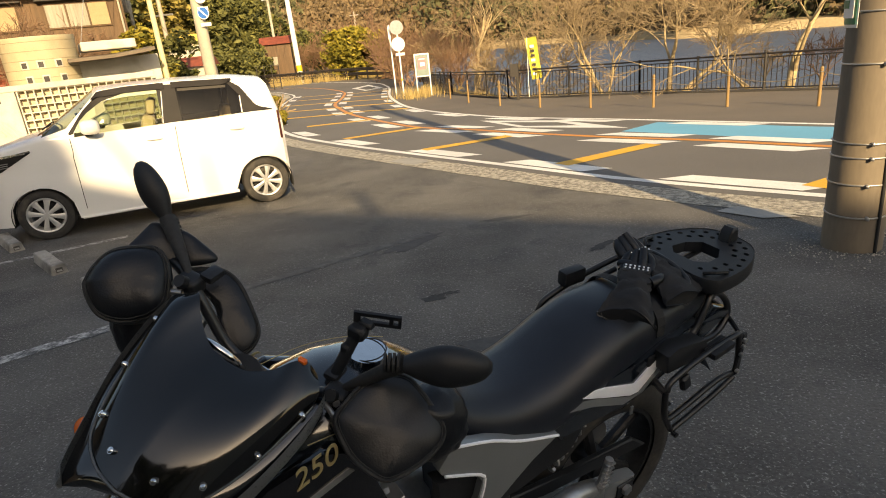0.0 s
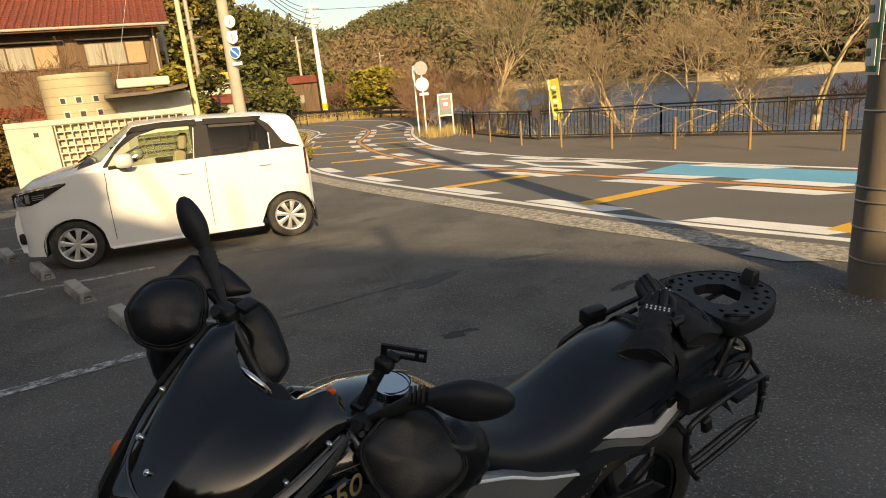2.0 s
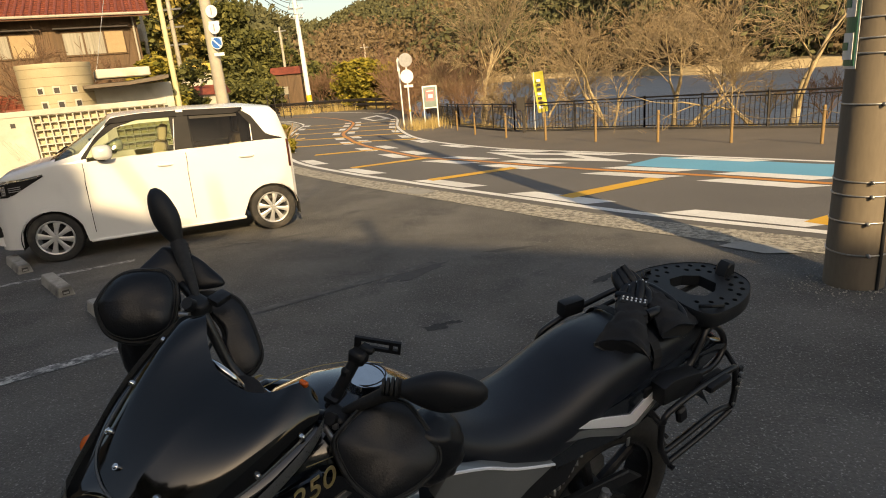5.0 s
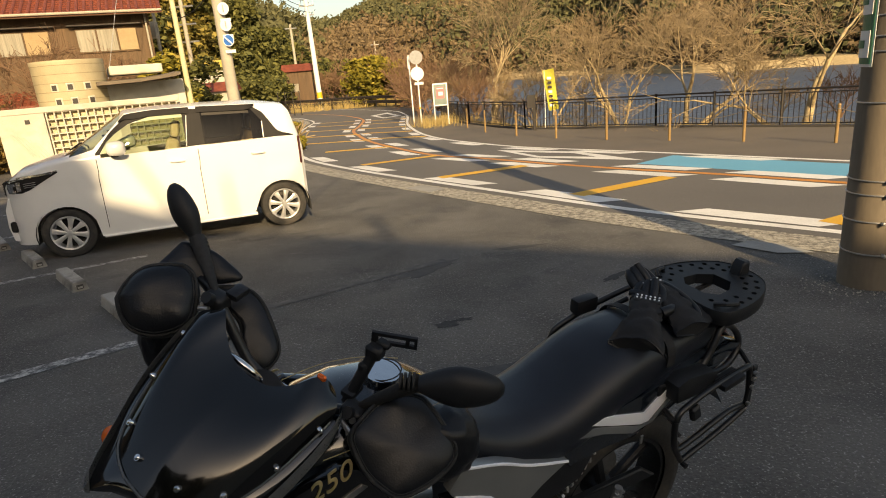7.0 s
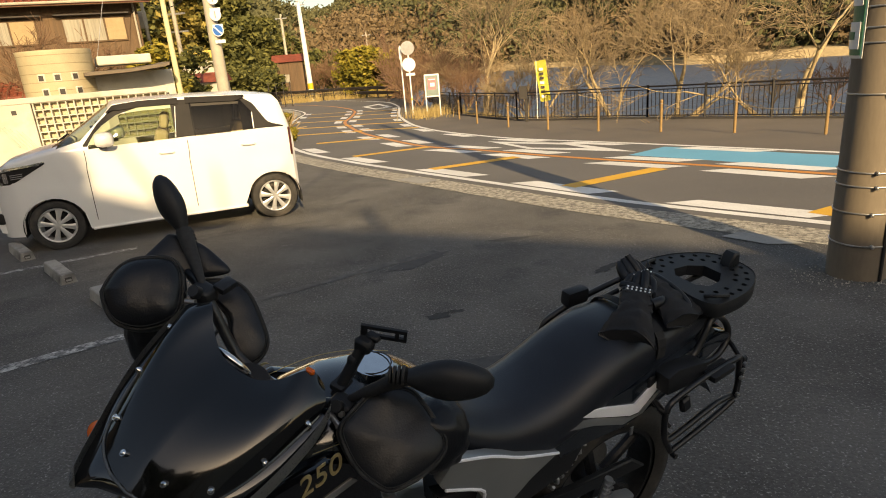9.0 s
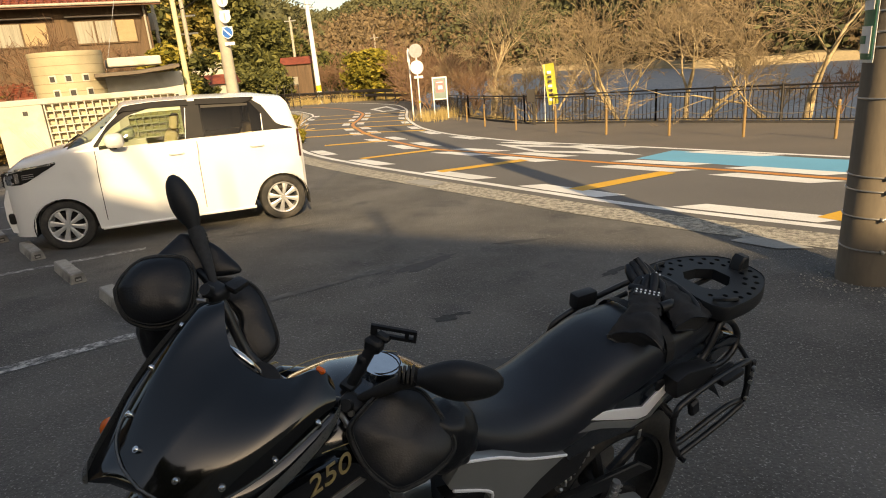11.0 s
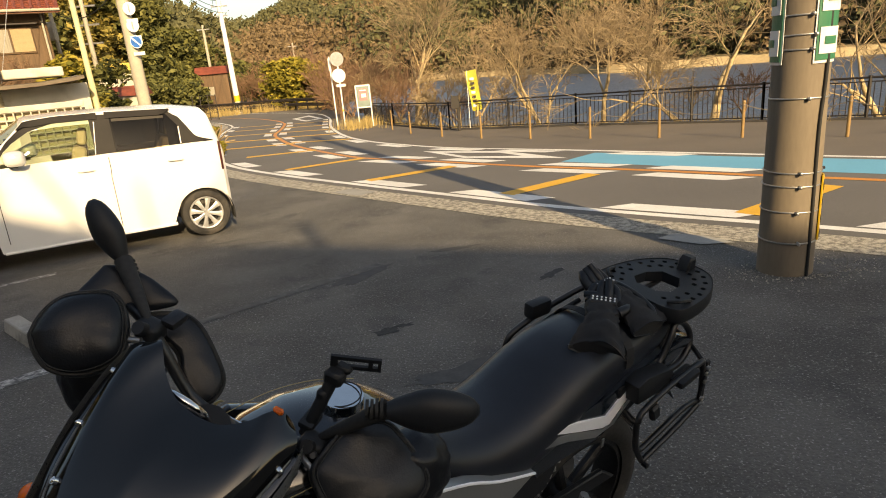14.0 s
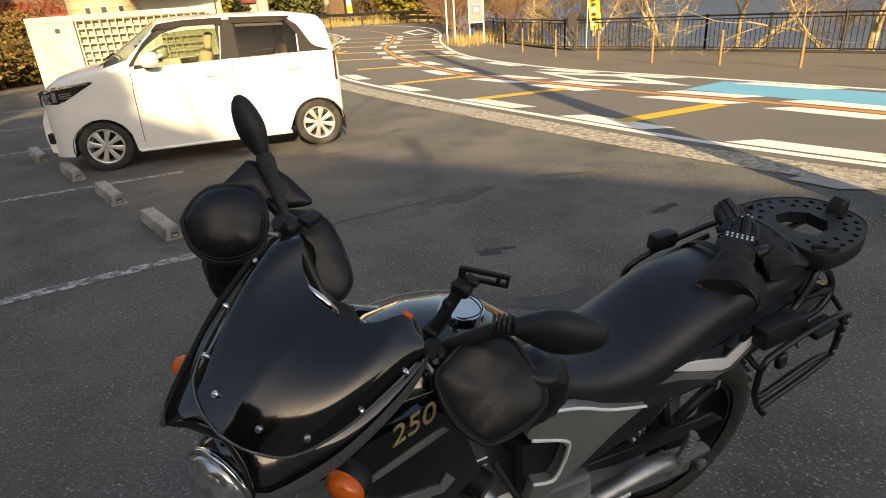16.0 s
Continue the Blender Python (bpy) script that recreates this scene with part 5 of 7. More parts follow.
def car_half(x):
    """Half section: 0-7 side, 7-11 window band, 11-16 roof or bonnet."""
    pts = []
    z0, zb, w = low(x), belt(x), wide(x)
    for k in range(8):
        t = k / 7
        z = z0 + (zb - z0) * t
        u = (z - 0.62) / 0.6
        pts.append((w - 0.03 * u * u * (1.4 if u < 0 else 0.6) - (0.012 if 0.80 < z < 0.86 else 0), z))
    wr, zr = roof_edge(x)
    for k in range(1, 5):
        t = k / 4
        pts.append((pts[7][0] * (1 - t) + wr * t + 0.012 * math.sin(math.pi * t), zb * (1 - t) + zr * t))
    zc = crown(x)
    for k in range(1, 6):
        t = k / 5
        pts.append((wr * (1 - t), zr + (zc - zr) * math.sin(t * math.pi / 2) ** 0.8))
    return pts


halves = [car_half(x) for x in CX]


def car_faces(chosen, off=0.0):
    """The skin of the car where chosen(x, row, side) is true; off: metres inwards."""
    bm = bmesh.new()
    cache = {}

    def v(i, k, s):
        if (i, k, s) not in cache:
            y, z = halves[i][k]
            cache[i, k, s] = bm.verts.new((CX[i], s * (y - off), z - off * 0.3))
        return cache[i, k, s]
    for i in range(len(CX) - 1):
        for k in range(16):
            for s in (1, -1):
                if chosen((CX[i] + CX[i + 1]) / 2, k, s):
                    q = [v(i, k, s), v(i + 1, k, s), v(i + 1, k + 1, s), v(i, k + 1, s)]
                    bm.faces.new(q if s > 0 else q[::-1])
    bmesh.ops.remove_doubles(bm, verts=bm.verts[:], dist=0.0005)
    return bm


def is_rear_window(x, k):
    return 7 <= k <= 9 and 0.25 < x < 0.86


def is_front_window(x, k):
    return 7 <= k <= 9 and 1.04 < x < 2.03 and not (x > 1.76 and k > 8) and not (x > 1.9 and k > 7)


def is_screen(x, k):
    return k >= 11 and 1.74 < x < 2.4 and not (x > 2.36 and k == 11)


def skin_y(x, z):
    """Half width of the skin at a place of the side."""
    h = car_half(x)[:12]
    return float(np.interp(z, [p[1] for p in h], [p[0] for p in h]))


def side_patch(s, xs, lower, upper, proud, n=7):
    """A thin panel on the side between two lines z(x), each given as (xs, zs)."""
    b = bmesh.new()
    grid = []
    for x in xs:
        z0, z1 = float(np.interp(x, *lower)), float(np.interp(x, *upper))
        grid.append([b.verts.new((x, s * (skin_y(x, z0 + (z1 - z0) * k / n) + proud), z0 + (z1 - z0) * k / n)) for k in range(n + 1)])
    for g0, g1 in zip(grid, grid[1:]):
        for k in range(n):
            b.faces.new((g0[k], g1[k], g1[k + 1], g0[k + 1]))
    return b


def body_white(x, k, s):
    return not (is_rear_window(x, k) or is_front_window(x, k) or is_screen(x, k))


shell = car_faces(body_white)
for end, side in ((0, 1), (len(CX) - 1, -1)):
    ring = [shell.verts.new((CX[end], y, z)) for y, z in halves[end]] + [shell.verts.new((CX[end], -y, z)) for y, z in halves[end][-2::-1]]
    shell.faces.new(ring if side > 0 else ring[::-1])
bmesh.ops.remove_doubles(shell, verts=shell.verts[:], dist=0.0005)
body = part("body", shell, M_CARPAINT, car, smooth=True, sharp=30)
for s in (1, -1):
    BELT = ([-0.3, 0.0, 1.0, 2.0, 2.1], [1.172, 1.178, 1.163, 1.133, 1.125])
    FRONT_TOP = ([1.0, 1.2, 1.415, 1.681, 1.85, 1.962, 2.03], [1.55, 1.565, 1.56, 1.486, 1.38, 1.28, 1.16])
    part("centre_pillar", side_patch(s, np.linspace(0.84, 1.07, 8), BELT, ([0.8, 1.1], [1.60, 1.61]), 0.003), M_TRIM, body, "black centre pillar", True)
    part("rear_quarter_trim", side_patch(s, np.linspace(-0.235, 0.28, 20), BELT, ([-0.235, -0.1, -0.03, 0.11, 0.228, 0.28], [1.185, 1.225, 1.26, 1.494, 1.575, 1.585]), 0.003), M_TRIM, body, "black rear quarter panel", True)
    part("window_frame", side_patch(s, np.linspace(1.04, 2.08, 24), FRONT_TOP, ([1.0, 1.4, 1.65, 1.75, 1.9, 2.08], [1.61, 1.612, 1.585, 1.53, 1.4, 1.18]), 0.003, 3), M_TRIM, body, "", True)
    part("window_frame", side_patch(s, np.linspace(0.24, 0.86, 12), ([0.2, 0.9], [1.53, 1.55]), ([0.2, 0.9], [1.58, 1.605]), 0.0025, 3), M_TRIM, body, "", True)
    w = part("rear_door_window", side_patch(s, [0.137, 0.16, 0.2, 0.25, *np.linspace(0.3, 0.86, 8)], ([0, 0.9], [1.185, 1.175]), ([0.137, 0.25, 0.86], [1.39, 1.545, 1.58]), 0.006), M_TINT, car, "dark tinted rear side window", True)
    w.visible_shadow = False
    part("window_strip", tube([(0.145, s * (skin_y(0.145, 1.2) + 0.008), 1.185), (0.137, s * (skin_y(0.137, 1.386) + 0.008), 1.386)], 0.008, 6), M_STEEL, w)
    part("window_strip", tube([(1.07, s * (skin_y(1.07, 1.2) + 0.004), 1.165), (1.02, s * (skin_y(1.02, 1.5) + 0.004), 1.53)], 0.008, 6), M_STEEL, car)
    w = part("front_door_window", side_patch(s, np.linspace(1.05, 2.02, 20), ([1.0, 2.1], [1.168, 1.135]), FRONT_TOP, 0.001), M_GLASS, car, "clear front side window", True)
    w.visible_shadow = False
    # rain visor over the doors
    vis = bmesh.new()
    for x0, x1 in ((0.2, 0.9), (0.98, 1.78)):
        rings = []
        for t in np.linspace(0, 1, 12):
            x = x0 + (x1 - x0) * t
            wr, zr = roof_edge(x)
            h = 0.075 * min(1, 6 * (1 - t) + 0.25 if x0 > 0.9 else 5 * t + 0.3)
            rings.append([(x, s * (wr + 0.012), zr - 0.005), (x, s * (wr + 0.045), zr - h), (x, s * (wr + 0.038), zr - h), (x, s * (wr + 0.004), zr - 0.012)])
        loft(rings, True, vis)
    part("rain_visor", vis, M_TRIM, car, "dark smoked rain visor over the doors", True)
    # door mirror
    mir = bmesh.new()
    bmesh.ops.create_icosphere(mir, subdivisions=3, radius=1)
    for v in mir.verts:
        v.co = Vector((1.83 + (0.115 if v.co.x > 0 else 0.095) * math.copysign(abs(v.co.x) ** 0.7, v.co.x), s * (0.83 + 0.10 * v.co.y), 1.225 + 0.085 * math.copysign(abs(v.co.z) ** 0.6, v.co.z)))
    m1 = part("door_mirror", mir, M_CARPAINT, car, "white door mirror", True)
    part("mirror_foot", box(0.09, 0.1, 0.03, (1.87, s * 0.73, 1.14), 0.01), M_TRIM, m1)
    # seams, handles
    for xs in (2.09, 0.96):
        part("door_seam", tube([(xs - (0.01 if z > 0.9 else 0), s * (wide(xs) - 0.03 * ((z - 0.62) / 0.6) ** 2 * (1.4 if z < 0.62 else 0.6) + 0.0005), z) for z in np.linspace(0.3, 1.12, 12)], 0.004, 6), M_TRIM, body)
    for xs in (1.12, 0.16):
        part("door_handle", tube([(xs, s * 0.722, 0.995), (xs + 0.03, s * 0.748, 0.997), (xs + 0.13, s * 0.75, 0.998), (xs + 0.16, s * 0.722, 0.996)], 0.013, 8, steps=3), M_CARPAINT, car, "white door handle")
    part("sill", tube([(0.36, s * 0.70, 0.215), (1.2, s * 0.705, 0.21), (2.16, s * 0.70, 0.2)], 0.022, 8), M_CARPAINT, body)
    # lamps
    hl = bmesh.new()
    rings = []
    for t, x in enumerate(np.linspace(2.5, 3.06, 8)):
        u = t / 7
        zt, zb = 1.04 - 0.10 * u, 1.015 - 0.2 * min(1, u * 1.5)
        y = wide(x) + 0.004 - 0.03 * ((zt - 0.62) / 0.6) ** 2 * 0.6
        rings.append([(x, s * y, zt), (x + 0.004, s * (y + 0.008), (zt + zb) / 2), (x, s * (y + 0.004), zb), (x - 0.01, s * (y - 0.05), zb), (x - 0.01, s * (y - 0.05), zt)])
    lamp = part("headlight", loft(rings, True, hl), M_TRIM, car, "angular dark headlight", True)
    part("reflector", side_patch(s, np.linspace(2.965, 3.06, 6), ([2.9, 3.1], [0.825, 0.815]), ([2.9, 3.1], [0.945, 0.915]), 0.018), M_LAMP, lamp, "bright headlight reflector", True)
    part("reflector", side_patch(s, np.linspace(2.90, 2.95, 4), ([2.9, 3.1], [0.84, 0.83]), ([2.9, 3.1], [0.95, 0.925]), 0.018), M_LAMP, lamp, "bright headlight reflector", True)
    part("light_strip", side_patch(s, np.linspace(2.55, 2.93, 8), ([2.5, 3.1], [1.012, 0.955]), ([2.5, 3.1], [1.034, 0.985]), 0.02), M_LAMP, lamp, "pale running-light strip", True)
    for k in range(3):
        part("lamp_louvre", side_patch(s, np.linspace(2.74, 2.87, 4), ([2.7, 2.9], [0.885 + 0.022 * k, 0.87 + 0.022 * k]), ([2.7, 2.9], [0.893 + 0.022 * k, 0.878 + 0.022 * k]), 0.018, 1), M_STEEL, lamp, "", True)
    part("chrome_strip", tube([(2.5, s * 0.728, 1.036), (2.75, s * 0.705, 1.0), (3.0, s * 0.60, 0.963), (3.09, s * 0.42, 0.955)], 0.009, 6, steps=3), M_CHROME, lamp)
    part("tail_light", box(0.03, 0.05, 0.36, (-0.295, s * 0.655, 0.98), 0.012, 2, m=Matrix()), material("red_lens" + str(s), (0.06, 0.012, 0.01), None, 0.3, fine=50, bump=0), car, "dark red upright tail light")
    part("mud_flap", box(0.02, 0.16, 0.14, (-0.34, s * 0.62, 0.24), 0.006), M_RUBBER, car)
    # wheel housings, wheels
    for cx in (0.0, 2.52):
        hs = bmesh.new()
        rings = []
        for a in np.linspace(-0.25, math.pi + 0.25, 18):
            rings.append([(cx + 0.345 * math.cos(a), s * 0.715, 0.28 + 0.34 * math.sin(a)), (cx + 0.345 * math.cos(a), s * 0.45, 0.28 + 0.34 * math.sin(a)), (cx + 0.35 * math.cos(a), s * 0.45, 0.285 + 0.345 * math.sin(a))])
        for r0, r1 in zip(rings, rings[1:]):
            vs = [hs.verts.new(p) for p in (r0[0], r0[1], r1[1], r1[0])]
            hs.faces.new(vs)
        part("wheel_housing", hs, M_RUBBER, car)
        wheel = bmesh.new()
        prof = [(0.19, 0.55), (0.205, 0.555), (0.255, 0.565), (0.277, 0.585), (0.28, 0.62), (0.278, 0.655), (0.262, 0.70), (0.225, 0.712), (0.195, 0.705), (0.185, 0.69)]
        n = 36
        rings = [[(cx + 1.08 * r * math.cos(2 * math.pi * j / n), s * y, 0.29 + 1.08 * r * math.sin(2 * math.pi * j / n)) for j in range(n)] for r, y in prof]
        ty = part("wheel", loft(rings, False, wheel), M_TYRE, car, "black tyre on a silver spoked wheel", True, 50)
        rim = bmesh.new()
        rings = [[(cx + 1.08 * r * math.cos(2 * math.pi * j / n), s * y, 0.29 + 1.08 * r * math.sin(2 * math.pi * j / n)) for j in range(n)] for r, y in [(0.19, 0.70), (0.182, 0.71), (0.172, 0.705), (0.165, 0.66), (0.16, 0.6)]]
        loft(rings, False, rim)
        for k in range(8):
            a = 2 * math.pi * (k + 0.3) / 8
            ca, sa = math.cos(a), math.sin(a)
            blade = []
            for r, hw, y in ((0.03, 0.020, 0.705), (0.09, 0.023, 0.708), (0.14, 0.03, 0.705), (0.174, 0.042, 0.70)):
                blade.append([(cx + 1.08 * r * ca - d * sa, s * (y - dy), 0.29 + 1.08 * r * sa + d * ca) for d, dy in ((-hw, 0.006), (-hw * 0.5, 0), (hw * 0.5, 0), (hw, 0.006), (hw, 0.03), (-hw, 0.03))])
            loft(blade, True, rim)
        join(rim, rod((cx, s * 0.66, 0.29), (cx, s * 0.712, 0.29), 0.04, 0.032, 16))
        part("rim", rim, M_RIM, ty, "silver eight-spoke wheel cover", True, 30)
        part("brake_drum", rod((cx, s * 0.56, 0.29), (cx, s * 0.62, 0.29), 0.16, None, 20), M_RUBBER, ty)
part("windscreen", car_faces(lambda x, k, q: is_screen(x, k), 0.004), M_GLASS, car, "clear raked windscreen", True).visible_shadow = False
# nose
grille = box(0.06, 0.86, 0.17, (3.10, 0, 0.86), 0.02, 2)
for k in range(5):
    box(0.075, 0.8, 0.012, (3.105, 0, 0.80 + 0.03 * k), 0.003, 1, grille)
part("grille", grille, M_TRIM, car, "black slatted front grille")
part("front_bumper", loft([[(x, y * s2, z) for x, z in ((3.0, 0.22), (3.12, 0.26), (3.15, 0.42), (3.14, 0.62), (3.09, 0.76), (2.98, 0.76))] for y, s2 in ((0.52, -1), (0.4, -1), (0.2, -1), (0, 1), (0.2, 1), (0.4, 1), (0.52, 1))]), M_CARPAINT, car, "", True)
part("bumper_intake", box(0.05, 0.62, 0.12, (3.14, 0, 0.4), 0.015, 2), M_TRIM, car)
for s in (1, -1):
    part("fog_recess", box(0.08, 0.16, 0.13, (3.09, s * 0.47, 0.42), 0.03, 2, m=Matrix()), M_TRIM, car)
part("wiper", tube([(2.38, 0.35, 1.235), (2.30, 0.1, 1.30), (2.32, -0.3, 1.285)], 0.008, 6), M_TRIM, car)
part("wiper", tube([(2.40, -0.1, 1.24), (2.33, -0.3, 1.28), (2.36, -0.5, 1.25)], 0.008, 6), M_TRIM, car)
part("cabin_floor", box(2.5, 1.3, 0.25, (1.05, 0, 0.5), 0.03), M_CABIN, car)
part("dashboard", box(0.4, 1.24, 0.25, (2.16, 0, 0.98), 0.06, 2), M_CABIN, car)
part("steering_wheel", tube([(1.92 - 0.06 * math.sin(a), -0.33 + 0.18 * math.cos(a), 1.02 + 0.17 * math.sin(a)) for a in np.linspace(0, 2 * math.pi, 20)[:-1]], 0.015, 6, closed=True), M_CABIN, car)
for x, ys in ((1.42, (0.33, -0.33)), (0.45, (0.33, -0.33))):
    for y in ys:
        seat = part("car_seat", box(0.5, 0.5, 0.18, (x + 0.15, y, 0.7), 0.06, 3), M_SEATCLOTH, car, "beige cloth seat", True)
        part("backrest", box(0.16, 0.48, 0.55, (0, 0, 0), 0.07, 3, m=pose(x - 0.14, y, 1.0, 0, -14, 0)), M_SEATCLOTH, seat, "", True)
        part("headrest", box(0.1, 0.27, 0.19, (0, 0, 0), 0.045, 3, m=pose(x - 0.24, y, 1.37, 0, -10, 0)), M_SEATCLOTH, seat, "", True)
part("headlining", box(1.75, 1.08, 0.02, (0.8, 0, 1.575), 0.005), M_SEATCLOTH, car)


# ---- concrete wheel stops ----
M_STOP = material("wheel_stop_concrete", (0.42, 0.4, 0.36), (0.28, 0.27, 0.245), 0.9, scale=7, fine=50, bump=0.5, mix=0.8, speck=((0.6, 0.58, 0.55), 60, 0.3), dirt=((0.12, 0.11, 0.10), 5, 0.5))


def wheel_stop(m):
    ob = thing("wheel_stop", "weathered concrete wheel stop with a recessed end on the asphalt", "wheel stop", m, "wheel stops of the bays")
    L = 0.72
    b = loft([[(x, -0.075, 0), (x, -0.055, 0.105), (x, 0.055, 0.105), (x, 0.075, 0)] for x in (-L / 2, -L / 2 + 0.16)])
    loft([[(x, -0.075, 0.0), (x, -0.055, 0.105), (x, 0.055, 0.105), (x, 0.075, 0.0)] for x in (-L / 2 + 0.16, L / 2)], True, b)
    bmesh.ops.remove_doubles(b, verts=b.verts[:], dist=0.001)
    bmesh.ops.bevel(b, geom=b.edges[:], offset=0.008, segments=1, affect="EDGES")
    part("block", b, M_STOP, ob)
    for s in (1, -1):
        part("bolt_recess", box(0.004, 0.06, 0.045, (s * (L / 2 + 0.001), 0, 0.05), 0.001), M_CABIN, ob)
        part("reflector", box(0.003, 0.045, 0.018, (s * (L / 2 + 0.0035), 0, 0.045), 0.0), M_CONCRETE, ob)
    return ob


stop_dir = math.degrees(math.atan2(-0.74, 0.84))
first_stop = None
for x, y in ((-6.66, 7.38), (-5.38, 6.42), (-4.2, 5.48), (-3.06, 4.56)):
    m = pose(x, y, gz(x, y), 0, 0, stop_dir)
    first_stop = wheel_stop(m) if first_stop is None else (copy_thing(first_stop, m), first_stop)[1]


# ---- the motorcycle ----
M_GLOSSBLACK = material("gloss_black_paint", (0.006, 0.006, 0.007), (0.004, 0.004, 0.005), 0.12, fine=300, bump=0.0, coat=1.0)
M_SCREEN = material("smoked_acrylic", (0.005, 0.005, 0.005), (0.004, 0.004, 0.004), 0.04, fine=20, bump=0.0, spec=0.5, coat=0.4)
M_TANK = material("tank_paint_dark", (0.012, 0.016, 0.022), (0.008, 0.011, 0.016), 0.16, fine=300, bump=0.0, coat=1.0)
M_SEAT = material("seat_vinyl", (0.016, 0.019, 0.026), (0.011, 0.013, 0.018), 0.36, spec=0.4, scale=9, fine=420, bump=0.35, bumpdist=0.0012)
M_VINYL = material("cover_vinyl", (0.010, 0.011, 0.014), (0.006, 0.007, 0.009), 0.36, spec=0.35, scale=22, fine=260, bump=0.4, bumpdist=0.0012)
M_GREY = material("silver_grey_paint", (0.23, 0.24, 0.245), (0.2, 0.21, 0.215), 0.35, 0.3, fine=300, bump=0.0, coat=0.5)
M_EDGE = material("cowl_edge_grey", (0.12, 0.125, 0.125), (0.09, 0.095, 0.095), 0.3, 0.2, fine=300, bump=0.0, coat=0.6)
M_SILVER = material("silver_stripe", (0.9, 0.91, 0.93), (0.84, 0.85, 0.88), 0.35, 0.0, fine=200, bump=0.0)
M_ALLOY = material("cast_alloy", (0.46, 0.46, 0.46), (0.36, 0.36, 0.36), 0.38, 0.8, scale=12, fine=90, bump=0.15)
M_DARKMETAL = material("dark_metal", (0.05, 0.05, 0.052), (0.03, 0.03, 0.032), 0.45, 0.7, scale=14, fine=90, bump=0.2)
M_GOLD = material("gold_decal", (0.5, 0.40, 0.2), (0.42, 0.33, 0.16), 0.4, 0.3, fine=100, bump=0.0)
M_AMBER = material("amber_lens", (0.85, 0.16, 0.015), (0.7, 0.12, 0.012), 0.15, fine=60, bump=0.1)
M_FABRIC = material("black_cloth", (0.013, 0.013, 0.014), (0.009, 0.009, 0.01), 0.8, scale=20, fine=350, bump=0.5, bumpdist=0.0015)
M_TUBE = material("black_powder_coat", (0.014, 0.014, 0.015), (0.01, 0.01, 0.011), 0.35, fine=220, bump=0.1, bumpdist=0.0006)

yaw_b, lean_b = radians(36), radians(9)
fwd = Vector((-math.cos(yaw_b), -math.sin(yaw_b), 0))
flat_left = Vector((-fwd.y, fwd.x, 0))
left = flat_left * math.cos(lean_b) - Vector((0, 0, 1)) * math.sin(lean_b)
upw = fwd.cross(left)
BIKE = Matrix(((fwd.x, left.x, upw.x, 0.456), (fwd.y, left.y, upw.y, 1.858), (fwd.z, left.z, upw.z, 0.0), (0, 0, 0, 1)))
bike = thing("motorcycle", "black touring motorcycle with smoked cowl leaning on its side stand", "motorcycle", BIKE)
# the steering is turned to the left about the raked head
HEAD = Vector((0.994, 0, 1.0))
STEER = Matrix.Translation(HEAD) @ Matrix.Rotation(radians(34), 4, Vector((-math.sin(radians(25)), 0, math.cos(radians(25))))) @ Matrix.Translation(-HEAD) @ Matrix.Translation((0, -0.04, 0))


def steered(bm):
    bmesh.ops.transform(bm, matrix=STEER, verts=bm.verts)
    return bm


def ring_wheel(prof, c, n=40):
    return loft([[(c[0] + r * math.cos(2 * math.pi * j / n), c[1] + y, c[2] + r * math.sin(2 * math.pi * j / n)) for j in range(n)] for r, y in prof], False)


def bike_wheel(name, c, w, R, turn):
    prof = [(R - 0.085, -w * 0.8), (R - 0.06, -w), (R - 0.03, -w * 0.97), (R - 0.008, -w * 0.6), (R, 0), (R - 0.008, w * 0.6), (R - 0.03, w * 0.97), (R - 0.06, w), (R - 0.085, w * 0.8)]
    ty = part(name, turn(ring_wheel(prof, c)), M_TYRE, bike, "black road tyre on a dark cast wheel", True, 50)
    tread = bmesh.new()
    for k in range(34):
        a = 2 * math.pi * k / 34
        for s in (1, -1):
            join(tread, box(0.006, w * 0.62, 0.012, (0, s * w * 0.45, R + 0.001), 0, 1, m=Matrix.Translation(c) @ Matrix.Rotation(a, 4, "Y") @ Matrix.Rotation(0.5 * s, 4, "Z")))
    tagged(part("tread_groove", turn(tread), M_RUBBER, ty), kind="stuff")
    rim = ring_wheel([(R - 0.084, -w * 0.7), (R - 0.10, -w * 0.72), (R - 0.105, -w * 0.3), (R - 0.105, w * 0.3), (R - 0.10, w * 0.72), (R - 0.084, w * 0.7)], c)
    for k in range(5):
        a = 2 * math.pi * k / 5 + 0.3
        join(rim, box(0.035, 0.03, R - 0.12, (0, 0, (R - 0.12) / 2 + 0.03), 0.008, 1, m=Matrix.Translation(c) @ Matrix.Rotation(a, 4, "Y")))
    join(rim, rod((c[0], c[1] - 0.05, c[2]), (c[0], c[1] + 0.05, c[2]), 0.05, None, 20))
    part("rim", turn(rim), M_DARKMETAL, ty, "dark cast five-spoke wheel", True, 35)
    disc = rod((c[0], c[1] - 0.062, c[2]), (c[0], c[1] - 0.058, c[2]), 0.12, None, 32)
    part("brake_disc", turn(disc), M_STEEL, ty)
    return ty


bike_wheel("rear_wheel", (0, 0, 0.315), 0.066, 0.315, lambda b: b)
bike_wheel("front_wheel", (1.36, 0, 0.305), 0.052, 0.305, steered)

# tank
def tank_ring(x, zb, zt, w, sh):
    pts = []
    for k in range(20):
        a = 2 * math.pi * k / 20
        cy, cz = math.cos(a), math.sin(a)
        zc, h = (zb + zt) / 2, (zt - zb) / 2
        pts.append((x, w * math.copysign(abs(cy) ** sh, cy), zc + h * math.copysign(abs(cz) ** 0.85, cz)))
    return pts


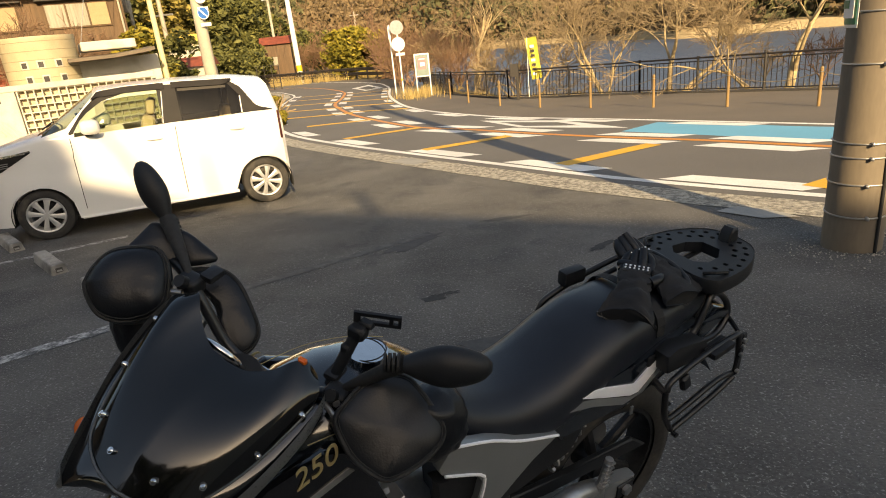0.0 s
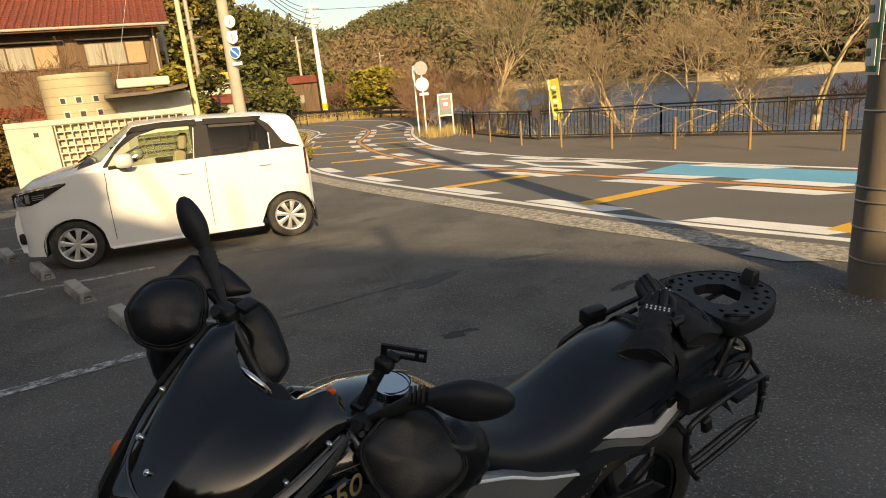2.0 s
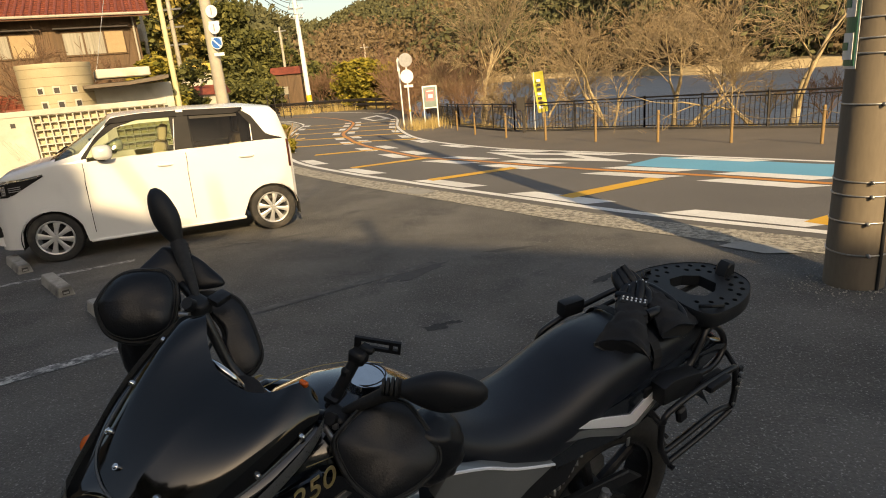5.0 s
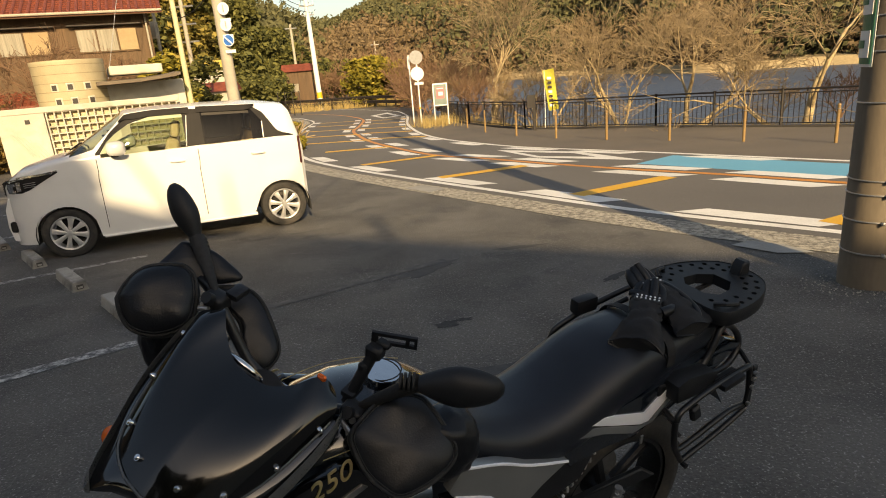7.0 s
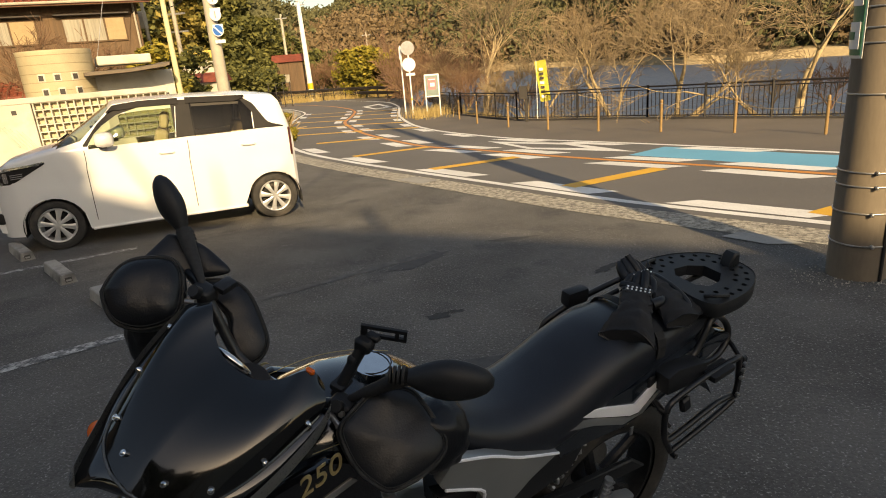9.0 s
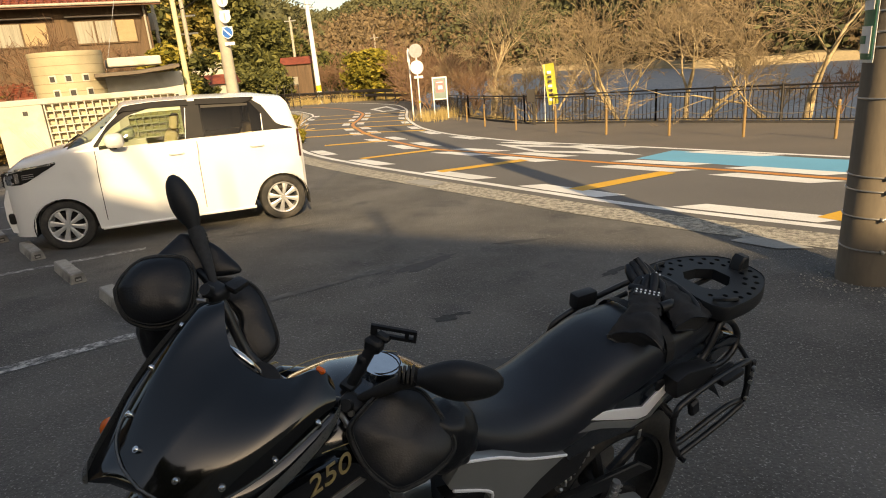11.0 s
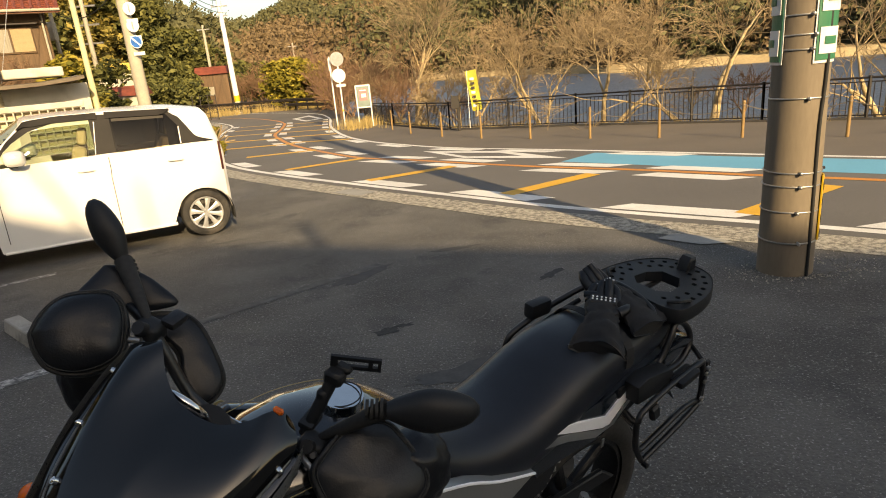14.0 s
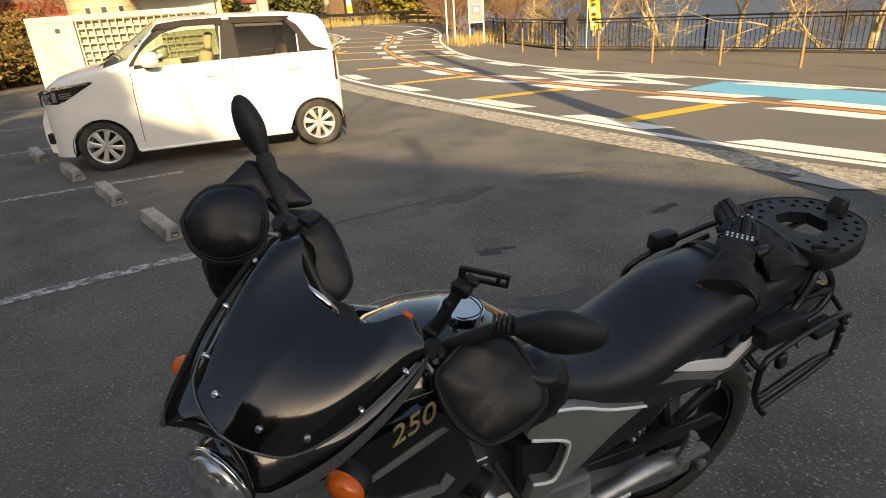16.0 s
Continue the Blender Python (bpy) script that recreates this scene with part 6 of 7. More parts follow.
tank = part("fuel_tank", loft([tank_ring(*r) for r in ((0.555, 0.80, 0.90, 0.075, 0.7), (0.585, 0.78, 0.945, 0.10, 0.7), (0.63, 0.77, 0.99, 0.12, 0.7), (0.70, 0.77, 1.035, 0.138, 0.7), (0.77, 0.78, 1.055, 0.15, 0.7), (0.85, 0.79, 1.062, 0.155, 0.7), (0.93, 0.80, 1.05, 0.15, 0.7), (1.0, 0.82, 1.02, 0.13, 0.7), (1.05, 0.85, 0.98, 0.09, 0.7))]), M_TANK, bike, "glossy dark fuel tank", True, 60)
cap = rod((0.765, 0.012, 1.05), (0.762, 0.014, 1.072), 0.049, 0.045, 32)
fc = part("fuel_cap", cap, M_CHROME, tank, "polished round fuel cap", True, 40)
part("cap_badge", tube([(0.7615 + 0.040 * math.cos(a), 0.0143 + 0.040 * math.sin(a), 1.0725) for a in np.linspace(0, 6.283, 20)[:-1]], 0.0015, 5, closed=True), M_DARKMETAL, fc)
for s in (1, -1):
    part("tank_pinstripe", tube([(0.66, s * 0.122, 0.985), (0.75, s * 0.142, 1.008), (0.85, s * 0.149, 1.018), (0.95, s * 0.142, 1.012)], 0.0012, 6, steps=4), M_GOLD, tank, "thin gold stripe on the tank")
# side shrouds beside the tank with the number
for s in (1, -1):
    sh = prism([(0.80, 0.78), (0.86, 0.98), (0.93, 1.01), (1.04, 0.985), (1.12, 0.93), (1.10, 0.86), (0.98, 0.74), (0.88, 0.72)], 0.03, "y", 0.01, s * 0.165, seg=2)
    shroud = part("tank_shroud", sh, M_GLOSSBLACK, bike, "gloss black shroud with gold number and grey stripe", True, 30)
    part("shroud_stripe", prism([(0.88, 0.946), (0.89, 0.955), (1.08, 0.886), (1.078, 0.872)], 0.004, "y", 0, s * 0.182), M_GREY, shroud, "grey slanting stripe")
    part("shroud_edge", prism([(0.865, 0.80), (0.885, 0.83), (0.90, 0.80), (1.0, 0.815), (1.09, 0.88), (1.085, 0.855), (1.0, 0.79), (0.89, 0.775)], 0.004, "y", 0, s * 0.182), M_GREY, shroud)
    txt = bpy.data.curves.new("number_text", "FONT")
    txt.body = "250"
    txt.size, txt.extrude, txt.shear, txt.align_x, txt.align_y = 0.062, 0.0012, 0.45, "CENTER", "CENTER"
    tmp = bpy.data.objects.new("number_text", txt)
    scene.collection.objects.link(tmp)
    bpy.context.view_layer.update()
    tm = bpy.data.meshes.new_from_object(tmp)
    bpy.data.objects.remove(tmp)
    tm.materials.clear()
    tm.materials.append(M_GOLD)
    num = new("number_decal", tm)
    num.parent = shroud
    num.matrix_basis = Matrix.Translation((0.957, s * 0.1825, 0.99)) @ Matrix.Rotation(radians(180 if s > 0 else 0), 4, "Z") @ Matrix.Rotation(radians(90), 4, "X") @ Matrix.Rotation(radians(21 if s > 0 else -21), 4, "Z")
    num["label"] = "gold raised number 250"

# seat
def seat_ring(x, zb, zt, wt, wb):
    pts = []
    n = 24
    for k in range(n):
        a = 2 * math.pi * k / n
        cy, cz = math.cos(a), math.sin(a)
        w = wb + (wt - wb) * (0.5 + 0.5 * cz)
        pts.append((x, w * math.copysign(abs(cy) ** 0.62, cy), (zb + zt) / 2 + (zt - zb) / 2 * math.copysign(abs(cz) ** 0.75, cz)))
    return pts


SEAT = [(0.625, 0.83, 0.915, 0.06, 0.10), (0.60, 0.80, 0.915, 0.085, 0.125), (0.52, 0.735, 0.872, 0.105, 0.145), (0.42, 0.68, 0.848, 0.125, 0.152), (0.32, 0.68, 0.855, 0.14, 0.155), (0.24, 0.695, 0.882, 0.148, 0.15), (0.16, 0.715, 0.918, 0.15, 0.142), (0.07, 0.745, 0.942, 0.145, 0.132), (-0.08, 0.785, 0.946, 0.135, 0.12), (-0.22, 0.815, 0.948, 0.122, 0.11), (-0.33, 0.835, 0.942, 0.105, 0.095), (-0.36, 0.86, 0.92, 0.08, 0.07)]
seat_rings = [seat_ring(*r) for r in smoothed(SEAT, 4)]
bike_seat = part("seat", loft(seat_rings), M_SEAT, bike, "worn black vinyl two-step seat", True, 60)
st = []
for k in range(0, 13):
    a = math.pi * k / 12
    r = seat_ring(0.0, 0.775, 0.954, 0.14, 0.127)
    i = k
    y, z = r[i][1], r[i][2]
    c = Vector((0, 0, 0.86))
    o = Vector((0, y, z)) - c
    st.append([(x + 0.03 * (1 - z), y * 1.012, c.z + o.z * 1.03) for x in (-0.06, -0.03)] + [(x + 0.03 * (1 - z), y * 1.03, c.z + o.z * 1.05) for x in (-0.03, -0.06)])
part("seat_strap", loft(st), M_FABRIC, bike_seat, "black webbing strap across the seat")
part("strap_buckle", box(0.045, 0.012, 0.035, (-0.02, 0.142, 0.80), 0.004), M_PLASTIC, bike_seat)

# tail panels
for s in (1, -1):
    tp = prism([(0.33, 0.72), (0.26, 0.79), (0.186, 0.81), (0.06, 0.80), (-0.05, 0.835), (-0.30, 0.86), (-0.36, 0.84), (-0.24, 0.79), (-0.06, 0.715), (0.07, 0.668), (0.2, 0.70), (0.30, 0.67)], 0.05, "y", 0.012, s * 0.118, seg=2)
    tail = part("tail_panel", tp, M_TANK, bike, "dark tail panel with a silver stripe", True, 30)
    part("silver_stripe", prism([(0.252, 0.792), (0.206, 0.802), (0.048, 0.749), (-0.054, 0.818), (-0.08, 0.801), (0.028, 0.713), (0.06, 0.715), (0.164, 0.757)], 0.008, "y", 0.002, s * 0.145), M_SILVER, tail, "wide silver stripe")
    part("stripe_edge", prism([(0.29, 0.766), (0.252, 0.786), (0.07, 0.712), (0.03, 0.708), (-0.085, 0.795), (-0.092, 0.785), (0.01, 0.703), (0.085, 0.695), (0.2, 0.745)], 0.006, "y", 0.001, s * 0.1455), M_GREY, tail)
    # grey side panel with its dark window
    side = prism([(0.682, 0.804), (0.642, 0.859), (0.542, 0.819), (0.452, 0.769), (0.327, 0.724), (0.412, 0.684), (0.462, 0.654), (0.532, 0.589), (0.612, 0.544), (0.657, 0.564), (0.644, 0.629), (0.590, 0.609), (0.572, 0.644), (0.557, 0.704), (0.572, 0.734), (0.672, 0.784)], 0.03, "y", 0.006, s * 0.145, seg=2)
    sp = part("side_panel", side, M_GREY, bike, "silver-grey side panel", True, 30)
    part("panel_rim", tube([(0.647, s * 0.162, 0.856), (0.542, s * 0.162, 0.820), (0.452, s * 0.162, 0.772), (0.332, s * 0.162, 0.727)], 0.004, 6, steps=3), M_SILVER, sp, "pale edge of the panel")
    part("panel_rim", tube([(0.647, s * 0.162, 0.626), (0.592, s * 0.163, 0.609), (0.572, s * 0.163, 0.644), (0.559, s * 0.163, 0.699), (0.570, s * 0.162, 0.731), (0.667, s * 0.162, 0.782)], 0.004, 6, steps=3), M_SILVER, sp, "pale edge of the panel")
    part("side_cover", prism([(0.68, 0.75), (0.55, 0.70), (0.40, 0.69), (0.20, 0.68), (0.25, 0.60), (0.42, 0.56), (0.66, 0.55)], 0.04, "y", 0.01, s * 0.115), M_PLASTIC, bike, "", True, 30)
    # swing arm and footrest hanger
    sw = prism([(0.56, 0.47), (0.44, 0.475), (0.32, 0.44), (0.18, 0.395), (0.0, 0.355), (-0.045, 0.345), (-0.04, 0.285), (0.1, 0.29), (0.28, 0.33), (0.45, 0.39), (0.56, 0.40)], 0.04, "y", 0.01, s * 0.115, seg=2)
    arm = part("swing_arm", sw, M_GREY, bike, "grey box-section swing arm", True, 30)
    part("axle_nut", rod((0, s * 0.13, 0.315), (0, s * 0.152, 0.315), 0.018, None, 6), M_STEEL, arm)
    part("axle_plate", box(0.07, 0.006, 0.05, (0.0, s * 0.137, 0.315), 0.002), M_DARKMETAL, arm)
    hang = tube([(0.56, s * 0.165, 0.43), (0.46, s * 0.17, 0.452), (0.36, s * 0.172, 0.468), (0.27, s * 0.172, 0.478), (0.19, s * 0.17, 0.462), (0.175, s * 0.17, 0.445)], [0.018, 0.02, 0.024, 0.028, 0.026, 0.016], 10, steps=3)
    hg = part("footrest_hanger", hang, M_ALLOY, bike, "cast alloy footrest hanger", True, 40)
    part("hanger_rib", tube([(0.60, s * 0.182, 0.40), (0.47, s * 0.187, 0.432), (0.35, s * 0.19, 0.452)], 0.008, 6, steps=3), M_SILVER, hg)
    peg = tube([(0.185, s * 0.178, 0.45), (0.175, s * 0.19, 0.50), (0.165, s * 0.195, 0.58)], [0.016, 0.014, 0.012], 8)
    join(peg, box(0.05, 0.02, 0.05, (0.185, s * 0.185, 0.45), 0.006))
    for k in range(6):
        join(peg, box(0.03, 0.012, 0.006, (0.180 - 0.003 * k, s * 0.2, 0.49 + 0.015 * k), 0))
    part("pillion_footrest", peg, M_ALLOY, hg, "folded ribbed alloy footrest", True, 35)
    # luggage frame
    pr = s * 0.205
    lf = tube([(-0.03, pr * 0.75, 0.73), (-0.012, pr, 0.735), (-0.03, pr, 0.763), (-0.15, pr, 0.797), (-0.29, pr, 0.812), (-0.31, pr, 0.80), (-0.335, pr, 0.70), (-0.33, pr, 0.668), (-0.25, pr, 0.672), (-0.08, pr, 0.628), (-0.03, pr, 0.635), (-0.012, pr, 0.735)], 0.009, 8, steps=3)
    join(lf, tube([(-0.03, pr, 0.635), (-0.068, pr, 0.572), (-0.08, pr, 0.572), (-0.235, pr, 0.612), (-0.33, pr, 0.648)], 0.009, 8, steps=3))
    lug = part("luggage_frame", lf, M_TUBE, bike, "black tubular pannier frame", True, 50)
    part("frame_plate", box(0.02, 0.012, 0.15, (-0.327, pr + s * 0.004, 0.735), 0.003), M_PLASTIC, lug)
    for z in (0.79, 0.768, 0.74, 0.68):
        part("frame_bolt", rod((-0.322, pr + s * 0.009, z), (-0.322, pr + s * 0.018, z), 0.007, None, 8), M_STEEL, lug)
    part("frame_bolt", rod((-0.07, pr + s * 0.006, 0.565), (-0.07, pr + s * 0.022, 0.565), 0.008, None, 8), M_PLASTIC, lug)
    part("frame_stay", tube([(-0.32, pr, 0.80), (-0.36, s * 0.1, 0.83), (-0.365, 0, 0.835)], 0.008, 8, steps=2), M_TUBE, lug)
    pad = prism([(-0.02, 0.835), (-0.06, 0.85), (-0.17, 0.835), (-0.20, 0.80), (-0.15, 0.775), (-0.03, 0.775)], 0.05, "y", 0.008, s * 0.165, seg=2)
    part("case_mount", pad, M_PLASTIC, lug, "black moulded case mount", True, 30)
    part("case_mount", box(0.09, 0.05, 0.022, (0, 0, 0), 0.008, 2, m=pose(-0.215, s * 0.205, 0.80, 0, 8, 0)), M_PLASTIC, lug, "", True, 30)
    part("case_latch", box(0.035, 0.02, 0.05, (0, 0, 0), 0.006, 1, m=pose(-0.09, pr, 0.735, 0, 20, 0)), M_PLASTIC, lug)
    # grab rail
    gr = tube([(-0.02, s * 0.135, 0.79), (-0.10, s * 0.145, 0.80), (-0.175, s * 0.145, 0.83), (-0.22, s * 0.14, 0.89), (-0.25, s * 0.13, 0.925), (-0.305, s * 0.125, 0.905), (-0.345, s * 0.13, 0.855), (-0.33, s * 0.14, 0.81), (-0.27, s * 0.147, 0.783), (-0.17, s * 0.15, 0.79)], 0.010, 8, steps=3)
    join(gr, tube([(-0.20, s * 0.12, 0.80), (-0.24, s * 0.11, 0.87), (-0.27, s * 0.10, 0.93)], 0.009, 8, steps=3))
    part("grab_rail", gr, M_TUBE, bike, "black tubular grab rail", True, 50)
    part("reflector_strip", box(0.012, 0.004, 0.03, (0.02, s * 0.13, 0.63), 0.001), M_STEEL, bike)

far_mount = tube([(0.10, -0.20, 0.80), (0.095, -0.20, 0.825), (0.07, -0.20, 0.85), (-0.05, -0.20, 0.882), (-0.20, -0.19, 0.912), (-0.25, -0.17, 0.925)], 0.010, 8, steps=3)
join(far_mount, tube([(0.09, -0.17, 0.80), (-0.02, -0.185, 0.845), (-0.2, -0.18, 0.88)], 0.009, 8, steps=3))
fm = part("side_bar", far_mount, M_TUBE, bike, "black tubular side bar", True, 50)
part("case_mount", box(0.085, 0.04, 0.05, (-0.03, -0.20, 0.90), 0.01, 2), M_PLASTIC, fm, "", True, 40)
# top rack with drilled plate
OUT = [(-0.236, -0.09), (-0.25, -0.138), (-0.285, -0.153), (-0.38, -0.148), (-0.46, -0.124), (-0.525, -0.082), (-0.548, -0.03), (-0.548, 0.03), (-0.525, 0.082), (-0.46, 0.124), (-0.38, 0.148), (-0.285, 0.153), (-0.25, 0.138), (-0.236, 0.09), (-0.243, 0.0)]
rack = bmesh.new()


def hole(cx, cy, r, n, sx=1.0):
    return [(cx + sx * r * math.cos(2 * math.pi * k / n), cy + r * math.sin(2 * math.pi * k / n)) for k in range(n)]


loops = [[tuple(p) for p in smoothed(OUT + OUT[:1], 3)[:-1]]]
for k in range(9):
    a = -1.25 + 2.5 * k / 8
    loops.append(hole(-0.385 - 0.145 * math.cos(a), 0.118 * math.sin(a) * 1.0, 0.0085, 10))
for k in range(7):
    a = -1.1 + 2.2 * k / 6
    loops.append(hole(-0.385 - 0.108 * math.cos(a), 0.09 * math.sin(a), 0.0085, 10))
for s in (1, -1):
    for x, y in ((-0.275, 0.105), (-0.31, 0.125), (-0.35, 0.128), (-0.39, 0.126), (-0.285, 0.075), (-0.32, 0.098), (-0.365, 0.1)):
        loops.append(hole(x, s * y, 0.008, 10))
loops.append([(-0.305, -0.035), (-0.335, -0.065), (-0.39, -0.06), (-0.435, -0.03), (-0.435, 0.03), (-0.39, 0.06), (-0.335, 0.065), (-0.305, 0.035)])
loop_edges = []
for lp in loops:
    vs = [rack.verts.new((x, y, 0.98)) for x, y in lp]
    loop_edges += [rack.edges.new((vs[i], vs[(i + 1) % len(vs)])) for i in range(len(vs))]
bmesh.ops.triangle_fill(rack, use_beauty=True, edges=loop_edges)
ex = bmesh.ops.extrude_face_region(rack, geom=rack.faces[:])
bmesh.ops.translate(rack, vec=(0, 0, -0.034), verts=[g for g in ex["geom"] if isinstance(g, bmesh.types.BMVert)])
top_rack = part("top_rack", rack, M_PLASTIC, bike, "black drilled plastic top-case plate")
skirt = loft([[(-0.4 + (x + 0.4) * k, y * k, z) for x, y in loops[0]] for k, z in ((1.0, 0.982), (1.015, 0.976), (1.03, 0.943), (1.02, 0.94), (1.0, 0.945))], False)
part("rack_rim", skirt, M_PLASTIC, top_rack, "", True, 40)
top_rack.location.x = 0.025
part("rack_knob", prism([(-0.49, 0.978), (-0.498, 1.012), (-0.51, 1.024), (-0.532, 1.022), (-0.54, 0.978)], 0.042, "y", 0.005, 0.0), M_PLASTIC, top_rack, "black locking knob", True, 40)
for s in (1, -1):
    part("rack_clip", tube([(-0.262, s * 0.10, 0.985), (-0.28, s * 0.125, 0.991), (-0.325, s * 0.135, 0.985)], 0.006, 6, steps=3), M_PLASTIC, top_rack)
    part("rack_stay", tube([(-0.18, s * 0.10, 0.84), (-0.26, s * 0.095, 0.90), (-0.30, s * 0.09, 0.945)], 0.010, 8, steps=3), M_TUBE, top_rack)
    part("rack_stay", tube([(-0.20, s * 0.06, 0.90), (-0.30, s * 0.05, 0.92), (-0.50, s * 0.05, 0.94)], 0.009, 8, steps=3), M_TUBE, top_rack)
part("rear_loop", tube([(-0.16, -0.11, 0.955), (-0.20, -0.10, 0.985), (-0.215, -0.05, 1.0), (-0.215, 0.0, 1.0), (-0.215, 0.05, 0.99), (-0.20, 0.10, 0.975), (-0.18, 0.115, 0.94)], 0.008, 8, steps=4), M_TUBE, top_rack, "", True, 50)
part("rear_fender", loft([[(x, y, z) for y, z in ((-w, zz - 0.02), (-w * 0.7, zz), (w * 0.7, zz), (w, zz - 0.02), (w * 0.7, zz - 0.012), (-w * 0.7, zz - 0.012))] for x, zz, w in ((0.2, 0.62, 0.09), (0.0, 0.70, 0.09), (-0.2, 0.72, 0.085), (-0.36, 0.66, 0.08), (-0.44, 0.55, 0.075))]), M_PLASTIC, bike, "", True, 40)
part("tail_lamp", box(0.06, 0.16, 0.06, (-0.36, 0, 0.80), 0.015, 2), material("tail_red", (0.3, 0.015, 0.012), None, 0.15, fine=60, bump=0), bike, "red tail lamp", True, 40)
# shock spring
spring = [(0.20 + 0.10 * t - 0.0, 0.105 + 0.022 * math.cos(t * 44), 0.66 - 0.10 * t + 0.022 * math.sin(t * 44)) for t in np.linspace(0, 1, 60)]
part("shock_spring", tube(spring, 0.005, 6), M_STEEL, bike, "bare shock absorber spring", True, 60)
part("chain_guard", prism([(0.45, 0.50), (0.2, 0.47), (-0.05, 0.46), (-0.12, 0.40), (0.1, 0.42), (0.45, 0.44)], 0.02, "y", 0.005, 0.09), M_PLASTIC, bike)
part("inner_fender", prism([(0.62, 0.74), (0.45, 0.70), (0.20, 0.66), (0.24, 0.55), (0.34, 0.46), (0.60, 0.46)], 0.13, "y", 0.02, 0.0), M_PLASTIC, bike, "", True, 30)

# engine, frame, exhaust, stand
eng = box(0.36, 0.24, 0.22, (0.72, 0, 0.43), 0.05, 3)
box(0.16, 0.17, 0.2, (0.84, 0, 0.64), 0.02, 2, eng)
engine = part("engine", eng, M_ALLOY, bike, "grey air-cooled single-cylinder engine", True, 30)
for k in range(7):
    part("cooling_fin", box(0.20, 0.22, 0.008, (0.84, 0, 0.57 + 0.024 * k), 0.002), M_ALLOY, engine)
part("crankcase_cover", rod((0.66, 0.12, 0.43), (0.66, 0.155, 0.43), 0.10, 0.09, 28), M_ALLOY, engine, "", True, 40)
part("sprocket_cover", prism([(0.62, 0.56), (0.46, 0.54), (0.44, 0.42), (0.56, 0.38), (0.64, 0.44)], 0.05, "y", 0.015, 0.135, seg=2), M_ALLOY, engine, "", True, 35)
part("spark_cap", rod((0.79, 0.10, 0.67), (0.745, 0.2, 0.62), 0.022, 0.016, 14), M_ALLOY, engine, "turned alloy cap", True, 40)
part("injector", rod((0.81, 0.09, 0.70), (0.77, 0.16, 0.69), 0.035, 0.03, 14), M_PLASTIC, engine, "", True, 40)
for a, b in (((0.74, 0.13, 0.72), (0.70, 0.17, 0.56)), ((0.90, 0.1, 0.74), (0.72, 0.16, 0.60)), ((0.86, 0.12, 0.74), (0.80, 0.15, 0.5))):
    m = ((a[0] + b[0]) / 2 - 0.03, a[1] + 0.045, (a[2] + b[2]) / 2 - 0.04)
    part("hose", tube([a, m, b], 0.007, 8, steps=5), M_RUBBER, engine, "", True, 60)
for s in (1, -1):
    part("frame_tube", tube([(1.0, s * 0.03, 0.95), (0.98, s * 0.07, 0.75), (0.93, s * 0.1, 0.45), (0.75, s * 0.11, 0.30), (0.50, s * 0.11, 0.33), (0.45, s * 0.11, 0.48), (0.50, s * 0.11, 0.72)], 0.017, 10, steps=3), M_TUBE, bike, "", True, 50)
part("exhaust", tube([(0.9, -0.05, 0.55), (0.98, -0.08, 0.42), (0.85, -0.12, 0.27), (0.4, -0.15, 0.30), (0.15, -0.19, 0.36), (-0.3, -0.21, 0.46)], [0.02, 0.02, 0.02, 0.024, 0.05, 0.052], 14, steps=4), M_DARKMETAL, bike, "dark exhaust", True, 50)
part("side_stand", tube([(0.56, 0.10, 0.36), (0.54, 0.17, 0.2), (0.52, 0.235, 0.045)], 0.012, 8), M_TUBE, bike)
part("gear_pedal", tube([(0.62, 0.17, 0.34), (0.74, 0.19, 0.32), (0.80, 0.2, 0.34)], 0.007, 8), M_STEEL, bike)
part("rider_footrest", box(0.04, 0.11, 0.025, (0.55, 0.22, 0.34), 0.008), M_RUBBER, bike)

# steered front: fork, headlight, cowl, bars
for s in (1, -1):
    part("fork_leg", steered(tube([(1.36, s * 0.085, 0.305), (1.30, s * 0.085, 0.45), (1.08, s * 0.085, 0.93)], [0.027, 0.027, 0.02], 14)), M_ALLOY, bike, "alloy fork leg", True, 60)
part("front_fender", steered(loft([[(1.36 + R * math.cos(a), y, 0.305 + R * math.sin(a)) for y, R in ((-0.065, 0.31), (-0.04, 0.335), (0, 0.342), (0.04, 0.335), (0.065, 0.31), (0.04, 0.328), (-0.04, 0.328))] for a in np.linspace(0.35, 2.6, 14)])), M_GLOSSBLACK, bike, "gloss black front mudguard", True, 50)
lampb = bmesh.new()
bmesh.ops.create_uvsphere(lampb, u_segments=28, v_segments=16, radius=1)
for v in lampb.verts:
    v.co = Vector((1.25 + 0.10 * v.co.x if v.co.x < 0 else 1.25 + 0.055 * v.co.x, 0.085 * v.co.y, 0.93 + 0.095 * v.co.z))
head = part("headlight", steered(lampb), M_GLOSSBLACK, bike, "round headlight under the cowl", True, 60)
lens = bmesh.new()
bmesh.ops.create_uvsphere(lens, u_segments=28, v_segments=12, radius=1)
for v in lens.verts:
    v.co = Vector((1.29 + 0.035 * v.co.x, 0.074 * v.co.y, 0.927 + 0.083 * v.co.z))
part("headlight_lens", steered(lens), M_LAMP, head, "bright faceted headlight lens", True, 60)
part("headlight_ring", steered(tube([(1.286, 0.078 * math.cos(a), 0.927 + 0.088 * math.sin(a)) for a in np.linspace(0, 2 * math.pi, 28)[:-1]], 0.006, 8, closed=True)), M_CHROME, head, "", True, 60)

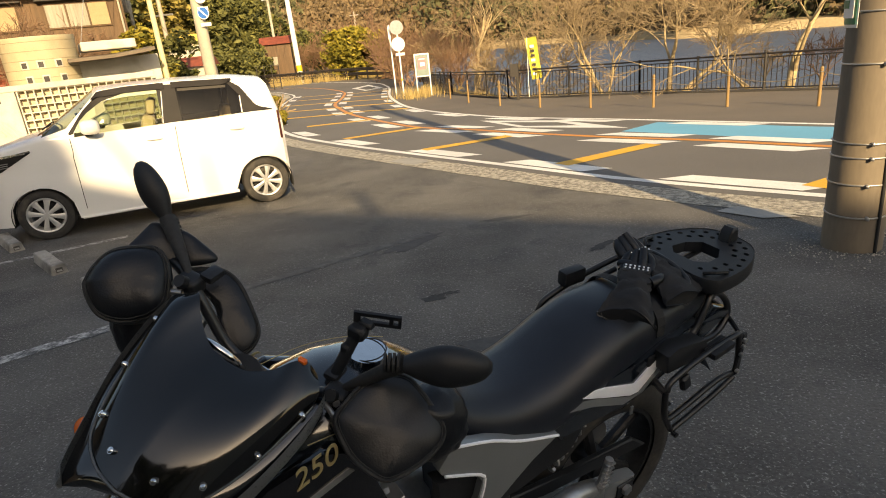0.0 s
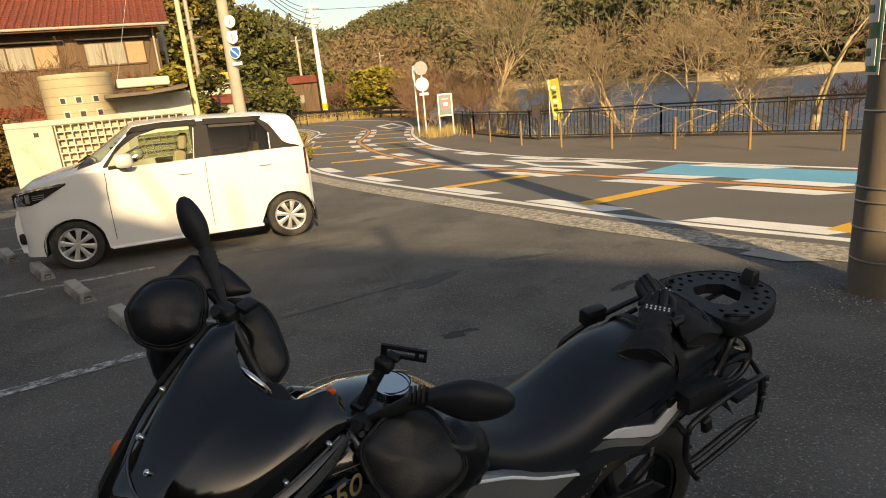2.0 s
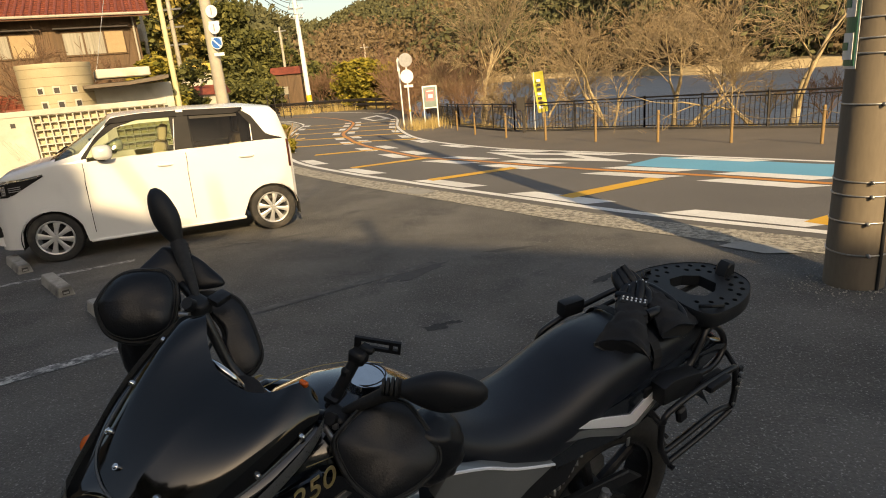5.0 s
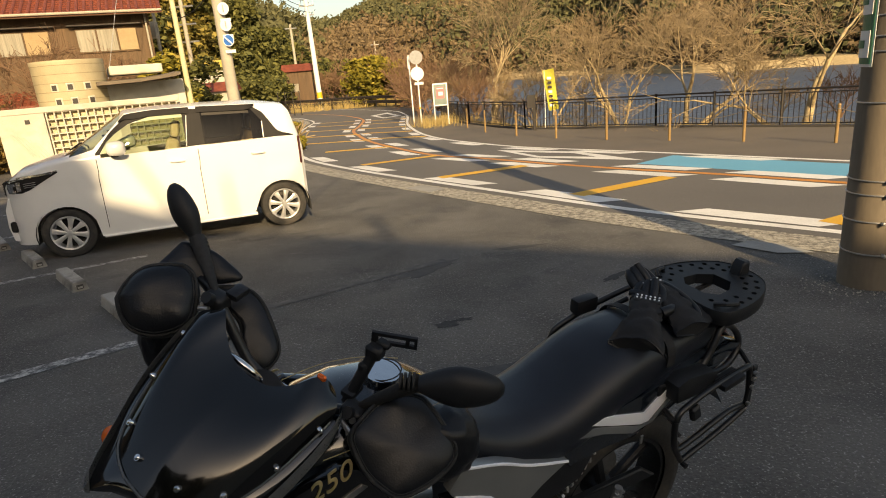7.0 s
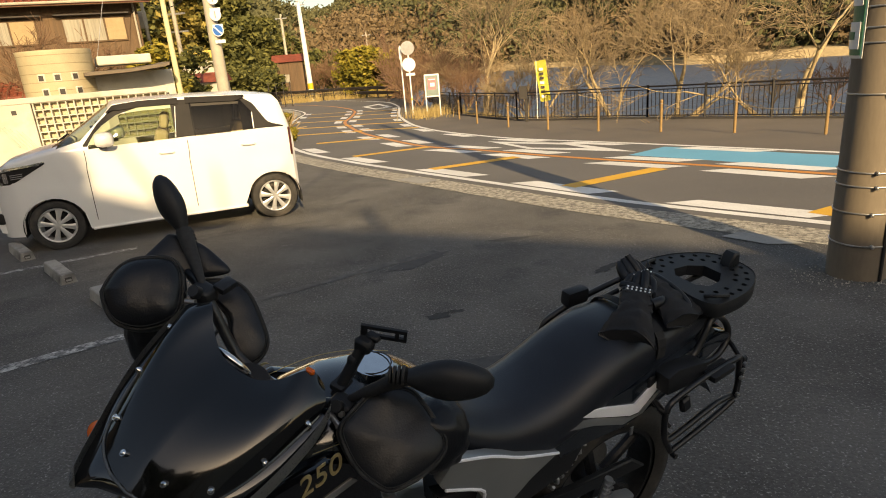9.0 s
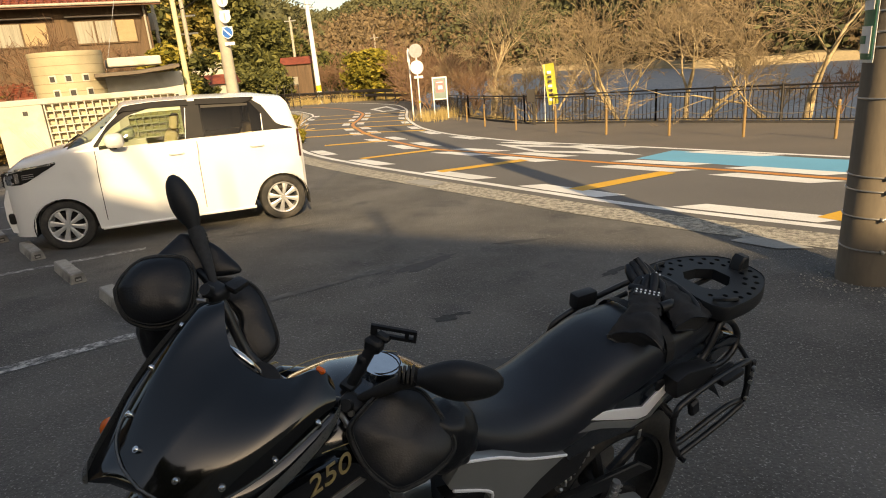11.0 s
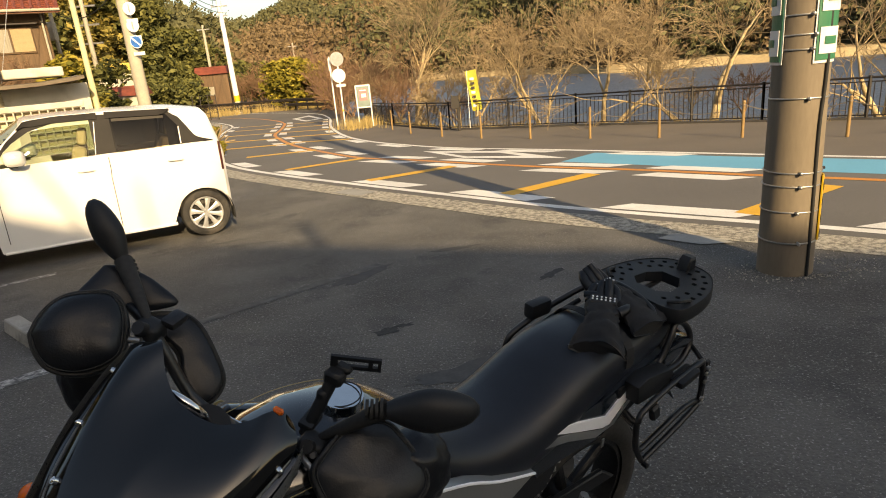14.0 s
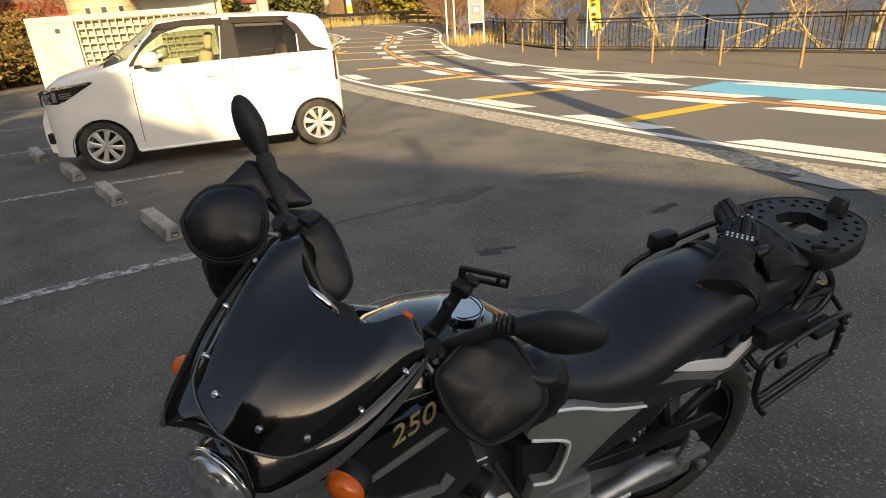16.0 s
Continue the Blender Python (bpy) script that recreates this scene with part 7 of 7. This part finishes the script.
# cowl: a wrapped shield, low in the middle of its top, horned at both sides
COWL_LOW = np.array(smoothed([(0, 1.287, 0, 1.112), (0.3, 1.277, 0.05, 1.112), (0.55, 1.243, 0.103, 1.112), (0.75, 1.165, 0.139, 1.131), (0.9, 1.08, 0.158, 1.156), (1, 1.02, 0.166, 1.174)], 6))
COWL_TOP = np.array(smoothed([(0, 1.047, 0, 1.183), (0.3, 1.042, 0.042, 1.187), (0.55, 1.022, 0.081, 1.204), (0.75, 1.002, 0.104, 1.222), (0.9, 0.986, 0.122, 1.224), (1, 0.982, 0.142, 1.204)], 6))


def trimmed(x, y, z):
    """The cowl sits a little off the middle and leans over."""
    return Vector((x, y + 0.014, z - 0.1 * y))


def at_edge(line, u):
    return [float(np.interp(abs(u), line[:, 0], line[:, i])) for i in (1, 2, 3)]


def cowl_point(u, v):
    """u -1..1 round the nose, v 0 (lower rim) .. 1 (upper rim)."""
    a, lo, hi = abs(u), at_edge(COWL_LOW, u), at_edge(COWL_TOP, u)
    swell = math.sin(math.pi * v) * (1 - 0.55 * a)
    x, y, z = (p + (q - p) * v for p, q in zip(lo, hi))
    return trimmed(x + 0.012 * swell, math.copysign(y + 0.012 * math.sin(math.pi * v) * a, u), z + 0.026 * swell)


def sheet(fn, nu, nv, thick):
    b = bmesh.new()
    front = [[b.verts.new(fn(-1 + 2 * i / nu, j / nv)) for j in range(nv + 1)] for i in range(nu + 1)]
    for i in range(nu):
        for j in range(nv):
            b.faces.new((front[i][j], front[i + 1][j], front[i + 1][j + 1], front[i][j + 1]))
    bmesh.ops.recalc_face_normals(b, faces=b.faces)
    bmesh.ops.solidify(b, geom=b.faces[:], thickness=thick)
    return b


cowl = part("windscreen_cowl", steered(sheet(cowl_point, 40, 16, 0.004)), M_SCREEN, bike, "glossy smoked black cowl with screws", True, 50)


LOWER_EDGE = np.array(smoothed([(0, 1.29, 0, 1.085), (0.2, 1.305, 0.06, 1.078), (0.33, 1.317, 0.1, 1.07), (0.5, 1.227, 0.143, 1.088), (0.7, 1.148, 0.166, 1.12), (0.88, 1.061, 0.177, 1.152), (1, 1.01, 0.172, 1.172)], 6))


def lower_cowl(u, v):
    p = cowl_point(u, 0.04)
    a = abs(u)
    t = [float(np.interp(a, LOWER_EDGE[:, 0], LOWER_EDGE[:, i])) for i in (1, 2, 3)]
    q = trimmed(t[0], math.copysign(t[1], u), t[2])
    swell = 0.008 * math.sin(math.pi * v)
    return p.lerp(q, v) + Vector((-0.006 + swell, math.copysign(swell * a, u), -0.002))


part("lower_cowl", steered(sheet(lower_cowl, 40, 6, 0.004)), M_GLOSSBLACK, cowl, "gloss black lower cowl", True, 50)
rim_pts = [lower_cowl(-1 + 2 * i / 40, 1.0) for i in range(41)]
for lo_i, hi_i in ((0, 15), (26, 41)):
    rr = []
    for p in rim_pts[lo_i:hi_i]:
        o = Vector((0, math.copysign(1, p.y), 0))
        rr.append([p + o * 0.002 + Vector((-0.004, 0, 0.022)), p + o * 0.008 + Vector((0.004, 0, 0.004)), p + o * 0.007 + Vector((0.003, 0, -0.008)), p + Vector((0, 0, -0.006))])
    part("cowl_edge", steered(loft(rr)), M_EDGE, cowl, "grey bevelled edge of the cowl", True, 60)
# thin tube that draws the rim light along the screen's lower edge
part("screen_rim", steered(tube([cowl_point(-1 + i / 20, 0.0) + Vector((0.003, 0, 0)) for i in range(41)], 0.0022, 6)), M_EDGE, cowl, "thin grey line standing in for the glint along the screen's rim", True, 60)
for u, v in ((-0.94, 0.14), (-0.78, 0.10), (-0.56, 0.12), (-0.26, 0.13), (0.26, 0.13), (0.56, 0.12), (0.78, 0.10), (0.94, 0.14)):
    u = max(-0.96, min(0.96, u))
    p, e1, e2 = cowl_point(u, v), cowl_point(min(1, u + 0.02), v) - cowl_point(u - 0.02, v), cowl_point(u, v + 0.03) - cowl_point(u, v - 0.03)
    nrm = e1.cross(e2).normalized()
    if nrm.x < 0 and abs(u) < 0.9 or nrm.y * u < 0:
        nrm = -nrm
    sc = rod(p, p + nrm * 0.006, 0.0065, 0.0055, 12)
    join(sc, rod(p + nrm * 0.006, p + nrm * 0.0085, 0.0048, 0.002, 10))
    part("cowl_screw", steered(sc), M_CHROME, cowl, "bright button screw", True, 40)
# gauge and top clamp behind the cowl
gauge = rod((0.985, 0, 1.04), (1.015, 0, 1.10), 0.05, 0.05, 30)
gg = part("gauge", steered(gauge), M_PLASTIC, bike, "round gauge with a chrome ring", True, 40)
part("gauge_ring", steered(tube([(1.0 + 0.02 * math.sin(a), -0.05 + 0.05 * math.cos(a), 1.115 + 0.05 * math.sin(a)) for a in np.linspace(0, 2 * math.pi, 24)[:-1]], 0.008, 8, closed=True)), M_CHROME, gg, "", True, 60)
part("top_clamp", steered(box(0.08, 0.24, 0.03, (0.96, 0, 1.03), 0.012, 2)), M_CHROME, bike, "bright top fork clamp", True, 40)
for s in (1, -1):
    lift = 0.0 if s > 0 else 0.085
    part("handlebar", steered(tube([(0.95, 0.0, 1.06), (0.952, s * 0.08, 1.065 + 0.25 * lift), (0.94, s * 0.175, 1.105 + lift), (0.90, s * 0.27, 1.09 + lift), (0.86, s * 0.38, 1.06 + lift)], 0.011, 10, steps=4)), M_TUBE, bike, "", True, 60)
    clamp = steered(box(0.04, 0.05, 0.036, (0.94, s * 0.178, 1.105 + lift), 0.012, 3))
    join(clamp, steered(rod((0.955, s * 0.178, 1.115 + lift), (0.968, s * 0.178, 1.13 + lift), 0.013, 0.012, 14)))
    ctl = part("control_box", clamp, M_PLASTIC, bike, "", True, 40)
    part("clamp_bolt", steered(rod((0.962, s * 0.192, 1.112 + lift), (0.968, s * 0.192, 1.116 + lift), 0.006, None, 10)), M_STEEL, ctl)
    part("reservoir", steered(box(0.042, 0.03, 0.016, (0.91, s * 0.15, 1.122 + lift), 0.006, 2)), M_DARKMETAL if s < 0 else M_PLASTIC, ctl, "", True, 40)
    part("lever", steered(tube([(0.97, s * 0.17, 1.105 + lift), (0.985, s * 0.24, 1.09 + lift), (0.95, s * 0.36, 1.06 + lift)], 0.006, 8, steps=4)), M_ALLOY, bike, "", True, 60)
    part("brake_cable", steered(tube([(0.90, s * 0.17, 1.08), (0.97, s * 0.13, 1.10), (1.02, s * 0.08, 1.02), (1.02, s * 0.05, 0.85)], 0.0035, 6, steps=6)), M_RUBBER, bike, "", True, 60)
    # indicator
    ind = bmesh.new()
    bmesh.ops.create_icosphere(ind, subdivisions=3, radius=1)
    for v in ind.verts:
        v.co = Vector((1.187 + 0.032 * v.co.x, s * 0.187 + (0.032 if s < 0 else 0) + 0.038 * v.co.y, 1.024 + 0.032 * v.co.z))
    i1 = part("indicator", steered(ind), M_PLASTIC, bike, "black indicator with amber lens", True, 60)
    al = bmesh.new()
    bmesh.ops.create_icosphere(al, subdivisions=3, radius=1)
    for v in al.verts:
        v.co = Vector((1.205 + 0.024 * v.co.x, s * 0.19 + (0.032 if s < 0 else 0) + 0.035 * v.co.y, 1.03 + 0.027 * v.co.z))
    part("indicator_lens", steered(al), M_AMBER, i1, "amber lens", True, 60)
    part("indicator_stalk", steered(rod((1.165, s * 0.07, 0.985), (1.18, s * 0.16, 1.018), 0.009, 0.011, 10)), M_RUBBER, i1)


def blob(c, size, fn=None, sub=4, power=1.0):
    b = bmesh.new()
    bmesh.ops.create_icosphere(b, subdivisions=sub, radius=1)
    for v in b.verts:
        p = v.co.copy()
        q = Vector([math.copysign(abs(t) ** power, t) for t in p])
        q = fn(q) if fn else q
        v.co = Vector(c) + Vector((q.x * size[0], q.y * size[1], q.z * size[2]))
    return b


# vinyl hand covers: a flat-faced pouch round each grip with a piped edge and a sleeve behind
def pouch(name, outline, origin, face, along_, depth, dome, seed, mat, parent, label, piped=True):
    """A soft bag: an outline in the plane of its face, domed in front and drawn in behind."""
    n = Vector(face).normalized()
    e1 = Vector(along_)
    e1 = (e1 - n * e1.dot(n)).normalized()
    m = Matrix.Translation(origin) @ Matrix((e1, n.cross(e1), n)).transposed().to_4x4()
    ring = [Vector((*p, 0)) for p in smoothed(outline + outline[:1], 5)[:-1]]
    mid = sum(ring, Vector()) / len(ring)

    def soft(p, h):
        w = Vector((p.x * 16, p.y * 16, seed + h * 8))
        crease = 0.005 * max(0.0, noise.noise(Vector((p.x * 60, p.y * 14, seed * 3)))) * max(0.0, min(1.0, (mid.y - p.y) * 18)) if h > 0.2 * dome else 0.0
        return Vector((p.x, p.y, h + 0.006 * noise.noise(w) + 0.0012 * noise.noise(w * 3.1) + crease * 0.5))
    rings = []
    for k, h in ((0.80, -depth), (0.93, -0.75 * depth), (1.03, -0.45 * depth), (1.035, -0.2 * depth), (1.01, -0.05 * depth), (0.985, 0.05 * dome), (0.94, 0.3 * dome), (0.85, 0.55 * dome), (0.7, 0.8 * dome), (0.5, 0.94 * dome), (0.28, dome), (0.08, dome)):
        rings.append([m @ soft(mid + (p - mid) * k, h) for p in ring])
    ob = part(name, loft(rings), mat, parent, label, True, 70)
    if piped:
        for k, r in ((1.0, 0.0042), (0.945, 0.0013)):
            h = 0.0 if k == 1.0 else 0.32 * dome
            part("cover_piping", tube([m @ soft(mid + (p - mid) * k, h) for p in ring], r, 6, closed=True), M_RUBBER, ob, "", True, 60)
    return ob


cl = pouch("hand_cover", [(-0.11, -0.025), (-0.095, -0.044), (-0.039, -0.06), (0.008, -0.056), (0.04, -0.043), (0.06, 0.005), (0.067, 0.056), (0.056, 0.09), (0.02, 0.103), (-0.033, 0.111), (-0.069, 0.108), (-0.1, 0.08), (-0.114, 0.045)], (0.828, 0.234, 1.021), (0.13, 0.723, 0.678), (-0.387, 0.667, -0.637), 0.075, 0.014, 3.0, M_VINYL, bike, "black padded vinyl hand cover over the grip")
cr = pouch("hand_cover", [(-0.064, -0.02), (-0.05, -0.05), (-0.025, -0.076), (0.012, -0.084), (0.052, -0.074), (0.082, -0.051), (0.086, -0.015), (0.08, 0.021), (0.066, 0.05), (0.043, 0.065), (0.006, 0.061), (-0.03, 0.047), (-0.053, 0.018)], (1.157, -0.204, 1.268), (0.2, 0.718, 0.666), (-0.881, 0.43, -0.198), 0.06, 0.03, 9.0, M_VINYL, bike, "black padded vinyl hand cover over the grip")
# backs and sleeves of the covers
b = blob((0.715, 0.19, 0.99), (0.07, 0.062, 0.075), lambda q: q * (1 + 0.1 * noise.noise(q * 3 + Vector((1, 4, 1)))), 4, 0.8)
part("cover_sleeve", b, M_VINYL, cl, "sagging back of the cover", True, 60)
pouch("cover_sleeve", [(-0.055, 0.095), (-0.02, 0.085), (0.02, 0.065), (0.04, 0.03), (0.045, -0.03), (0.04, -0.085), (0.01, -0.112), (-0.028, -0.108), (-0.034, -0.06), (-0.018, -0.01), (-0.03, 0.04)], (0.988, -0.18, 1.166), (0.12, 0.75, 0.64), (-1, -0.1, 0), 0.07, 0.012, 14.0, M_VINYL, cr, "hanging back of the cover")
b = blob((1.15, -0.262, 1.115), (0.052, 0.05, 0.075), lambda q: q * (1 + 0.1 * noise.noise(q * 3 + Vector((-1, 4, 1)))), 4, 0.8)
part("cover_sleeve", b, M_VINYL, cr, "sagging back of the cover", True, 60)
pouch("cover_flap", [(-0.075, -0.03), (-0.035, 0.02), (-0.018, 0.032), (0.03, 0.02), (0.075, -0.012), (0.1, -0.05), (0.0, -0.06)], (1.062, -0.29, 1.292), (0.15, 0.72, 0.67), (-0.93, 0.35, -0.1), 0.02, 0.008, 21.0, M_VINYL, cr, "upturned corner of the cover", False)
part("cover_cord", tube([(1.128, -0.175, 1.235), (1.10, -0.17, 1.232), (1.075, -0.165, 1.225)], 0.003, 6, steps=3), M_RUBBER, cr)

# mirrors
def bar_mirror(foot, neck, tip, wide_axis, w, t):
    foot, neck, tip = Vector(foot), Vector(neck), Vector(tip)
    stem = tube([foot, foot.lerp(neck, 0.4), neck], [0.007, 0.012, 0.017], 12)
    d = (tip - neck)
    L = d.length
    d.normalize()
    for k in range(4):
        join(stem, tube([neck - d * (0.006 + 0.008 * k), neck - d * (0.011 + 0.008 * k)], 0.0185 - 0.001 * k, 12))
    a = Vector(wide_axis)
    a = (a - d * a.dot(d)).normalized()
    c = d.cross(a)
    rings = []
    for u in np.linspace(0, 1, 15):
        ww = w * (0.3 + 0.7 * math.sin(min(1, u * 1.9) * math.pi / 2)) * math.sqrt(max(0.0, 1 - max(0, (u - 0.35) / 0.66) ** 2.2)) + 0.002
        tt = t * (0.5 + 0.5 * math.sin(min(1, u * 1.7) * math.pi / 2)) * math.sqrt(max(0.0, 1 - max(0, (u - 0.4) / 0.61) ** 2)) + 0.002
        ring = []
        for k in range(20):
            an = 2 * math.pi * k / 20
            ring.append(neck + d * (L * u) + a * (ww * math.cos(an)) + c * (tt * math.sin(an) * (1.0 if math.sin(an) > 0 else 0.5)))
        rings.append(ring)
    m = part("mirror", steered(loft(rings)), M_PLASTIC, bike, "black teardrop rear-view mirror", True, 50)
    part("mirror_stem", steered(stem), M_RUBBER, m, "", True, 50)
    part("mirror_glass", steered(loft([[p + c * (-t * 0.3) for p in [neck + d * (L * (0.5 + 0.36 * math.cos(q))) + a * (w * 0.75 * math.sin(q)) for q in np.linspace(0, 2 * math.pi, 24)[:-1]]], [p + c * (-t * 0.52) for p in [neck + d * (L * (0.5 + 0.34 * math.cos(q))) + a * (w * 0.72 * math.sin(q)) for q in np.linspace(0, 2 * math.pi, 24)[:-1]]]])), M_CHROME, m)
    return m


bar_mirror((0.93, 0.178, 1.11), (0.912, 0.286, 1.238), (0.845, 0.424, 1.258), (0, -0.4, 0.9), 0.04, 0.034)
bar_mirror((0.935, -0.185, 1.20), (0.871, -0.304, 1.249), (0.85, -0.394, 1.336), (0.5, -0.8, -0.5), 0.028, 0.024)

# phone holder
ph = tube([(0.925, 0.15, 1.10), (0.905, 0.155, 1.14), (0.875, 0.165, 1.205)], 0.012, 10)
box(0.03, 0.036, 0.03, (0.872, 0.167, 1.212), 0.006, 1, ph)
box(0.02, 0.02, 0.05, (0.892, 0.158, 1.165), 0.005, 1, ph)
box(0.02, 0.03, 0.014, (0.858, 0.176, 1.226), 0.004, 1, ph)
holder = part("phone_holder", steered(ph), M_PLASTIC, bike, "empty black phone holder", True, 40)
plate = bmesh.new()
outer = [(-0.045, -0.014), (0.045, -0.014), (0.045, 0.014), (-0.045, 0.014)]
loop_e = []
for lp in (outer, [(-0.032, -0.006), (0.022, -0.006), (0.022, 0.006), (-0.032, 0.006)], [(0.03, -0.006), (0.039, -0.006), (0.039, 0.006), (0.03, 0.006)]):
    vs = [plate.verts.new((0, a, b)) for a, b in lp]
    loop_e += [plate.edges.new((vs[i], vs[(i + 1) % 4])) for i in range(4)]
bmesh.ops.triangle_fill(plate, use_beauty=True, edges=loop_e)
ex = bmesh.ops.extrude_face_region(plate, geom=plate.faces[:])
bmesh.ops.translate(plate, vec=(0.006, 0, 0), verts=[g for g in ex["geom"] if isinstance(g, bmesh.types.BMVert)])
bmesh.ops.transform(plate, matrix=Matrix.Translation((0.847, 0.192, 1.24)) @ Matrix.Rotation(radians(22), 4, "Z") @ Matrix.Rotation(radians(4), 4, "X"), verts=plate.verts)
part("holder_plate", steered(plate), M_PLASTIC, holder)
part("orange_tag", box(0.010, 0.018, 0.012, (0, 0, 0), 0.003, 1, m=STEER @ Matrix.Translation(cowl_point(0.86, 0.99))), M_AMBER, bike, "small orange tag at the cowl's edge")

# gloves on the seat
def glove(m, flip):
    g = thing("glove", "black leather and cloth riding glove with studded knuckles on the seat", "glove", BIKE @ m, "pair of gloves on the seat")
    palm = blob((-0.01, 0, 0.026), (0.062, 0.048, 0.024), lambda q: q * (1 + 0.25 * noise.noise(q * 2.6 + Vector((flip * 3, 0, 0)))), 4, 0.75)
    body = part("palm", palm, M_FABRIC, g, "", True, 60)
    rings = []
    for t in np.linspace(0, 1, 12):
        w, h, ring = 0.04 + 0.035 * t, 0.024 - 0.008 * t, []
        for k in range(28):
            a = 2 * math.pi * k / 28
            fold = 0.010 * t * math.sin(3 * a + 4 * flip) + 0.012 * noise.noise(Vector((5 * t, 2 * math.cos(a), 2 * math.sin(a) + flip)))
            ring.append((0.03 + 0.115 * t + 0.012 * t * math.sin(2 * a + flip), w * math.cos(a), 0.026 + fold + h * math.copysign(abs(math.sin(a)) ** 0.7, math.sin(a)) - 0.02 * t * t))
        rings.append(ring)
    cuff = part("cuff", loft(rings), M_FABRIC, body, "", True, 50)
    part("cuff_hem", tube([Vector(p) * 1.002 for p in rings[-1]], 0.0022, 5, closed=True), M_VINYL, cuff, "", True, 60)
    for k in range(4):
        y = -0.036 + 0.024 * k
        c = 0.02 * ((k * 7) % 3) / 2
        part("finger", tube([(-0.045, y, 0.03), (-0.068, y * 1.0, 0.04 + 0.5 * c), (-0.088, y * 0.85, 0.05 + 0.6 * c), (-0.104, y * 0.6, 0.056 + c)], [0.0155, 0.0145, 0.0135, 0.0095], 10, steps=3), M_VINYL, body, "", True, 60)
    part("thumb", tube([(0.0, flip * 0.042, 0.03), (-0.02, flip * 0.062, 0.034), (-0.045, flip * 0.07, 0.03)], [0.017, 0.015, 0.010], 10, steps=3), M_VINYL, body, "", True, 60)
    part("knuckle_guard", box(0.036, 0.075, 0.008, (-0.032, 0, 0.049), 0.003, 1), M_PLASTIC, body)
    for i in range(2):
        for k in range(6):
            part("stud", blob((-0.038 + 0.013 * i, -0.03 + 0.012 * k, 0.0545), (0.0034, 0.0034, 0.003), None, 1), M_SILVER, body, "")
    return g


glove(Matrix.Translation((-0.05, 0.02, 0.952)) @ Matrix.Rotation(radians(36), 4, "Z") @ Matrix.Rotation(radians(4), 4, "Y"), 1)
glove(Matrix.Translation((-0.14, -0.02, 0.962)) @ Matrix.Rotation(radians(92), 4, "Z") @ Matrix.Rotation(radians(6), 4, "Y"), -1)
